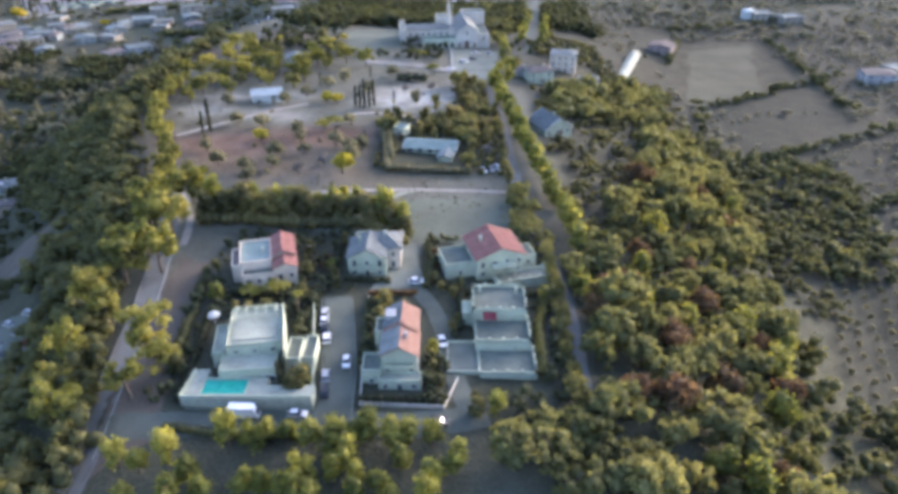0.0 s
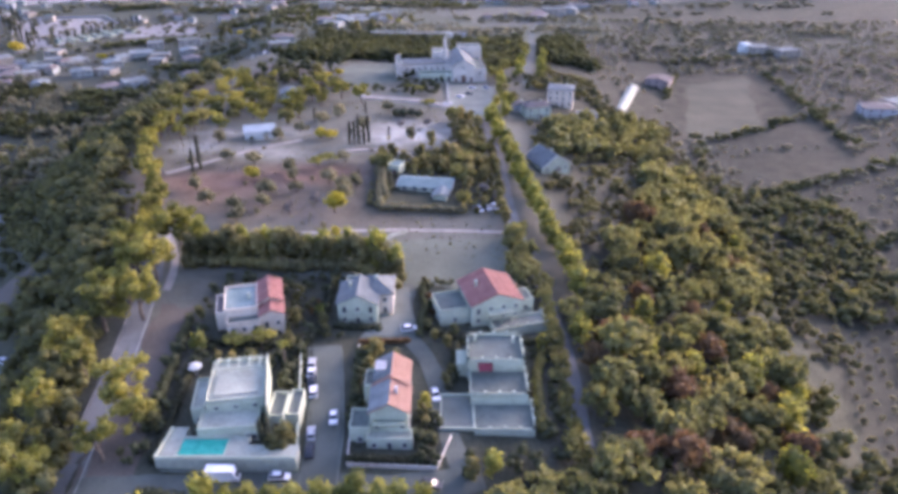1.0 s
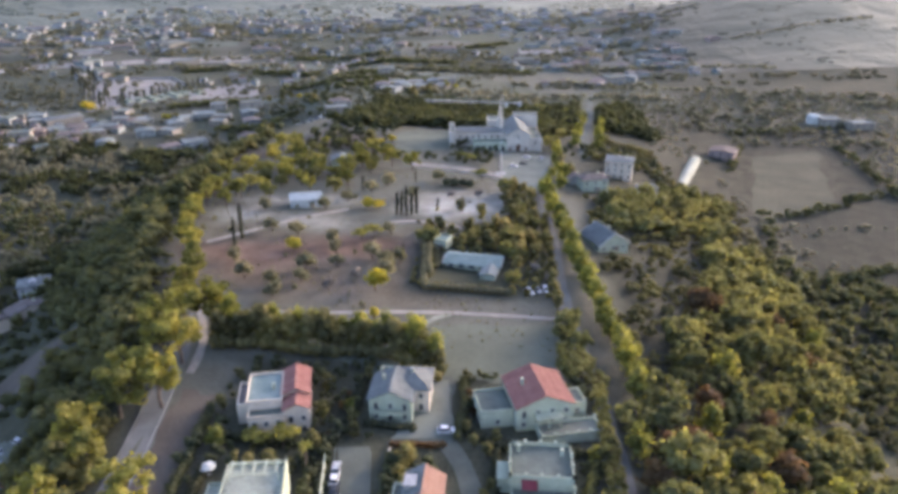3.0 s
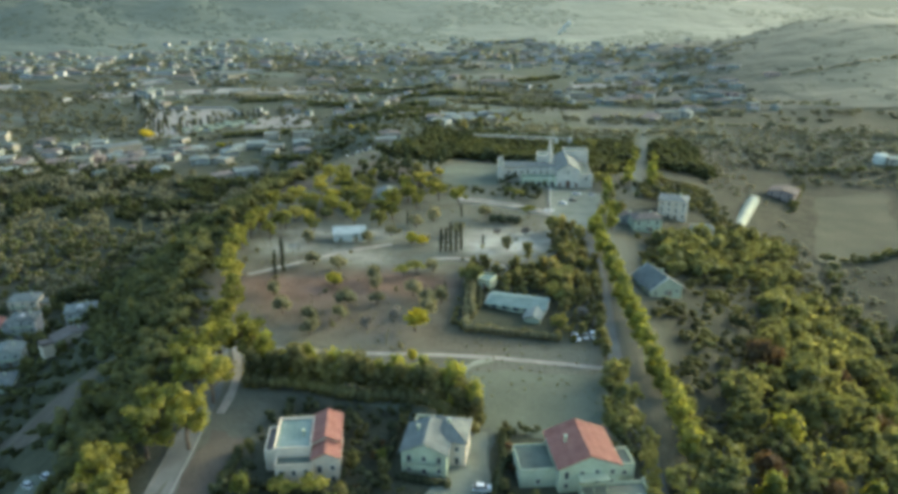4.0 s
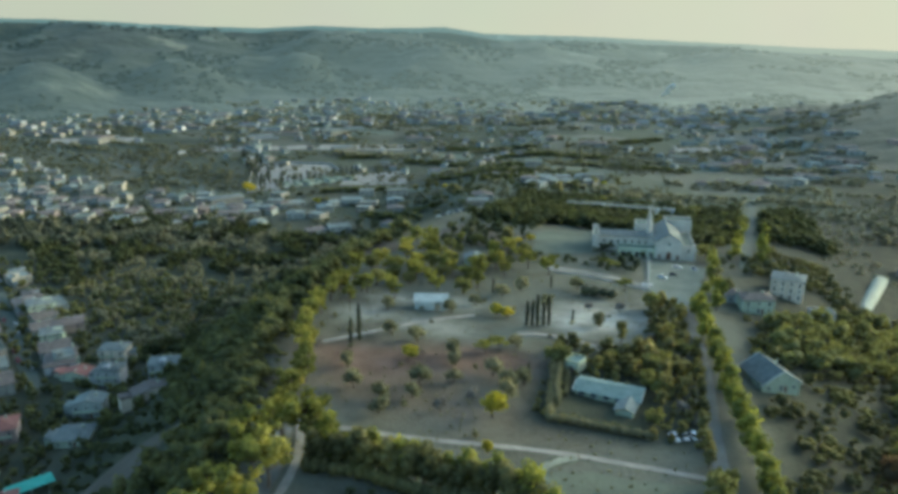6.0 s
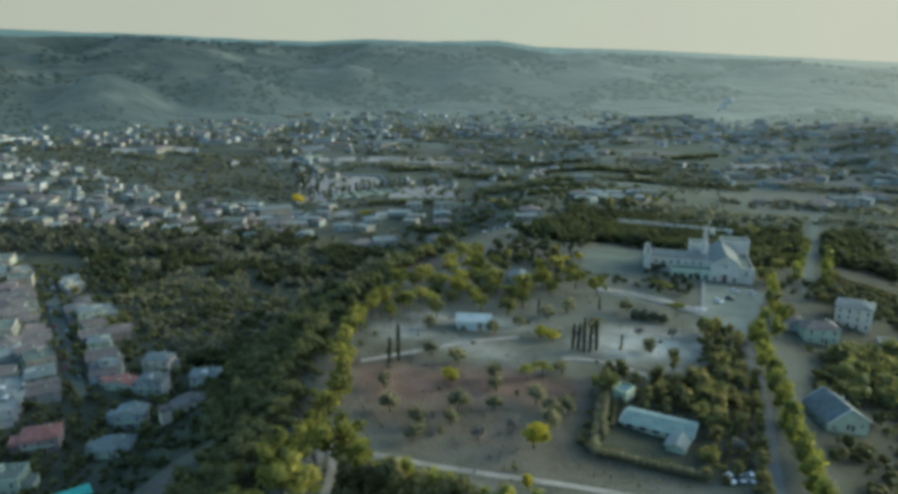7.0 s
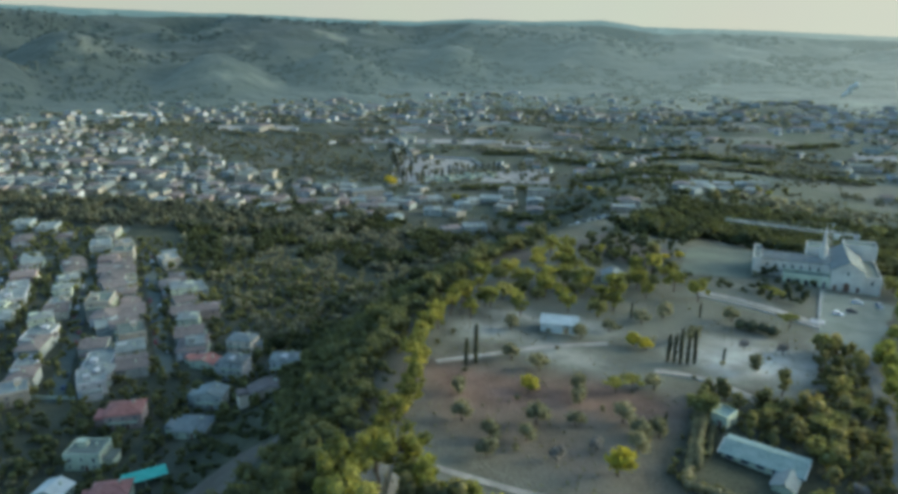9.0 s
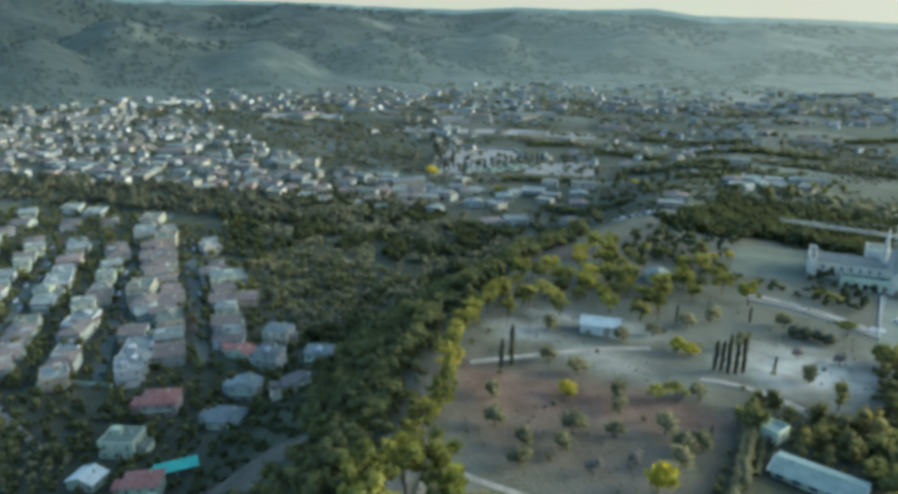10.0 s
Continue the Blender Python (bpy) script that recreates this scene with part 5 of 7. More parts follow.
ORCHARD_SHRUBS = scatter(2600, -345, -140, 175, 322, lambda x, y: np.interp(y, *EDGE_L) - x > np.interp(y, [60, 170, 230, 270, 330], [40, 40, 42, 54, 64]) - 3 and not (-172 < x < -134 and 198 < y < 218) and all(math.hypot(x - a, y - b) > 9.5 for a, b in FEET) and not (x < -255 and y > 215 + (x + 330) * 0.2), 5.2, 57)
grove("shrubs", ORCHARD_SHRUBS, "wood", "dense shrubs and small trees between the houses below the hill", "shrubs", 12, 0.7, 58, lo=0.3, hi=0.7, per=4, wide=1.2)

TUFTS = scatter(3000, -128, 24, 192, 400, lambda x, y: np.interp(y, *EDGE_L) + 5 < x < np.interp(y, *EDGE_R) - 6 and noise.noise((x * 0.05, y * 0.05, 33)) > -0.05 and not (-4 < x and y > 345) and not (-27 < x < 21 and 229 < y < 300), 2.2, 60)
grove("grass_tufts", TUFTS[:900], "olive", "tussocks of dry grass and low scrub on the hilltop", "grass", 4, 0.8, 61, kind="olive", lo=0.1, hi=0.26, per=2)
THICKET = scatter(500, -110, -2, 384, 446, lambda x, y: y > 384 + 0.1 * abs(x + 20) and not (-64 < x < -26 and y > 396) and x > -108, 5.0, 62) + scatter(300, 36, 100, 396, 440, lambda x, y: not (34 < x < 84 and 350 < y < 410), 6.0, 63)
grove("shrubs", THICKET, "hedge", "grey-green thicket round the church and the houses below it", "shrubs", 12, 0.6, 64, lo=0.35, hi=0.7, per=5)

RIM = scatter(2500, -140, -60, 70, 330, lambda x, y: -1.5 < np.interp(y, *EDGE_L) - x < 8 and not (y < 205 and x > -84), 2.6, 65)
grove("shrubs", RIM, "wood", "low dark scrub along the rim of the steep slope", "shrubs", 14, 0.6, 66, lo=0.25, hi=0.5, per=4)

YARD = scatter(900, -27, 22, 231, 345, lambda x, y: (y < 288 or x > 2) and not (-21 < x < 7 and 233 < y < 262) and x < 21 - (y > 300) * 4, 2.8, 67)
grove("garden_shrubs", YARD, "garden", "dense mixed shrubs inside the hedged garden", "shrubs", 10, 0.6, 68, lo=0.2, hi=0.48, per=4)

LOW_WOOD = scatter(1500, 84, 230, 30, 142, lambda x, y: x - np.interp(y, *WOOD_OUT) > 24, 6.5, 69)
grove("forest", LOW_WOOD, "wood", "dark wood at the bottom of the slope", "woodland", 14, 0.7, 70, lo=0.6, hi=1.1, per=6)
for i in range(9):
    for side in (-7, 7):
        tree("row", 50.5 + i * 2.0 + side + g5.uniform(-1, 1), 436 + i * 15 + g5.uniform(-3, 3), 1.05, "trees along the valley road")

for x, y, k in [(23, 184, 0.75), (25, 189, 0.7), (22, 193, 0.8), (25, 198, 0.65), (21, 202, 0.7), (23, 208, 0.75), (24, 214, 0.6), (21, 188, 0.6)]:
    tree("oak", x, y, k, "trees at the field's corner", label="dense bushy tree at the corner of a bare field")
for y in np.arange(222, 300, 5.5):
    tree("garden", 20.4 + g5.uniform(-0.8, 0.6), y, g5.uniform(0.55, 0.8), "trees along the garden's edge", label="bushy tree along the edge of the hedged garden")

# ---- town on the valley floor ----
TOWN_LOOKS = [
    (13, 11, 2, "hip", "oldplaster", "oldtile", "white rendered two-storey house with a red hipped roof"),
    (13, 12, 2, "gable", "oldplaster", "brown", "white two-storey house with a brown tiled roof"),
    (15, 13, 2, "flat", "oldplaster", "paleroof", "white flat-roofed block of flats with a parapet"),
    (12, 11, 2, "gable", "oldplaster", "paleroof", "white house with a pale grey gabled roof"),
    (15, 12, 2, "hip", "grey", "brown", "grey rendered block with a brown hipped roof"),
    (13, 11, 2, "flat", "oldcream", "paleroof", "cream flat-roofed two-storey house"),
    (12, 12, 2, "gable", "pink", "oldtile", "pink rendered house with a red tiled roof"),
    (17, 13, 3, "flat", "oldcream", "bitumen", "cream three-storey block of flats with a flat roof"),
    (11, 11, 3, "hip", "plaster", "slate", "white three-storey house with a grey hipped roof"),
    (16, 12, 2, "flat", "grey", "paleroof", "grey two-storey block with a pale flat roof"),
    (12, 10, 2, "gable", "oldplaster", "tile", "white house with a bright red tiled gable roof"),
    (19, 11, 2, "hip", "oldplaster", "brown", "long white terrace with a brown hipped roof"),
]
TEMPLATES = {}


def town_house(i, x, y, rz, group, scale=1.0, far=False):
    w, d, n, kind, wall, roof, text = TOWN_LOOKS[i]
    if (i, far) not in TEMPLATES:
        TEMPLATES[i, far] = house(x, y, rz, w, d, n, kind, wall, roof, text, 1.6, group, category="house", across=(3, 2), balcony=n > 2 or i % 2 == 0, far=far, sides="flr", flue=not far, extra=None if far else i)
        return TEMPLATES[i, far]
    ob = copy_thing(TEMPLATES[i, far], pose(x, y, gz(x, y), 0, 0, rz) @ Matrix.Diagonal((scale * g6.uniform(1.0, 1.3), scale * 1.08, scale * g6.uniform(0.68, 0.9), 1)))
    return tagged(ob, group=group)


g6 = np.random.default_rng(61)
# streets climbing away in parallel, with houses on both sides
STREETS = [((-282, 234), (-436, 364)), ((-262, 276), (-430, 402)), ((-330, 205), (-500, 345)), ((-380, 168), (-570, 330))]
for (x0, y0), (x1, y1) in STREETS:
    strip("road", [(x0, y0), (x1, y1)], 7.0, MAT["asphalt"], "grey asphalt street between rows of houses", "road", 0.25, 8)
    n = math.hypot(x1 - x0, y1 - y0)
    ux, uy = (x1 - x0) / n, (y1 - y0) / n
    a = math.degrees(math.atan2(uy, ux))
    for side in (-1, 1):
        s0 = 8.0
        while s0 < n - 4:
            if g6.random() < 0.16:
                s0 += 12
                continue
            i = (0, 1, 2, 3, 4, 5, 6, 7, 8, 8, 9, 11, 11, 1)[int(g6.integers(14))]
            off = side * (12.0 + g6.uniform(-2.0, 5.0))
            town_house(i, x0 + ux * s0 - uy * off, y0 + uy * s0 + ux * off, a + (180 if side > 0 else 0) + g6.uniform(-13, 13), "terraced town houses", g6.uniform(0.75, 1.1))
            s0 += g6.uniform(14, 20.5)
    for s0 in np.arange(12, n, 13):
        if g6.random() < 0.75:
            side = 1 if g6.random() < 0.5 else -1
            car(x0 + ux * s0 - uy * side * 2.4, y0 + uy * s0 + ux * side * 2.4, a - 90 + (180 if side < 0 else 0), int(g6.integers(5)), "parked along a town street", "cars in the town")
for (x0, y0), (x1, y1) in [((-425, 395), (-520, 330)), ((-440, 372), (-500, 440))]:
    strip("road", [(x0, y0), (x1, y1)], 6.0, MAT["asphalt"], "cross street between town houses", "road", 0.3, 8)
for x, y, i in [(-300, 338, 6), (-334, 358, 2), (-467, 392, 2), (-485, 412, 7), (-455, 402, 5), (-510, 392, 0), (-530, 372, 4), (-545, 402, 2), (-560, 352, 1), (-590, 372, 3), (-575, 400, 2), (-610, 345, 5)]:
    town_house(i, x, y, 140 + g6.uniform(-15, 15), "terraced town houses")

# houses at the foot of the hill
FOOT = [
    (-212, 303, 30, 13, 10, 2, "hip", "grey", "slate", "grey house with a broad grey hipped roof"),
    (-193, 271, 55, 15, 8, 1, "gable", "cream", "brown", "low cream barn with a brown gabled roof"),
    (-231, 290, 20, 11, 10, 3, "hip", "grey", "slate", "tall grey house with pale windows"),
    (-250, 314, 20, 13, 10, 2, "hip", "cream", "slate", "yellow-cream house with a grey roof"),
    (-251, 291, 10, 14, 8, 1, "gable", "plaster", "tile", "low white house with a red-brown roof"),
    (-211, 247, 25, 13, 12, 1, "hip", "plaster", "slate", "white bungalow with a wide grey hipped roof"),
    (-221, 266, 25, 12, 9, 2, "gable", "oldplaster", "paleroof", "white house with a dark grey gabled roof"),
    (-241, 239, 40, 14, 12, 2, "hip", "pink", "tile", "house with a large red hipped roof"),
    (-228, 213, 30, 13, 11, 2, "flat", "plaster", "paving", "white modern flat-roofed house"),
    (-220, 194, 20, 10, 8, 1, "gable", "plaster", "sheet", "low white shed with a pale roof"),
    (-199, 201, 40, 12, 9, 2, "hip", "plaster", "tile", "white house with a red hipped roof"),
    (-281, 256, 35, 12, 11, 2, "hip", "grey", "slate", "grey villa with a grey hipped roof"),
    (-268, 300, 140, 11, 9, 2, "flat", "oldplaster", "paleroof", "white flat-roofed house among trees"),
    (-188, 196, 10, 9, 7, 1, "flat", "plaster", "bitumen", "small white flat-roofed outbuilding beside a track"),
]
for x, y, rz, w, d, n, kind, wall, roof, text in FOOT:
    house(x, y, rz, w, d, n, kind, wall, roof, text, 1.9, "houses at the foot of the hill", across=(3, 2), extra=int(abs(x)) % 6 if w > 10 else None)
shed = new("open_shed")
shed.matrix_basis = pose(-199, 214, gz(-199, 214), 0, 0, 58)
part("roof", Shape().solid([(-7.5, -3, 3.4), (7.5, -3, 3.4), (7.5, 3, 4.0), (-7.5, 3, 4.0)], [(-7.5, -3, 3.52), (7.5, -3, 3.52), (7.5, 3, 4.12), (-7.5, 3, 4.12)]), MAT["greensheet"], shed, "turquoise sheet roof")
for px in (-7.2, 0, 7.2):
    for py in (-2.8, 2.8):
        part("post", Shape().tube([(px, py, -1), (px, py, 3.55 if py < 0 else 4.0)], [0.09, 0.09], 6), MAT["metal"], shed)
tagged(shed, "open shed with a bright turquoise sheet roof", "shed")
wall_run("garden_wall", [(-335, 214), (-288, 234), (-276, 240)], 1.6, 0.3, "plaster", "long low white garden wall")
strip("path", [(-310, 205), (-280, 200), (-252, 196)], 3.0, MAT["gravel"], "pale dirt track through an olive orchard", "path", 0.25)
patch("field", [(-184, 203), (-146, 196), (-131, 214), (-160, 221)], MAT["verge"], "pale bare earth clearing on the wooded slope", "field", 0.25)
ORCHARD = [(x + g6.uniform(-1, 1), y + g6.uniform(-1, 1)) for x in range(-420, -232, 7) for y in range(120, 200, 7)]
grove("olive_orchard", ORCHARD, "olive", "rows of grey-green olive trees in an orchard", "orchard", 14, 0.6, 17, kind="olive", lo=0.8, hi=1.15, per=4)
TOWN_TREES = scatter(5200, -620, -190, 150, 420, lambda x, y: min(abs((x - a[0]) * (b[1] - a[1]) - (y - a[1]) * (b[0] - a[0])) / math.hypot(b[0] - a[0], b[1] - a[1]) for a, b in STREETS) > 18 or (x * 13 + y * 7) % 10 < 5.2, 4.9, 18)
TOWN_TREES = [q for q in TOWN_TREES if min((q[0] - f[0]) ** 2 + (q[1] - f[1]) ** 2 for f in FOOT) > 90 and q[0] < np.interp(q[1], *EDGE_L) - 70]
grove("garden_trees", TOWN_TREES, "wood", "small garden trees between the houses", "trees", 10, 0.65, 19, lo=0.35, hi=0.85, per=5)

# the larger town beyond the belt of trees
MIDTOWN = scatter(2600, -1150, -330, 420, 980, lambda x, y: (y - 485) > (x + 600) * 0.24 and y < np.interp(x, [-1250, -1026, -766, -640, -540, -400], [700, 830, 760, 690, 655, 650]) and noise.noise((x * 0.008, y * 0.012, 41)) > -0.3, 20, 22)
MIDTOWN = sorted(MIDTOWN[:190], key=lambda q: q[1] - 0.3 * q[0])
for x, y in MIDTOWN[:90]:
    town_house(int(g6.integers(8)), x, y, 25 + 90 * int(g6.integers(4)) + g6.uniform(-6, 6), "houses of the larger town", g6.uniform(0.85, 1.1), True)
grove("garden_trees", scatter(2600, -1150, -330, 420, 980, lambda x, y: (y - 478) > (x + 600) * 0.24 and y < 860 - (x + 560) * 0.2, 8.5, 23), "vale", "trees between the houses of the larger town", "trees", 7, 0.9, 24, lo=0.4, hi=0.85, per=4, wide=1.4)

# distant houses all over the valley, too small to count
s = Shape()
INFILL = scatter(5200, -1250, -330, 400, 850, lambda x, y: (y - 485) > (x + 600) * 0.24 and y < np.interp(x, [-1250, -1026, -766, -640, -540, -400], [700, 830, 760, 690, 655, 650]) and noise.noise((x * 0.012, y * 0.018, 42)) > -0.05 and all((x - a) ** 2 + (y - b) ** 2 > 200 for a, b in MIDTOWN), 15, 81) + MIDTOWN[90:]
FAR = scatter(2400, -1500, 420, 560, 1500, lambda x, y: abs(x) < y * 1.35 and noise.noise((x * 0.006, y * 0.011, 9)) > 0.08 - (0.12 if y > 1000 else 0) and not (x > -560 and x < -20 and y < 820) and not (x > -20 and y < 800) and not (x > 255) and not (x < -330 and y < 980 - 0.0 * x and y < 760 - (x + 560) * 0.55), 22, 25)
for x, y in INFILL + FAR:
    w, d, h, z = g6.uniform(6.5, 13), g6.uniform(6, 10), g6.uniform(3, 7), gz(x, y)
    if g6.random() < (0.10 if y > 900 else 0.05):
        w, d, h = w * 3.2, d * 2.2, 6
    wall, roof = int(g6.integers(3)), 3 + int(g6.integers(3))
    a = g6.uniform(0, 1.57)
    c_, s_ = math.cos(a), math.sin(a)

    def turned(u, v, t):
        return (x + c_ * u - s_ * v, y + s_ * u + c_ * v, z + t)

    ring = [(-w / 2, -d / 2), (w / 2, -d / 2), (w / 2, d / 2), (-w / 2, d / 2)]
    s.solid([turned(u, v, -2) for u, v in ring], [turned(u, v, h) for u, v in ring], wall)
    s.solid([turned(u * 1.08, v * 1.1, h) for u, v in ring], [turned(u * 0.5, v * 0.06, h + 1.6) for u, v in ring], roof)
tagged(put("distant_houses", s.mesh("distant_houses", [MAT["oldplaster"], MAT["oldcream"], MAT["grey"], MAT["oldtile"], MAT["slate"], MAT["bitumen"]])), "scattered pale houses across the distant valley", "houses", kind="stuff")

# the foot of the far slopes: a band of trees and small buildings
foot_stock = [clump([(g6.uniform(-6, 6), g6.uniform(-3, 3), 2, g6.uniform(4, 8), g6.uniform(3, 5), g6.uniform(3, 5)) for k in range(2)], 2, 2.5, 90 + i) for i in range(4)]
vs, ts, qs, n, s = [], [], [], 0, Shape()
for i in range(2600):
    az, r = g6.uniform(-68, 20), 1330 + 520 * g6.random() ** 1.4
    x, y = r * math.sin(radians(az)), 50 + r * math.cos(radians(az))
    z = max(gz(x, y), ridge_height(az, r))
    if z > -44:
        continue
    if i % 5 == 0:
        w, d, h = g6.uniform(8, 26), g6.uniform(8, 14), g6.uniform(4, 8)
        ring = [(x - w / 2, y - d / 2), (x + w / 2, y - d / 2), (x + w / 2, y + d / 2), (x - w / 2, y + d / 2)]
        s.solid([(u, v, z - 3) for u, v in ring], [(u, v, z + h) for u, v in ring], i % 3)
        s.solid([(u, v, z + h) for u, v in ring], [(x + (u - x) * 0.6, y + (v - y) * 0.1, z + h + 1.8) for u, v in ring], 3 + i % 2)
    elif noise.noise((x * 0.006, y * 0.014, 12)) > -0.15:
        v_, t_, q_ = foot_stock[int(g6.integers(4))]
        vs.append(v_ * g6.uniform(0.7, 1.3) + (x, y, z))
        ts.append(t_ + n)
        qs.append(q_ + n)
        n += len(v_)
tagged(put("hedgerows", leaf_mesh("hedgerows", np.concatenate(vs), np.concatenate(ts), np.concatenate(qs), MAT["vale"])), "dark hedgerows along the foot of the far slopes", "hedgerows", kind="stuff")
tagged(put("distant_houses", s.mesh("distant_houses", [MAT["oldplaster"], MAT["oldcream"], MAT["grey"], MAT["oldtile"], MAT["paleroof"]])), "small pale buildings along the foot of the far slopes", "houses", kind="stuff")

# walled cemetery with cypresses
CYPRESSES = [(-398 - 145 * u + g6.uniform(-3, 3), 700 + 190 * u + g6.uniform(-4, 4)) for u in np.linspace(0, 1, 30)]
CYPRESSES += [(-392 + 52 * u + g6.uniform(-2, 2), 718 + 100 * u + g6.uniform(-6, 6)) for u in np.linspace(0, 1, 22)]
CYPRESSES += [(-405 - 120 * u + g6.uniform(-5, 5), 726 + 165 * u + g6.uniform(-5, 5)) for u in np.linspace(0, 1, 10)]
for x, y in CYPRESSES:
    tree("cypress", x, y, 0.9, "cemetery cypresses")
wall_run("cemetery_wall", [(-405, 682), (-330, 778), (-400, 866), (-500, 848), (-405, 682)], 2.0, 0.5, "grey", "pale grey wall round a cemetery")
patch("pavement", [(-402, 692), (-336, 780), (-402, 858), (-492, 842)], MAT["gravel"], "pale gravel ground of a cemetery", "pavement", 0.4)
for i in range(9):
    u = i / 9
    house(-385 + 45 * u + 6 * (i % 3), 725 + 60 * u, 50, 6, 14, 1, "flat", "plaster", "paving", "small white burial chapel in the cemetery", group="cemetery chapels", across=(1, 1), flue=False, category="chapel")
tree("gold", -398, 676, 2.6, label="tall yellow-leaved tree before the cemetery")
strip("road", [(-1361, 1138), (-945, 926), (-748, 822), (-639, 774), (-560, 740), (-470, 690), (-430, 660)], 16.0, MAT["asphalt"], "broad grey motorway crossing the valley", "road", 0.6, 20)
for i in range(7):
    a = house(-1215 + i * 13, 945 + i * 6, 25, 9, 46, 1, "gable", "sheet", "sheet", "long white greenhouse in a row", 2.2, "greenhouses", across=(1, 1), flue=False, category="greenhouse")

for x, y, rz, c in [(8, 384, 70, 0), (13, 391, 85, 2), (23, 405, 20, 1), (15, 404, 100, 0)]:
    car(x, y, rz, c, "in front of the church", "cars at the church")

# yards, sheds and trees between the hill and the cemetery
FIELD_EDGES = []
for x, y, i in [(-362, 672, 5), (-293, 650, 3), (-256, 640, 5), (-204, 575, 0), (-345, 612, 2), (-286, 605, 5), (-320, 562, 3), (-263, 556, 0), (-385, 600, 2), (-400, 575, 7), (-365, 585, 4), (-425, 545, 1), (-445, 560, 2), (-470, 545, 0), (-127, 560, 5), (-106, 690, 2), (-81, 722, 2), (-60, 730, 5), (-95, 705, 3)]:
    town_house(i, x, y, g6.uniform(0, 180), "houses between fields", 1.0, True)
for x, y, k in [(-248, 725, 1.5), (-238, 732, 1.3), (-225, 740, 1.6), (-214, 728, 1.3), (-200, 712, 1.5), (-186, 690, 1.4), (-168, 642, 1.3), (-199, 567, 1.6), (-190, 560, 1.4), (-206, 573, 1.5), (-182, 566, 1.3), (-72, 407, 1.3), (-62, 421, 1.2), (-67, 414, 1.1), (-311, 657, 1.6), (-300, 652, 1.3), (-318, 662, 1.2), (-81, 663, 1.5), (-70, 690, 1.4), (-48, 737, 1.6), (-56, 725, 1.3), (-36, 748, 1.3)]:
    tree("gold" if g6.random() < 0.45 else "garden", x, y, k, "yellowing trees between fields", 0.85, "broad yellow-green tree between fields")
for x0, y0, x1, y1, w in [(-306, 1015, -157, 1030, 2), (-309, 897, -262, 900, 2), (-265, 893, -223, 890, 2), (-190, 812, -127, 826, 4), (-56, 1113, 0, 1180, 3), (-403, 901, -353, 932, 2), (-330, 700, -262, 735, 2), (-250, 620, -170, 600, 2), (-160, 700, -60, 790, 3), (-240, 800, -120, 760, 2), (-200, 930, -60, 960, 3), (-100, 880, 40, 900, 3)]:
    n = int(math.hypot(x1 - x0, y1 - y0) / 4.5)
    FIELD_EDGES += [(x0 + (x1 - x0) * (i % n) / n + g6.uniform(-1.5, 1.5), y0 + (y1 - y0) * (i % n) / n + (i // n) * 5 + g6.uniform(-1.5, 1.5)) for i in range(n * w)]
grove("hedgerows", FIELD_EDGES, "wood", "thick dark hedgerows between the nearer fields", "hedgerows", 8, 1.0, 84, lo=0.5, hi=0.85, per=4, wide=1.4)
grove("shrubs", scatter(2600, -340, 20, 520, 980, lambda x, y: noise.noise((x * 0.012, y * 0.03, 45)) > 0.05 and not (-180 < x < -115 and 475 < y < 550), 6.5, 85), "vale", "rough hedges and bushes across the nearer fields", "shrubs", 8, 0.8, 86, lo=0.25, hi=0.6, per=4, wide=1.5)
for i, (x, y, rz) in enumerate([(-279, 664, 20), (-261, 662, 15), (-239, 675, 30), (-248, 705, 25), (-115, 706, 10), (-104, 727, 15), (-88, 741, 12), (-72, 761, 14), (-59, 760, 8), (-131, 588, 20), (-248, 568, 35), (-281, 705, 20), (-291, 630, 40), (-131, 819, 10), (-225, 640, 30), (-330, 640, 50), (-345, 590, 40), (-305, 600, 30)]):
    town_house((2, 5, 3, 7, 1)[i % 5], x, y, rz, "houses between fields", 1.05, True)
patch("field", [(-116, 408), (-72, 396), (-66, 430), (-104, 446)], MAT["verge"], "bare earth field behind the pines", "field", 0.15)
patch("field", [(-150, 350), (-128, 344), (-118, 380), (-140, 392)], MAT["verge"], "bare earth lot at the end of the hill", "field", 0.15)
patch("field", [(-330, 745), (-262, 770), (-290, 850), (-345, 800)], MAT["gravel"], "pale gravelled ground beside the cemetery", "field", 0.35)
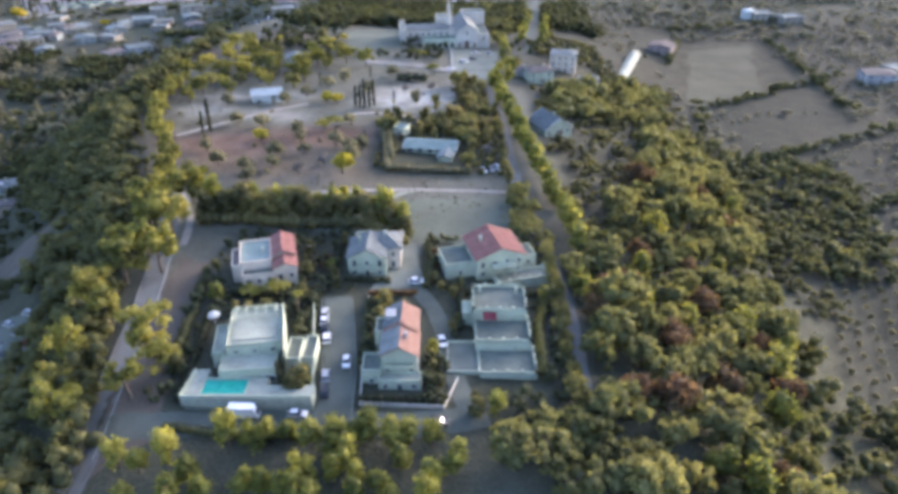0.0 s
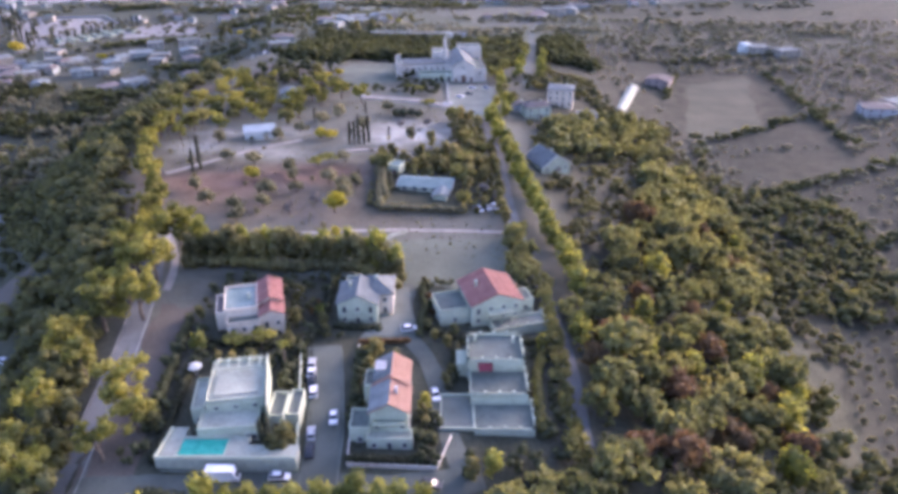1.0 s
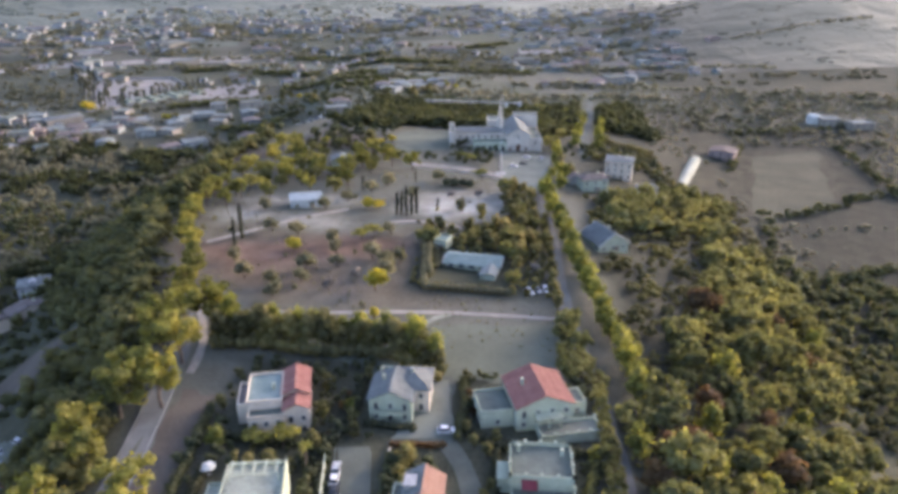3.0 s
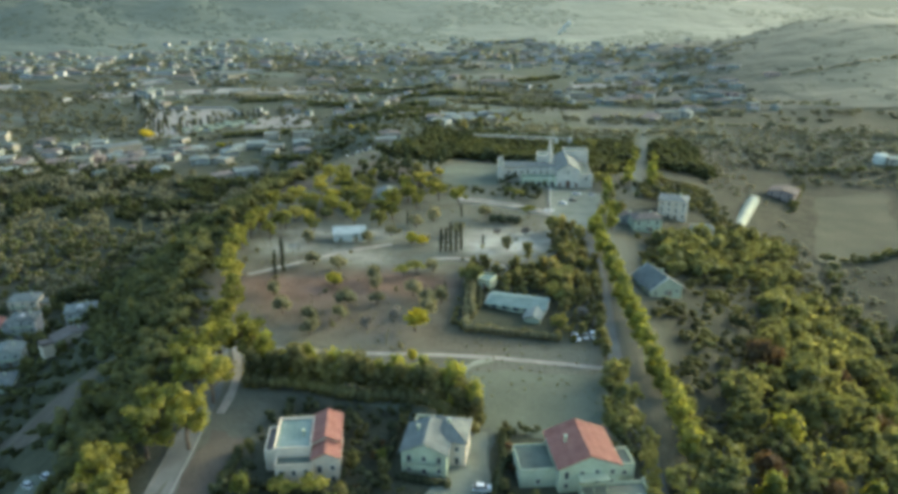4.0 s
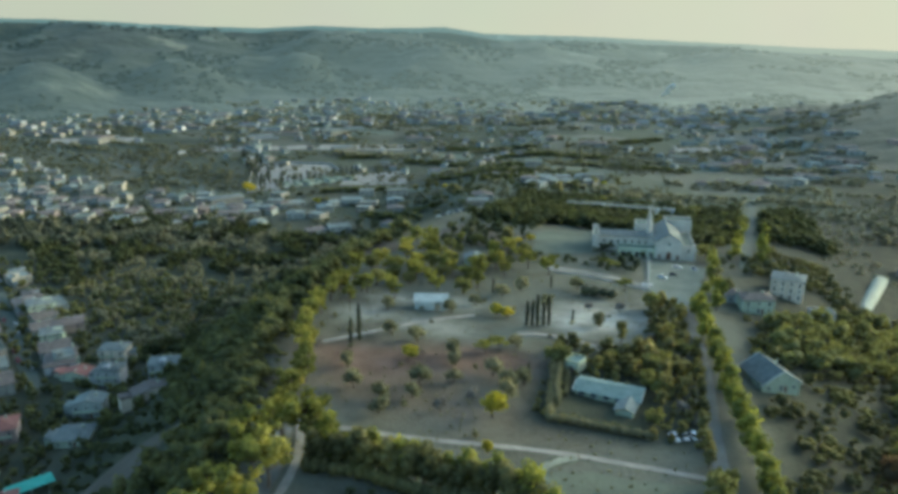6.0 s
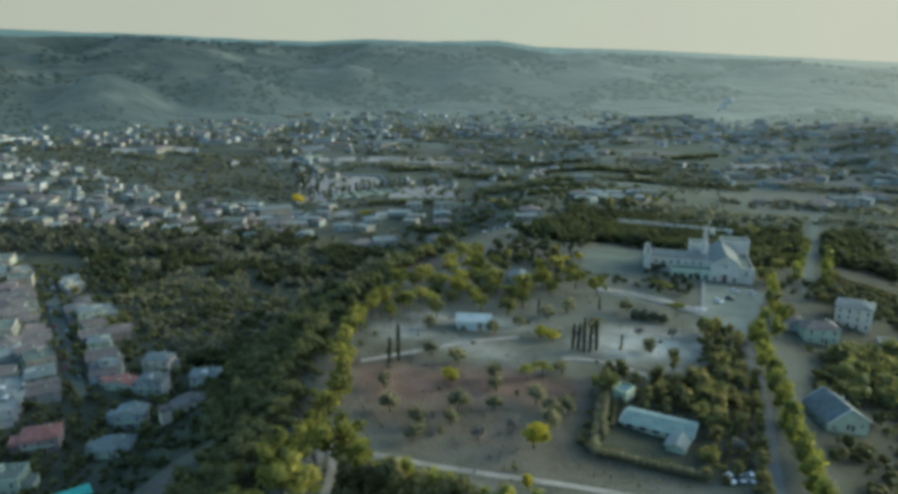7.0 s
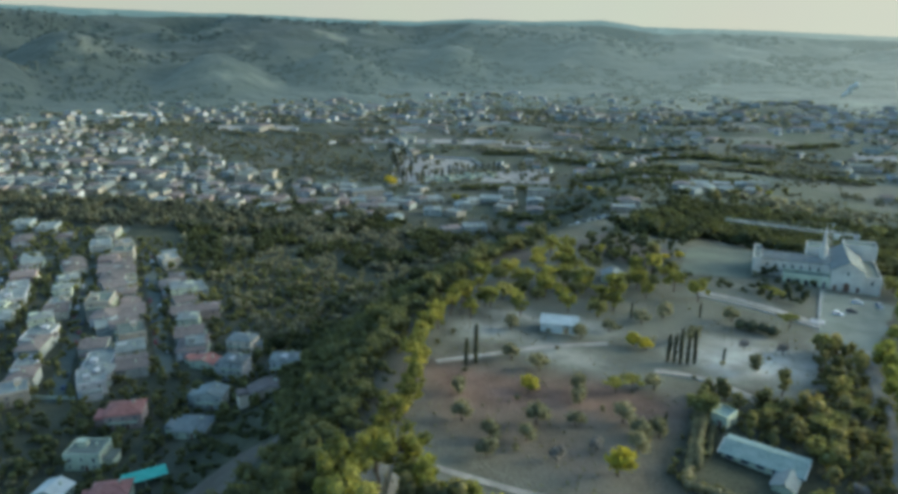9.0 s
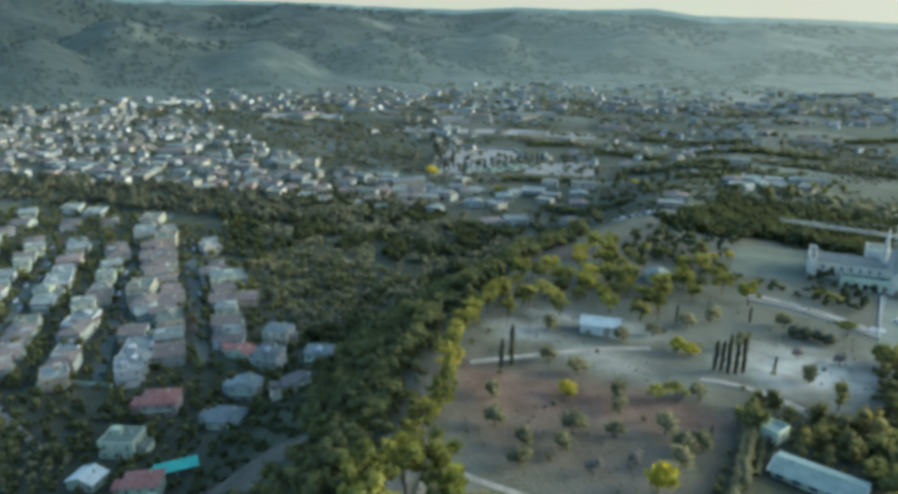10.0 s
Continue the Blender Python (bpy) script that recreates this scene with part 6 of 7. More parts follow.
for i, (x, y, w, d, turn, mat) in enumerate([(-300, 960, 120, 46, 5, "soil"), (-170, 975, 110, 40, 8, "gravel"), (-60, 1010, 120, 50, 10, "meadow"), (-210, 860, 90, 34, 4, "soil"), (-80, 850, 100, 38, 9, "soil"), (-420, 1010, 130, 50, 12, "gravel"), (-330, 1120, 150, 60, 6, "meadow"), (-150, 1130, 160, 50, 4, "soil"), (-560, 960, 140, 40, 25, "gravel"), (-700, 1000, 160, 50, 28, "meadow"), (-230, 745, 60, 26, 12, "soil"), (-150, 770, 70, 30, 15, "gravel"), (20, 930, 110, 40, 8, "soil"), (80, 1120, 120, 50, 5, "gravel"), (-860, 960, 130, 60, 28, "gravel"), (-1000, 1010, 150, 60, 28, "soil"), (-520, 1160, 180, 60, 16, "soil"), (-750, 1180, 180, 60, 22, "gravel")]):
    c_, s_ = math.cos(radians(turn)), math.sin(radians(turn))
    patch("field", [(x + c_ * u - s_ * v, y + s_ * u + c_ * v) for u, v in ((-w / 2, -d / 2), (w / 2, -d / 2), (w / 2, d / 2), (-w / 2, d / 2))], MAT[mat], "long narrow field on the valley floor", "field", 0.35, 8)
patch("parking_lot", [(-170, 482), (-128, 500), (-122, 545), (-168, 520)], MAT["paving"], "pale gravelled car park", "car park", 0.3)
for i in range(22):
    u, v = (i % 11) / 10, i // 11
    car(-164 + 38 * u, 492 + 10 * v + 22 * u, 200, int(g6.integers(4)), "in a gravelled car park", "cars in the far car park")
for i in range(18):
    u, v = (i % 6) / 5, i // 6
    car(-126 + 9 * v, 128 + 36 * u - 3 * v, 70, int(g6.integers(5)), "in the car park below the hill", "cars in the lower car park")
grove("shrubs", scatter(800, -330, 30, 375, 720, lambda x, y: y > 392 + 0.1 * x and noise.noise((x * 0.02, y * 0.02, 8)) > 0.0 and not (-75 < x < 45 and y < 660) and not (-180 < x < -115 and 475 < y < 550) and np.interp(y, *EDGE_L) - x < 120, 9, 26), "hedge", "scattered shrubs and trees on the falling ground behind the hill", "shrubs", 16, 0.7, 27, lo=0.5, hi=1.0)

# village on the slope beyond the church
VILLAGE = [(66, 943), (89, 971), (121, 1013), (118, 821), (148, 949), (140, 848), (181, 988), (204, 1002), (234, 1084), (237, 1046), (151, 1144), (184, 1152), (200, 947), (224, 998), (207, 1057), (115, 1105), (138, 1176), (236, 1183), (257, 1165), (292, 1088), (25, 1005), (128, 857), (152, 881), (272, 634), (291, 622), (282, 459), (300, 470), (155, 519), (160, 880), (190, 1020), (215, 960), (100, 990), (76, 955)]
for x, y in VILLAGE:
    town_house(int(g6.integers(8)), x, y, g6.uniform(-30, 30), "hillside village houses", 1.15, True)
tank = new("water_tank")
tank.matrix_basis = pose(262, 640, gz(262, 640))
part("body", Shape().tube([(0, 0, -1), (0, 0, 6), (0, 0, 7.5), (0, 0, 8.2)], [5.5, 5.5, 4.2, 1.2], 20), MAT["sheet"], tank)
tagged(tank, "white domed storage tank in the valley", "tank")
for i in range(9):
    for j in range(12):
        x, y = 111 + i * 5.6 + j * 2.3 + g6.uniform(-0.6, 0.6), 144 + j * 6.4 - i * 1.6 + g6.uniform(-0.6, 0.6)
        tree("olive", x, y, 0.55, "young orchard trees", label="young grey-green olive tree in an orchard row")

# white smoke drifting up from the valley
g = np.random.default_rng(5)
puffs = [(i * 4.0 + g.uniform(-3, 3), g.uniform(-5, 5), i * 4.4 + g.uniform(-2, 2), 5 + i * 1.0, 5 + i * 0.7, 5 + i * 1.0) for i in range(7)]
v_, t_, q_ = clump(puffs, 1, 2.0, 6)
plume = put("smoke_plume", leaf_mesh("smoke_plume", v_ + (-8, 1900, -36), t_, q_, MAT["sheet"]))
plume.data.polygons.foreach_set("use_smooth", [True] * len(plume.data.polygons))
tagged(plume, "small white smoke plume drifting over the valley floor", "smoke")

# clumps of wood that break the far slopes, sharing the ridges' painted haze
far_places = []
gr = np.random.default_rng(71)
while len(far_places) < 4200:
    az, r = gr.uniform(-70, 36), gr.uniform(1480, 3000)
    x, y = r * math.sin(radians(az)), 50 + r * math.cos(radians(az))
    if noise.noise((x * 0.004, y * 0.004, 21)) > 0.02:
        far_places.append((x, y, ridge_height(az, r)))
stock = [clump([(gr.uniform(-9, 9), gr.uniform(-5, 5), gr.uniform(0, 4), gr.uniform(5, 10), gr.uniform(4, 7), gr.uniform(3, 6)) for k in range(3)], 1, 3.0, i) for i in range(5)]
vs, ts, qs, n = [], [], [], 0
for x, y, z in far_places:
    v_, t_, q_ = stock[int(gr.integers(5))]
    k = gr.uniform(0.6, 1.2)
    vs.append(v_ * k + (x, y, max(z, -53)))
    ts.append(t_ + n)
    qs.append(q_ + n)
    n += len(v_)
tagged(put("backdrop", leaf_mesh("backdrop", np.concatenate(vs), np.concatenate(ts), np.concatenate(qs), MAT["ridge"])), "clumps of wood on the far slopes, haze painted as glow", "woodland", kind="stuff")

# scrub on the near hill, with the hill's haze emission
vs, ts, qs, n = [], [], [], 0
for i in range(420):
    x, y = gr.uniform(230, 700), gr.uniform(930, 1700)
    if lay(x, y) > -44 and noise.noise((x * 0.012, y * 0.006, 31)) > 0.0:
        v_, t_, q_ = stock[int(gr.integers(5))]
        vs.append(v_ * gr.uniform(0.35, 0.8) + (x, y, gz(x, y)))
        ts.append(t_ + n)
        qs.append(q_ + n)
        n += len(v_)
tagged(put("backdrop", leaf_mesh("backdrop", np.concatenate(vs), np.concatenate(ts), np.concatenate(qs), MAT["near_hill"])), "scrub on the brown hill, haze painted as glow", "scrub", kind="stuff")

# ---- church and the houses beside it ----
for x, y in [(36, 457), (49, 537), (29, 430), (50, 598), (45, 443), (36, 568), (30, 609), (31, 385), (36, 374), (61, 581), (22, 634), (61, 635)]:
    tree("garden" if (x + y) % 3 > 1 else "oak", x, y, g5.uniform(0.8, 1.1), "trees beside the church forecourt", label="broad bushy tree beside the church")
church = new("church")
CZ = gz(8, 425)
church.matrix_basis = pose(5, 418, CZ, 0, 0, 6)


def hall(parent, x0, x1, y0, y1, h, kind, wall, roof, rise=2.4, turn=False):
    top = Shape()
    hold = new("wing")
    hold.parent = parent
    hold.matrix_basis = pose((x0 + x1) / 2, (y0 + y1) / 2, 0)
    block(hold, x1 - x0, y1 - y0, h, MAT[wall], MAT[roof], kind, rise, low=-4, turn=turn)
    for o in list(hold.children):
        o.matrix_basis = hold.matrix_basis @ o.matrix_basis
        o.parent = parent
    bpy.data.objects.remove(hold)


hall(church, -1, 12, 0, 32, 9.5, "gable", "stone", "slate", 3.8)
hall(church, 12.02, 19, 2, 30, 6.5, "flat", "stone", "bitumen")
hall(church, 6, 20, 30.05, 40, 13.0, "flat", "stone", "bitumen")
hall(church, -30, -1.02, 8, 22, 9.0, "gable", "stone", "slate", 1.6, turn=True)
hall(church, -33, -30.02, 1, 24, 10.5, "flat", "stone", "bitumen")
hall(church, -20, -1.1, 0.5, 7.98, 4.8, "flat", "plaster", "bitumen")
hall(church, -10, -1.02, 22.02, 34, 12.0, "flat", "stone", "bitumen")
tower = Shape()
for z0, z1, r0, r1 in ((8, 15, 1.5, 1.4), (15, 15.8, 1.7, 1.7), (15.8, 19, 1.1, 1.0), (19, 26, 1.0, 0.08)):
    tower.tube([(-4, 14, z0), (-4, 14, z1)], [r0, r1], 8)
part("bell_tower", tower, MAT["stone"], church)
for x, z, w, h in ((5.5, 0, 2.4, 4.2), (10, 0, 1.3, 2.8), (1, 0, 1.3, 2.8)):
    s = Shape().box(x - w / 2, x + w / 2, -0.12, 0.05, 0, h * 0.7)
    s.tube([(x, -0.1, h * 0.7), (x, 0.04, h * 0.7)], [w / 2, w / 2], 16)
    part("door", s, MAT["brownwood"], church)
for x, z in ((5.5, 7.2), (15.5, 3.5)):
    put("window", WINDOW["tall"], church, pose(x, -0.05 if x < 12 else 1.97, z))
for i in range(7):
    put("window", WINDOW["tall"], church, pose(-27 + i * 3.6, 7.95, 5.4))
# arcade arches as dark shapes on the wall, their inner shade given as colour
for i in range(5):
    s = Shape().box(-18.5 + i * 3.6, -16.7 + i * 3.6, 0.42, 0.55, 0.1, 2.3).tube([(-17.6 + i * 3.6, 0.43, 2.3), (-17.6 + i * 3.6, 0.54, 2.3)], [0.9, 0.9], 14)
    part("archway", s, MAT["dark"], church)
for i in range(4):
    put("window", WINDOW["tall"], church, pose(-33.04, 4 + i * 5, 5.5, 0, 0, -90))
tagged(church, "pale stone hilltop church with a long wing and gabled front", "church")

# tower crane beside the church
crane = new("tower_crane")
crane.matrix_basis = pose(1.2, 370, gz(1.2, 370))


def lattice(a, b, wide, rings):
    """Four chords with cross bracing between two points."""
    s, a, b = Shape(), Vector(a), Vector(b)
    way = (b - a).normalized()
    u = way.orthogonal().normalized() if abs(way.z) < 0.9 else Vector((1, 0, 0))
    v = way.cross(u)
    corner = [(u * i + v * j) * wide / 2 for i, j in ((-1, -1), (1, -1), (1, 1), (-1, 1))]
    for c in corner:
        s.tube([a + c, b + c], [0.06, 0.06], 4)
    for i in range(rings):
        p, q = a.lerp(b, i / rings), a.lerp(b, (i + 1) / rings)
        for k in range(4):
            c, d = corner[k], corner[(k + 1) % 4]
            s.tube([p + c, q + d] if i % 2 else [p + d, q + c], [0.03, 0.03], 4)
            s.tube([q + c, q + d], [0.03, 0.03], 4)
    return s


part("mast", lattice((0, 0, -1), (0, 0, 36), 1.2, 18), MAT["metal"], crane)
part("jib", lattice((-38, 0, 36.8), (9, 0, 36.2), 0.9, 33), MAT["metal"], crane)
part("tower_head", lattice((0, 0, 36), (0, 0, 40), 0.6, 4), MAT["metal"], crane)
part("counterweight", Shape().box(7.2, 9, -0.8, 0.8, 34.6, 36).box(7.0, 9.2, -0.9, 0.9, 35.9, 36.2), MAT["grey"], crane)
part("cab", Shape().box(0.9, 2.5, -1.6, -0.2, 34.2, 36.1).box(0.8, 2.6, -1.7, -0.1, 36.1, 36.2), MAT["sheet"], crane)
part("tie_bar", Shape().tube([(0, 0, 39.8), (-30, 0, 37.2)], [0.04, 0.04], 4).tube([(0, 0, 39.8), (8.5, 0, 36.8)], [0.04, 0.04], 4), MAT["metal"], crane)
part("base", Shape().box(-2.5, 2.5, -2.5, 2.5, -1, 0.5), MAT["grey"], crane)
tagged(crane, "pale tower crane with a long level jib", "crane")

wall_run("retaining_wall", [(-44, 371), (-27, 371), (-10, 367), (2, 362)], 0.6, 0.4, "stone", "long low pale wall below the church drive")
wall_run("retaining_wall", [(2, 362), (1, 412)], 0.6, 0.4, "stone", "pale wall along the church forecourt")

house(64, 395, -12, 14, 13, 3, "hip", "cream", "slate", "cream three-storey house with a shallow grey roof", 1.3, across=(4, 3))
house(46, 360, 14, 13, 9, 2, "hip", "plaster", "brown", "white house with a faded red-brown hipped roof", 1.8)
house(38, 366, 10, 8, 6, 1, "gable", "grey", "brown", "low outbuilding with a brown roof", 1.3)
house(76, 378, 5, 10, 7, 1, "flat", "grey", "bitumen", "low grey flat-roofed outbuilding", flue=False)
chalet = house(43, 287, 24, 13, 14, 1, "gable", "plaster", "slate", "white house with a steep dark roof and pale gable edges", 4.2, flue=True)
for sx in (-1, 1):
    for y in (-7.55, 7.55):
        part("bargeboard", Shape().tube([(sx * 7.1, y, 2.95), (0, y, 7.65)], [0.22, 0.22], 4), MAT["sheet"], chalet, "white gable board")

tunnel = new("polytunnel")
tunnel.matrix_basis = pose(115, 451, gz(115, 451) - 0.2, 0, 0, -21)
s = Shape()
arc = [(-3.6 * math.cos(a), 3.2 * math.sin(a)) for a in np.linspace(0, math.pi, 12)]
s.solid([(x, -30, z) for x, z in arc], [(x, 30, z) for x, z in arc])
part("cover", s, MAT["whiteroof"], tunnel, "taut white sheet cover")
for i in range(12):
    y = -30 + 5.45 * i
    part("hoop", Shape().tube([(x * 1.012, y, z * 1.012) for x, z in arc], [0.07] * 12, 5), MAT["metal"], tunnel)
tagged(tunnel, "long white plastic growing tunnel", "polytunnel")

# marquee, white cottage and the garden house on the hilltop
tent = new("marquee")
tent.matrix_basis = pose(-80, 302, gz(-80, 302), 0, 0, 14) @ Matrix.Diagonal((1, 1, 1.3, 1))
r = gable_roof(6, 13, 2.9, 1.5, 0.3, 0.06)
r.v = [(-y, x, z) for x, y, z in r.v]
part("roof", r, MAT["sheet"], tent, "white fabric roof")
for i in range(4):
    for y in (-2.9, 2.9):
        part("post", Shape().tube([(-6.3 + i * 4.2, y, -0.8), (-6.3 + i * 4.2, y, 2.9)], [0.07, 0.07], 6), MAT["metal"], tent)
part("back_wall", Shape().box(-6.3, 6.3, 2.85, 2.9, 0, 2.85).box(-6.35, -6.3, -2.9, 2.85, 0, 2.85), MAT["bluesheet"], tent)
part("front_wall", Shape().box(-6.3, 1.5, -2.95, -2.9, 0, 2.6).box(3.5, 6.3, -2.95, -2.9, 0, 2.6), MAT["sheet"], tent)
tagged(tent, "white pitched marquee standing on dry grass", "marquee")
house(-80, 368, 20, 9, 7, 1, "gable", "plaster", "slate", "small white cottage among pines", 1.6)

garden_house = new("garden_house")
garden_house.matrix_basis = pose(-6.8, 253, gz(-6.8, 253) - 0.4, 0, 0, -8)
part("wall", Shape().box(-9.4, 9.4, -4.2, 4.2, -2, 2.7), MAT["plaster"], garden_house)
part("roof", Shape().solid([(-10.2, -5.2, 2.55), (10.2, -5.2, 2.55), (10.2, 0.6, 3.9), (-10.2, 0.6, 3.9)], [(-10.2, -5.2, 2.7), (10.2, -5.2, 2.7), (10.2, 0.6, 4.05), (-10.2, 0.6, 4.05)])
     .solid([(-10.2, 0.6, 3.9), (10.2, 0.6, 3.9), (10.2, 5.0, 2.75), (-10.2, 5.0, 2.75)], [(-10.2, 0.6, 4.05), (10.2, 0.6, 4.05), (10.2, 5.0, 2.9), (-10.2, 5.0, 2.9)]), MAT["bluesheet"], garden_house, "pale blue sheet roof")
for i in range(21):
    x = -10.15 + i * 1.01
    part("roof_rib", Shape().solid([(x, -5.2, 2.69), (x + 0.1, -5.2, 2.69), (x + 0.1, 0.6, 4.04), (x, 0.6, 4.04)], [(x, -5.2, 2.77), (x + 0.1, -5.2, 2.77), (x + 0.1, 0.6, 4.12), (x, 0.6, 4.12)]), MAT["bluesheet"], garden_house)
for x0, x1 in ((-10.4, -10.2), (10.2, 10.4)):
    part("bargeboard", Shape().solid([(x0, -5.2, 2.4), (x1, -5.2, 2.4), (x1, 0.6, 3.75), (x0, 0.6, 3.75)], [(x0, -5.2, 2.75), (x1, -5.2, 2.75), (x1, 0.6, 4.1), (x0, 0.6, 4.1)]), MAT["sheet"], garden_house)
windows_on(garden_house, 18.8, 8.4, 0, 1, 3, (5, 1), ("wide",), "fr")
part("side_wing", Shape().box(4.2, 9.2, -10.6, -4.22, -2, 2.2), MAT["plaster"], garden_house)
part("side_roof", Shape().solid([(3.6, -11.4, 2.1), (6.9, -11.4, 3.3), (6.9, -3.4, 3.3), (3.6, -3.4, 2.1)], [(3.6, -11.4, 2.22), (6.9, -11.4, 3.42), (6.9, -3.4, 3.42), (3.6, -3.4, 2.22)])
     .solid([(6.9, -11.4, 3.3), (9.8, -11.4, 2.1), (9.8, -3.4, 2.1), (6.9, -3.4, 3.3)], [(6.9, -11.4, 3.42), (9.8, -11.4, 2.22), (9.8, -3.4, 2.22), (6.9, -3.4, 3.42)]), MAT["paleroof"], garden_house, "pale sheet roof")
tagged(garden_house, "long low house with a pale blue sheet roof", "house")
house(-19, 268, -20, 5, 6, 1, "flat", "plaster", "bluesheet", "small shed with a pale blue roof", flue=False, across=(1, 1), category="shed")
wall_run("terrace_wall", [(-43, 288), (-33, 291.5), (-22, 290.5), (-13, 286)], 0.4, 0.3, "stone", "low pale wall round a garden terrace")

# ---- the six villas ----
def villa(x, y, label):
    top = new("villa")
    top.matrix_basis = pose(x, y, 0)
    return tagged(top, label, "villa", "villas")


def wing(parent, x0, x1, y0, y1, z0, z1, kind, wall, roof, rise=1.6, turn=False, across=None, storeys=1, sides="flr", kinds=("small", "tall"), spin=0.0):
    """One block of a villa, in its own axes."""
    hold = new("wing")
    w, d = x1 - x0, y1 - y0
    at = pose((x0 + x1) / 2, (y0 + y1) / 2, z0, 0, 0, spin)
    block(hold, w, d, z1 - z0, MAT[wall], MAT[roof], kind, rise, low=-3.0, turn=turn, tiled=True)
    if across:
        windows_on(hold, w, d, 0.1, storeys, 2.9, across, kinds, sides, rich=True)
    for o in list(hold.children):
        o.matrix_basis = at @ o.matrix_basis
        o.parent = parent
    bpy.data.objects.remove(hold)


def balustrade(parent, line, z, high=0.9, mat="plaster", caps=True):
    """A low parapet with stout posts along a line."""
    for (x0, y0), (x1, y1) in zip(line, line[1:]):
        a, b = Vector((x0, y0, z)), Vector((x1, y1, z))
        side = (b - a).normalized().cross(Vector((0, 0, 1))) * 0.1
        part("parapet", Shape().solid([a - side, b - side, b + side, a + side], [v + Vector((0, 0, high)) for v in (a - side, b - side, b + side, a + side)]), MAT[mat], parent)
        if caps:
            n = max(1, int((b - a).length / 2.6))
            for i in range(n + 1):
                p = a.lerp(b, i / n)
                part("post", Shape().box(p.x - 0.3, p.x + 0.3, p.y - 0.3, p.y + 0.3, z, z + high + 0.45), MAT[mat], parent)


# villa with the pool: stacked white blocks, a tall fin wall, a terrace over the road
v = villa(0, 0, "large white modern villa with terraces and a swimming pool")
G = -2.4
wing(v, -49.2, -37.6, 121.4, 134.8, G, 3.8, "flat", "plaster", "whiteroof", across=(3, 3), storeys=2, spin=9)
wing(v, -52.3, -49.6, 121, 131, G, 1.6, "flat", "plaster", "whiteroof", across=(1, 2), storeys=1, spin=9)
wing(v, -48.8, -37.0, 115.6, 121.3, G, 1.5, "flat", "plaster", "whiteroof", across=(4, 1), kinds=("tall", "wide"), spin=6)
wing(v, -35.6, -32.4, 119.5, 127, G, 1.2, "flat", "plaster", "paving", across=(1, 2))
wing(v, -32.3, -29.6, 121, 129, G, 0.2, "flat", "plaster", "paving")
fin = [(-38.9, 135.6), (-35.3, 118.6), (-34.95, 118.7), (-38.55, 135.7)]
part("fin_wall", Shape().solid([(x, y, G) for x, y in fin], [(x, y, 5.2) for x, y in fin]), MAT["plaster"], v, "tall white fin wall")
roof_turn = pose(-43.4, 128.1, 0, 0, 0, 9) @ pose(43.0, -126.3, 0)
for i in range(5):
    part("pergola_beam", Shape().box(-47.5 + i * 2.2, -47.25 + i * 2.2, 128.6, 132.2, 5.6, 5.85), MAT["plaster"], v).matrix_basis = roof_turn
part("pergola_frame", Shape().box(-47.9, -38.1, 128.4, 128.6, 5.4, 5.6).box(-47.9, -38.1, 132.0, 132.2, 5.4, 5.6)
     .box(-47.9, -47.7, 128.4, 128.6, 3.9, 5.4).box(-38.3, -38.1, 128.4, 128.6, 3.9, 5.4).box(-47.9, -47.7, 132.0, 132.2, 3.9, 5.4).box(-38.3, -38.1, 132.0, 132.2, 3.9, 5.4), MAT["plaster"], v).matrix_basis = roof_turn
part("roof_step", Shape().box(-47.4, -38.6, 121.6, 126.6, 3.9, 4.25), MAT["whiteroof"], v, "raised pale roof slab").matrix_basis = roof_turn
deck = Shape()
for x0, x1, y0, y1 in ((-55, -51.2, 108.9, 118), (-42.2, -28, 108.9, 113), (-42.2, -38, 113, 115.5), (-51.2, -42.2, 108.9, 110.2), (-51.2, -42.2, 114.8, 115.5)):
    deck.box(x0, x1, y0, y1, -4.5, 0.1)
part("terrace", deck, MAT["whiteroof"], v, "pale paved pool terrace")
part("pool_basin", Shape().box(-51.2, -42.2, 110.2, 114.8, -4.5, -0.5), MAT["greensheet"], v)
part("water", Shape().poly([(-51.2, 110.2, -0.12), (-42.2, 110.2, -0.12), (-42.2, 114.8, -0.12), (-51.2, 114.8, -0.12)]), MAT["water"], v, "turquoise pool water")
for x0, x1, y0, y1 in ((-51.5, -41.9, 109.9, 110.2), (-51.5, -41.9, 114.8, 115.1), (-51.5, -51.2, 110.2, 114.8), (-42.2, -41.9, 110.2, 114.8)):
    part("pool_coping", Shape().box(x0, x1, y0, y1, 0.1, 0.18), MAT["plaster"], v)
balustrade(v, [(-55, 109), (-28, 109)], 0.1, 0.8, caps=False)
balustrade(v, [(-55, 109.2), (-54.2, 117.5)], 0.1, 0.8, caps=False)
wall_run("garden_wall", [(-28, 109), (-29.5, 118), (-31.2, 130), (-34.2, 149)], 2.1, 0.3, "plaster", "white garden wall along the street")
hedge([(-57.5, 140), (-57, 128), (-55.8, 116), (-56.2, 109)], 2.4, 2.2, "dark clipped hedge beside the pool villa", "cypress", 31)
for x, y, k in [(-33.2, 112.8, 0.7), (-31.5, 115.5, 0.75), (-31, 112.5, 0.6)]:
    tree("garden", x, y, k, "trees in the pool garden", z=-2.6)
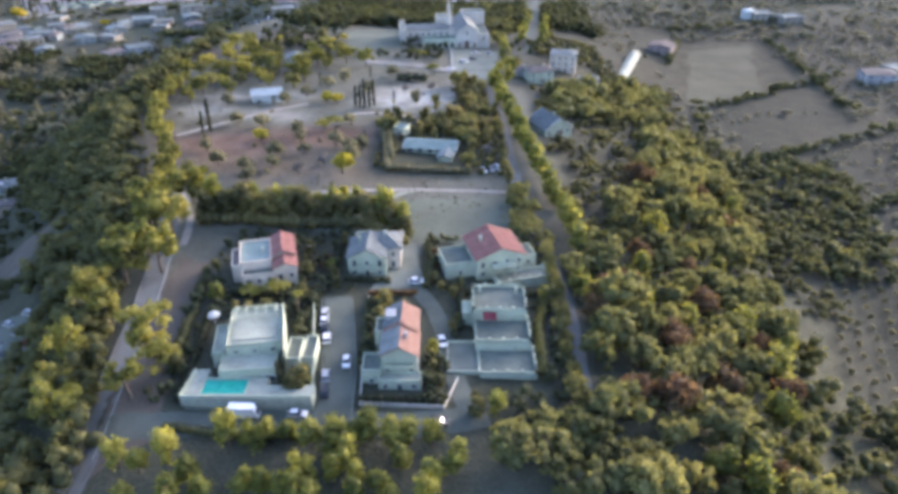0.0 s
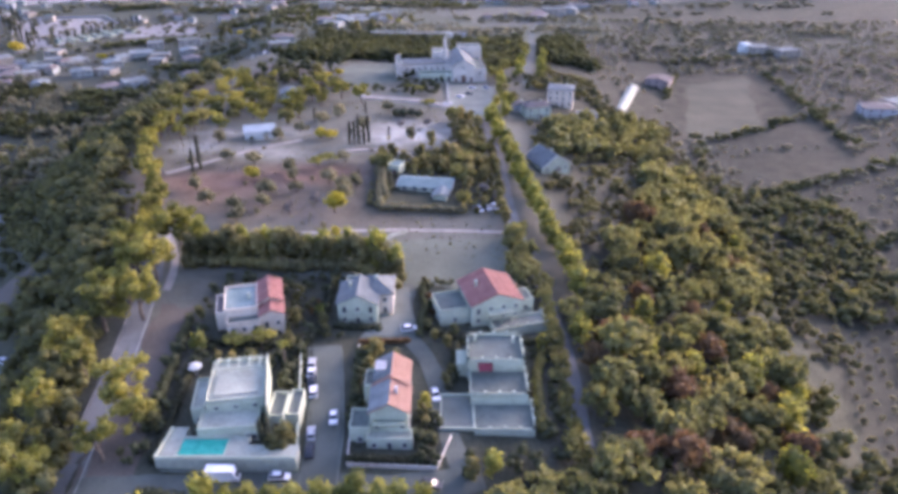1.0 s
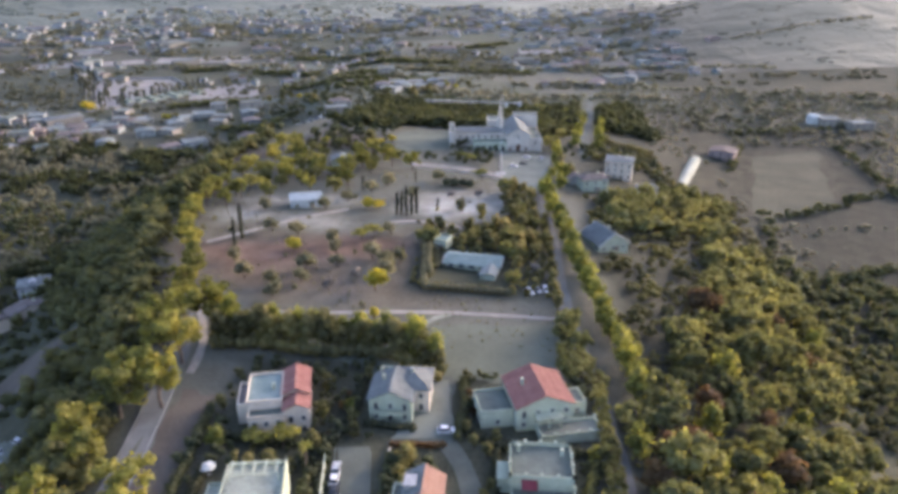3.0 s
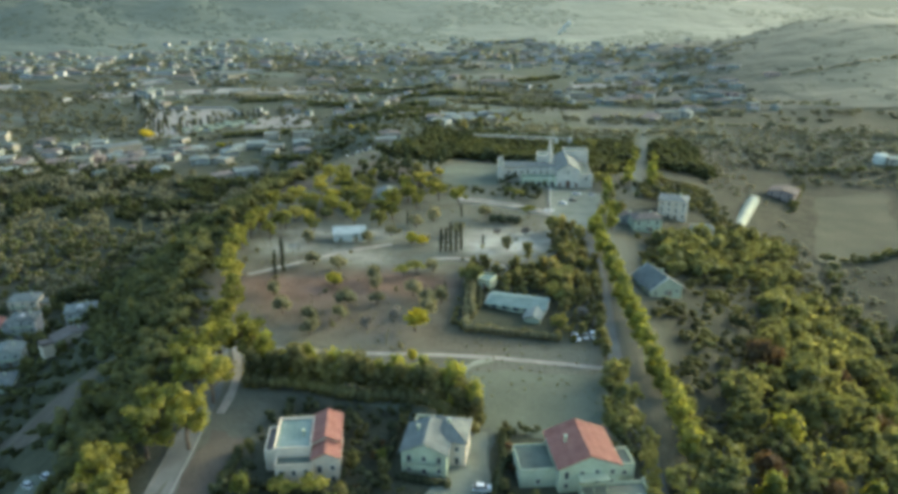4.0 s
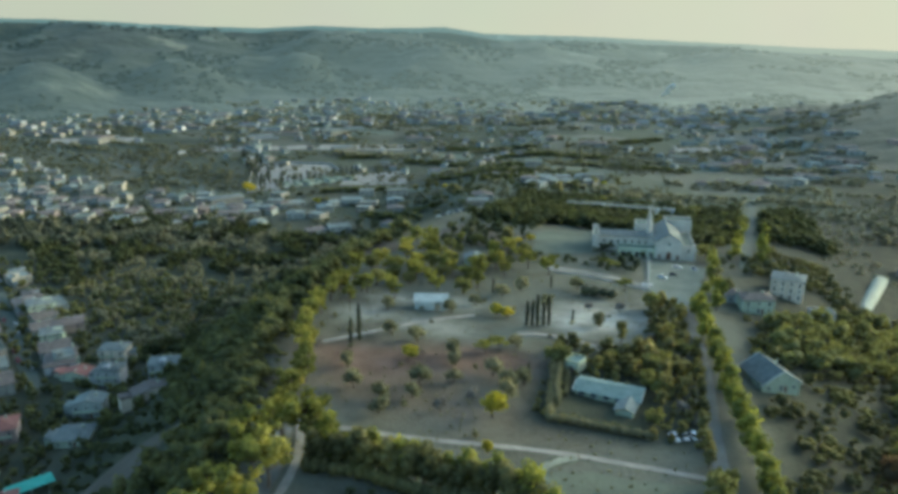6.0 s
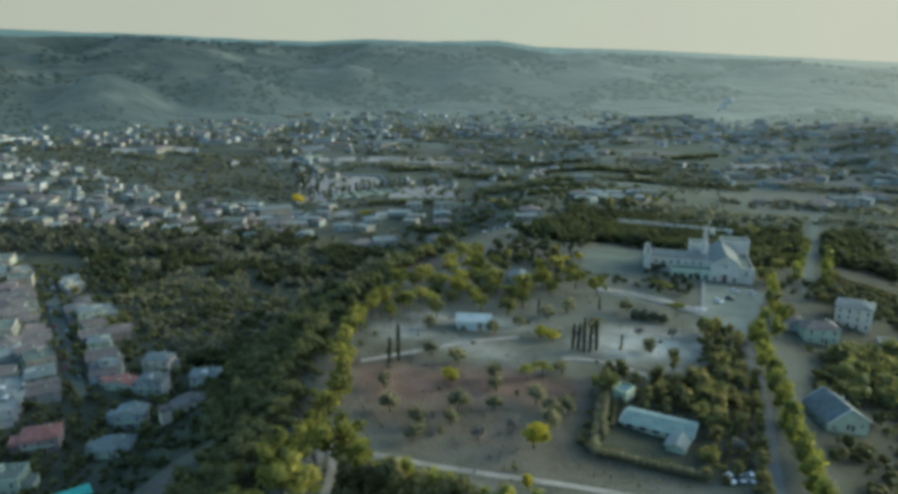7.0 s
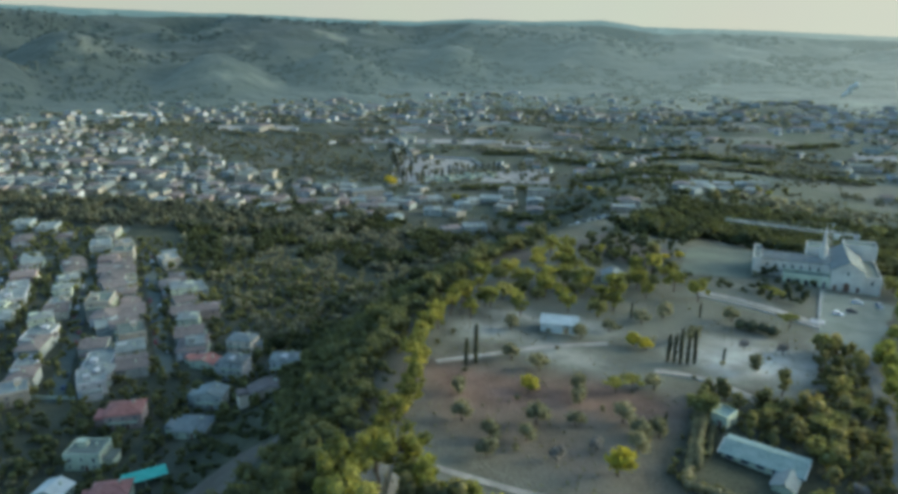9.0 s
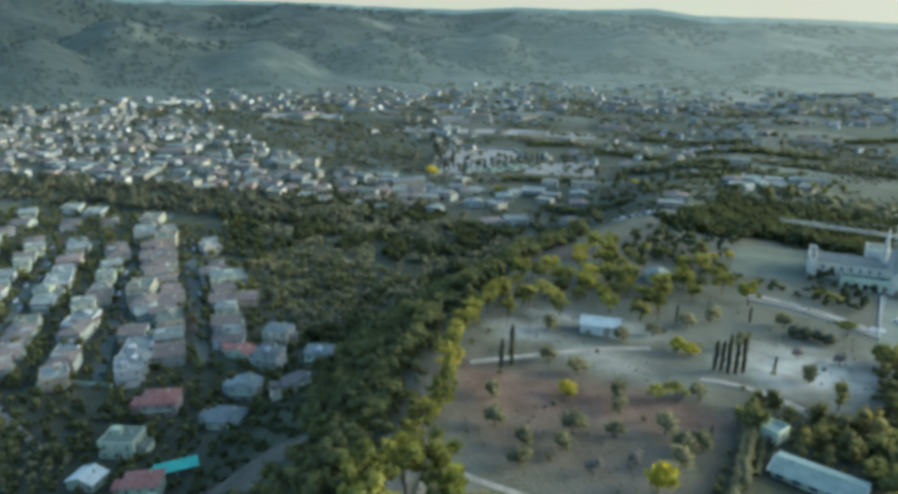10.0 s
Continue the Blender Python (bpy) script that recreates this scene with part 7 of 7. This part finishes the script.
for x, y, k in [(-35.8, 115.2, 0.72), (-34.6, 114.2, 0.62), (-34.9, 116.0, 0.66)]:
    tree("cypress", x, y, k, "conifers in the pool garden", 0.85, "dark conical conifer in the pool garden", -2.6)
parasol = new("garden_parasol")
parasol.matrix_basis = pose(-56.2, 137.5, gz(-56.2, 137.5))
part("pole", Shape().tube([(0, 0, -0.2), (0, 0, 2.6)], [0.05, 0.05], 6), MAT["metal"], parasol)
part("canopy", Shape().tube([(0, 0, 2.15), (0, 0, 2.3), (0, 0, 2.8)], [1.7, 1.6, 0.06], 8), MAT["sheet"], parasol, "white fabric canopy")
part("base", Shape().tube([(0, 0, -0.1), (0, 0, 0.12)], [0.4, 0.35], 10), MAT["grey"], parasol)
tagged(parasol, "white garden parasol on a lawn", "parasol")

# villa with red-tiled end and a flat roof terrace
v = villa(-0.8, 0.6, "rendered villa with a stepped red-tiled roof and roof terrace")
wing(v, -47, -41, 157, 167, -2.6, 5.6, "gable", "cream", "tile", 1.4, across=(2, 2), storeys=2, sides="fr")
wing(v, -46.6, -41.0, 152.5, 156.98, -2.6, 4.6, "gable", "cream", "tile", 1.3, across=(2, 2), storeys=2, sides="fr")
wing(v, -55, -47.02, 155, 166.5, -2.6, 5.2, "flat", "cream", "bluesheet", across=(2, 2), storeys=2, sides="fl")
wing(v, -57.2, -55.02, 156, 165, -2.6, 4.0, "flat", "cream", "brown")
wing(v, -54.5, -46.62, 151.5, 154.98, -2.6, 3.4, "flat", "cream", "bitumen", across=(3, 1), storeys=2, sides="fl")
chimney(v, -49, 160, 6.8)
v.matrix_basis = pose(-48.3, 160.5, -1.2, 0, 0, 14) @ pose(48.3, -160, 0)

# white villa with a grey gabled front and a taller cream wing
v = villa(-0.6, 0, "white villa with grey gabled roofs and a gravel yard")
wing(v, -26.2, -16.2, 160, 170, -3.4, 2.8, "gable", "plaster", "slate", 2.3, across=(3, 3), storeys=2, sides="fl")
wing(v, -20.5, -12.6, 164.5, 173.5, -3.4, 3.0, "hip", "cream", "slate", 2.0, across=(2, 3), storeys=2, sides="fr")
wing(v, -25.4, -20.52, 170.02, 174, -3.4, 2.2, "flat", "plaster", "bitumen")
part("balcony", Shape().box(-24.5, -18, 158.7, 159.98, -0.6, -0.42).box(-24.5, -18, 158.7, 158.8, -0.42, 0.5).box(-24.5, -24.4, 158.8, 159.98, -0.42, 0.5).box(-18.1, -18, 158.8, 159.98, -0.42, 0.5), MAT["plaster"], v)
chimney(v, -23.5, 166, 5.6)
chimney(v, -17, 169, 5.8)

# villa with a broad red roof and a paved terrace
v = villa(0, 0, "white villa with a broad red-tiled gable roof and paved terrace")
wing(v, 6.5, 20, 161, 174, -5.4, 0.9, "gable", "plaster", "tile", 2.7, across=(4, 3), storeys=2)
wing(v, -1.5, 6.48, 163, 172, -5.4, -1.2, "flat", "plaster", "bitumen", across=(1, 2))
wing(v, 11, 25.5, 155.5, 160.98, -8.4, -4.4, "flat", "plaster", "paving", across=(5, 1))
wing(v, 20.02, 24.5, 164, 170, -5.4, -2.2, "flat", "plaster", "paving", across=(1, 1))
part("portico", Shape().box(10.5, 17, 158.5, 160.95, -1.2, -1.0).tube([(10.9, 158.8, -4.3), (10.9, 158.8, -1.2)], [0.16, 0.16], 10).tube([(16.6, 158.8, -4.3), (16.6, 158.8, -1.2)], [0.16, 0.16], 10).tube([(13.7, 158.8, -4.3), (13.7, 158.8, -1.2)], [0.16, 0.16], 10), MAT["plaster"], v)
balustrade(v, [(11.1, 155.6), (25.4, 155.6), (25.4, 160.8)], -4.25, 0.8)
chimney(v, 9.5, 168, 4.0)
v.matrix_basis = pose(12.3, 168.8, 0.6, 0, 0, 15) @ pose(-13.2, -167.5, 0)

# long narrow villa with orange and grey roof slopes
v = villa(-0.4, 0.8, "long narrow white villa with orange and grey roof slopes")
wing(v, -14.2, -6.4, 118.2, 126, -4.6, 3.2, "gable", "plaster", "orange", 2.2, across=(3, 3), storeys=2, sides="flr")
wing(v, -13.9, -6.7, 126.02, 133.8, -4.6, 3.9, "gable", "plaster", "orange", 2.2, across=(2, 3), storeys=2, sides="lrb")
# a grey slab over each left slope of the orange roof
for y0, y1, z in ((117.8, 125.9, 3.2), (126.4, 134.2, 3.9)):
    xe, xr = (-14.65, -10.3) if z < 3.5 else (-14.35, -10.3)
    rise = 2.55
    part("grey_roof_slope", Shape().solid([(xe, y0, z - 0.05), (xr, y0, z + rise - 0.1), (xr, y1, z + rise - 0.1), (xe, y1, z - 0.05)], [(xe, y0, z + 0.3), (xr, y0, z + rise + 0.12), (xr, y1, z + rise + 0.12), (xe, y1, z + 0.3)]), MAT["slate"], v, "grey left roof slope")
wing(v, -18.5, -14.22, 117, 123, -4.6, -0.6, "flat", "plaster", "bitumen", across=(1, 1))
wing(v, -16.2, -13.92, 126.5, 132, -4.6, 2.6, "flat", "plaster", "paving", across=(1, 2), storeys=2, sides="l")
wing(v, -14.8, -5.6, 115.2, 118.15, -4.6, -1.9, "flat", "plaster", "whiteroof", across=(3, 1))
part("balcony", Shape().box(-13.4, -7.2, 116.9, 118.15, 0.5, 0.68).box(-13.4, -7.2, 116.9, 117.0, 0.68, 1.5).box(-13.4, -13.3, 117.0, 118.15, 0.68, 1.5).box(-7.3, -7.2, 117.0, 118.15, 0.68, 1.5), MAT["plaster"], v)
part("dormer", Shape().box(-13.6, -11.8, 128.5, 131, 4.2, 6.0).box(-13.9, -11.5, 128.2, 131.3, 6.0, 6.15), MAT["grey"], v)
chimney(v, -9, 122, 6.4, "grey")
wall_run("garden_wall", [(-20.5, 150), (-20, 138), (-19.2, 122), (-18.6, 111), (-1, 111), (2, 120)], 1.0, 0.25, "stone", "low stone garden wall round a villa")
hedge([(-18, 112.2), (-10, 112.2), (-2, 112.4)], 2.0, 2.0, "dark clipped hedge behind a garden wall", "cypress", 32)
hedge([(-19, 121), (-19.6, 136), (-20, 148)], 1.8, 1.6, "clipped hedge along the street", "hedge", 33)
hedge([(-20, 151.5), (-8, 153)], 1.4, 1.2, "low clipped hedge between two gardens", "russet", 34)
for x, y, k in [(-18, 146, 0.55), (-16.5, 144, 0.5), (-17.5, 141, 0.5), (-3.5, 122, 0.45), (-2.5, 117, 0.5), (-4, 126, 0.4)]:
    tree("garden", x, y, k, "trees in the villa gardens")

# terraced flat-roofed villa on the falling edge
v = villa(0.2, -0.6, "white villa in three flat-roofed steps with parapets")
wing(v, 5.6, 18.6, 139.5, 150.2, -7.2, 0.2, "flat", "plaster", "bitumen", across=(4, 3), storeys=2)
wing(v, 6.0, 18.8, 130.5, 139.48, -7.2, -2.2, "flat", "plaster", "bitumen", across=(4, 2), storeys=1)
wing(v, 6.6, 19.4, 121.5, 130.48, -8.2, -4.2, "flat", "plaster", "bitumen", across=(4, 2))
wing(v, -0.6, 6.58, 122.5, 133.5, -7.6, -4.4, "flat", "plaster", "paving", across=(1, 2))
balustrade(v, [(5.7, 139.7), (18.5, 139.7), (18.5, 150.0), (5.7, 150.0), (5.7, 139.7)], 0.9, 0.35)
balustrade(v, [(6.1, 130.7), (18.7, 130.7), (18.7, 139.3)], -1.5, 0.35)
balustrade(v, [(6.7, 121.7), (19.3, 121.7), (19.3, 130.3)], -3.5, 0.35)
part("awning", Shape().solid([(8, 137.2, -0.4), (11.2, 137.2, -0.4), (11.2, 139.4, 0.3), (8, 139.4, 0.3)], [(8, 137.2, -0.3), (11.2, 137.2, -0.3), (11.2, 139.4, 0.4), (8, 139.4, 0.4)]), MAT["maroon"], v, "maroon awning")
part("garage_door", Shape().box(0.6, 4.2, 122.4, 122.48, -7.2, -4.9), MAT["dark"], v)
part("side_porch", Shape().box(3.2, 5.58, 141, 146, -7.2, -1.2).box(3.0, 5.58, 140.8, 146.2, -1.2, -1.0), MAT["plaster"], v)
chimney(v, 16.5, 147, 2.2)
chimney(v, 7.5, 148, 2.0)

for x, y, k in [(-50, 147, 0.8), (-43.5, 147.5, 0.8)]:
    tree("umbrella", x, y, k, "pines in the villa gardens", label="rounded yellow-green pine in a villa garden")
palm = new("palm_tree")
palm.matrix_basis = pose(-36.7, 141, gz(-36.7, 141))
part("trunk", Shape().tube([(0, 0, -0.8), (0.05, 0, 2), (0.15, 0.05, 4.2), (0.2, 0.1, 6.2)], [0.3, 0.24, 0.22, 0.2], 8), MAT["bark"], palm)
for i in range(18):
    a, up = i * 2.4, (i % 3) * 0.5
    way = [(0.2 + math.cos(a) * r, 0.1 + math.sin(a) * r, 6.2 + up * r * 0.7 + 0.9 * r - 0.55 * r * r) for r in (0, 0.6, 1.2, 1.8)]
    s = Shape()
    across_ = (-math.sin(a) * 0.3, math.cos(a) * 0.3)
    for p0, p1, w0, w1 in zip(way, way[1:], (0.4, 1.0, 0.8), (1.0, 0.8, 0.15)):
        for sg in (-1, 1):
            s.poly([p0, p1, (p1[0] + sg * across_[0] * w1, p1[1] + sg * across_[1] * w1, p1[2] - 0.15 * w1), (p0[0] + sg * across_[0] * w0, p0[1] + sg * across_[1] * w0, p0[2] - 0.15 * w0)])
    part("frond", s, MAT["row"], palm)
tagged(palm, "palm with a round yellow-green crown beside a wall", "palm")
for x, y, c in [(12.3, 233.6, 0), (14.9, 235.1, 1), (17.6, 236.2, 0), (20.0, 237.3, 2)]:
    car(x, y, 25, c, "inside the hedged garden", "cars in the hedged garden")
for x, y, k in [(-37, 158, 0.6), (-35, 152, 0.55), (-30, 158, 0.6), (-29, 154, 0.5), (-34, 163, 0.5), (-4, 172, 0.6), (-3, 165, 0.55), (-4, 158, 0.55), (-2, 153, 0.5), (1, 150, 0.55), (3, 155, 0.5), (-60, 150, 0.5), (-61, 158, 0.55), (-57, 146, 0.5), (2, 140, 0.5), (1, 136, 0.5), (-33, 168, 0.5), (-5, 178, 0.5), (-40, 141, 0.45), (-45, 141, 0.4), (-52, 141, 0.45)]:
    tree("russet" if (x + y) % 3 == 0 else "garden", x, y, k, "trees in the villa gardens")

for x, y, rz, c in [(-30.6, 142, 184, 1), (-30.2, 139, 184, 0), (-28.6, 132, 186, 0), (-26.9, 119, 186, 1), (-26.4, 114, 186, 2), (-23.0, 124, 5, 0), (-1.6, 132.5, 12, 0), (-8.6, 158, 95, 0), (-39, 172, 10, 1), (-31, 107.4, 90, 0), (-2, 107, 80, 2), (-29.6, 136, 184, 2)]:
    car(x, y, rz, c)
van = new("camper_van")
van.matrix_basis = pose(-41.5, 106.9, gz(-41.5, 106.9) + 0.2, 0, 0, 90)
part("body", Shape().solid([(-1.05, -1.3, 0.5), (1.05, -1.3, 0.5), (1.05, 3.2, 0.5), (-1.05, 3.2, 0.5)], [(-1.0, -1.2, 2.9), (1.0, -1.2, 2.9), (1.0, 3.15, 2.9), (-1.0, 3.15, 2.9)]).box(-0.95, 0.95, -2.2, -1.22, 2.0, 2.85), PAINT[0], van, "white living box")
part("cab", Shape().solid([(-0.95, -3.1, 0.5), (0.95, -3.1, 0.5), (0.95, -1.31, 0.5), (-0.95, -1.31, 0.5)], [(-0.85, -2.4, 1.95), (0.85, -2.4, 1.95), (0.9, -1.31, 1.95), (-0.9, -1.31, 1.95)]), PAINT[0], van)
part("windscreen", Shape().poly([(-0.8, -3.0, 1.02), (0.8, -3.0, 1.02), (0.75, -2.5, 1.9), (-0.75, -2.5, 1.9)]), MAT["pane"], van)
for sx in (-0.9, 0.9):
    for sy in (-2.2, 2.0):
        w_ = put("wheel", CAR_WHEEL, van, pose(sx, sy, 0.31))
        put("rim", CAR_RIM, w_)
tagged(van, "white camper van parked below a garden wall", "van")

for line, hi_, label, mat, seed in [([(-39, 150), (-33, 151), (-31, 158), (-31, 176)], 2.4, "dark hedge between two villa gardens", "cypress", 41), ([(-58, 149), (-48, 148.5), (-40, 149)], 2.2, "dark hedge in front of a villa", "cypress", 42),
                                    ([(-6, 156), (-5, 168), (-6, 180)], 2.6, "rough hedge beside a drive", "hedge", 43), ([(-3, 158), (2, 154), (14, 153.5), (24, 154)], 2.4, "dark hedge below a villa terrace", "cypress", 44),
                                    ([(-27, 158), (-15, 157.5)], 1.8, "low dark hedge before a white house", "cypress", 45), ([(3, 152), (3, 142), (1, 134)], 2.2, "dark hedge along a drive", "cypress", 46),
                                    ([(-36, 147), (-32, 132)], 1.8, "dark hedge inside a garden wall", "cypress", 47), ([(-60, 118), (-62, 140), (-64, 160)], 2.6, "rough hedge beside the lane", "hedge", 48),
                                    ([(-56, 103), (-40, 101.5), (-28, 102)], 1.4, "low clipped hedge along the road", "hedge", 49), ([(21, 122), (22, 140), (25, 152)], 3.0, "rough shrubs on the falling edge", "oak", 50)]:
    hedge(line, hi_, 2.2, label, mat, seed)

for line in ([(-20.0, 105.5), (-20.4, 120), (-22.8, 138), (-24.6, 149)], [(-27.2, 105.5), (-27.6, 118), (-30.2, 136), (-32.4, 149)], [(-54, 108.2), (-40, 108.3), (-28, 108.4)]):
    wall_run("kerb", line, 0.36, 0.25, "paving", "pale concrete kerb along the villa street", "kerb", low=0.3)
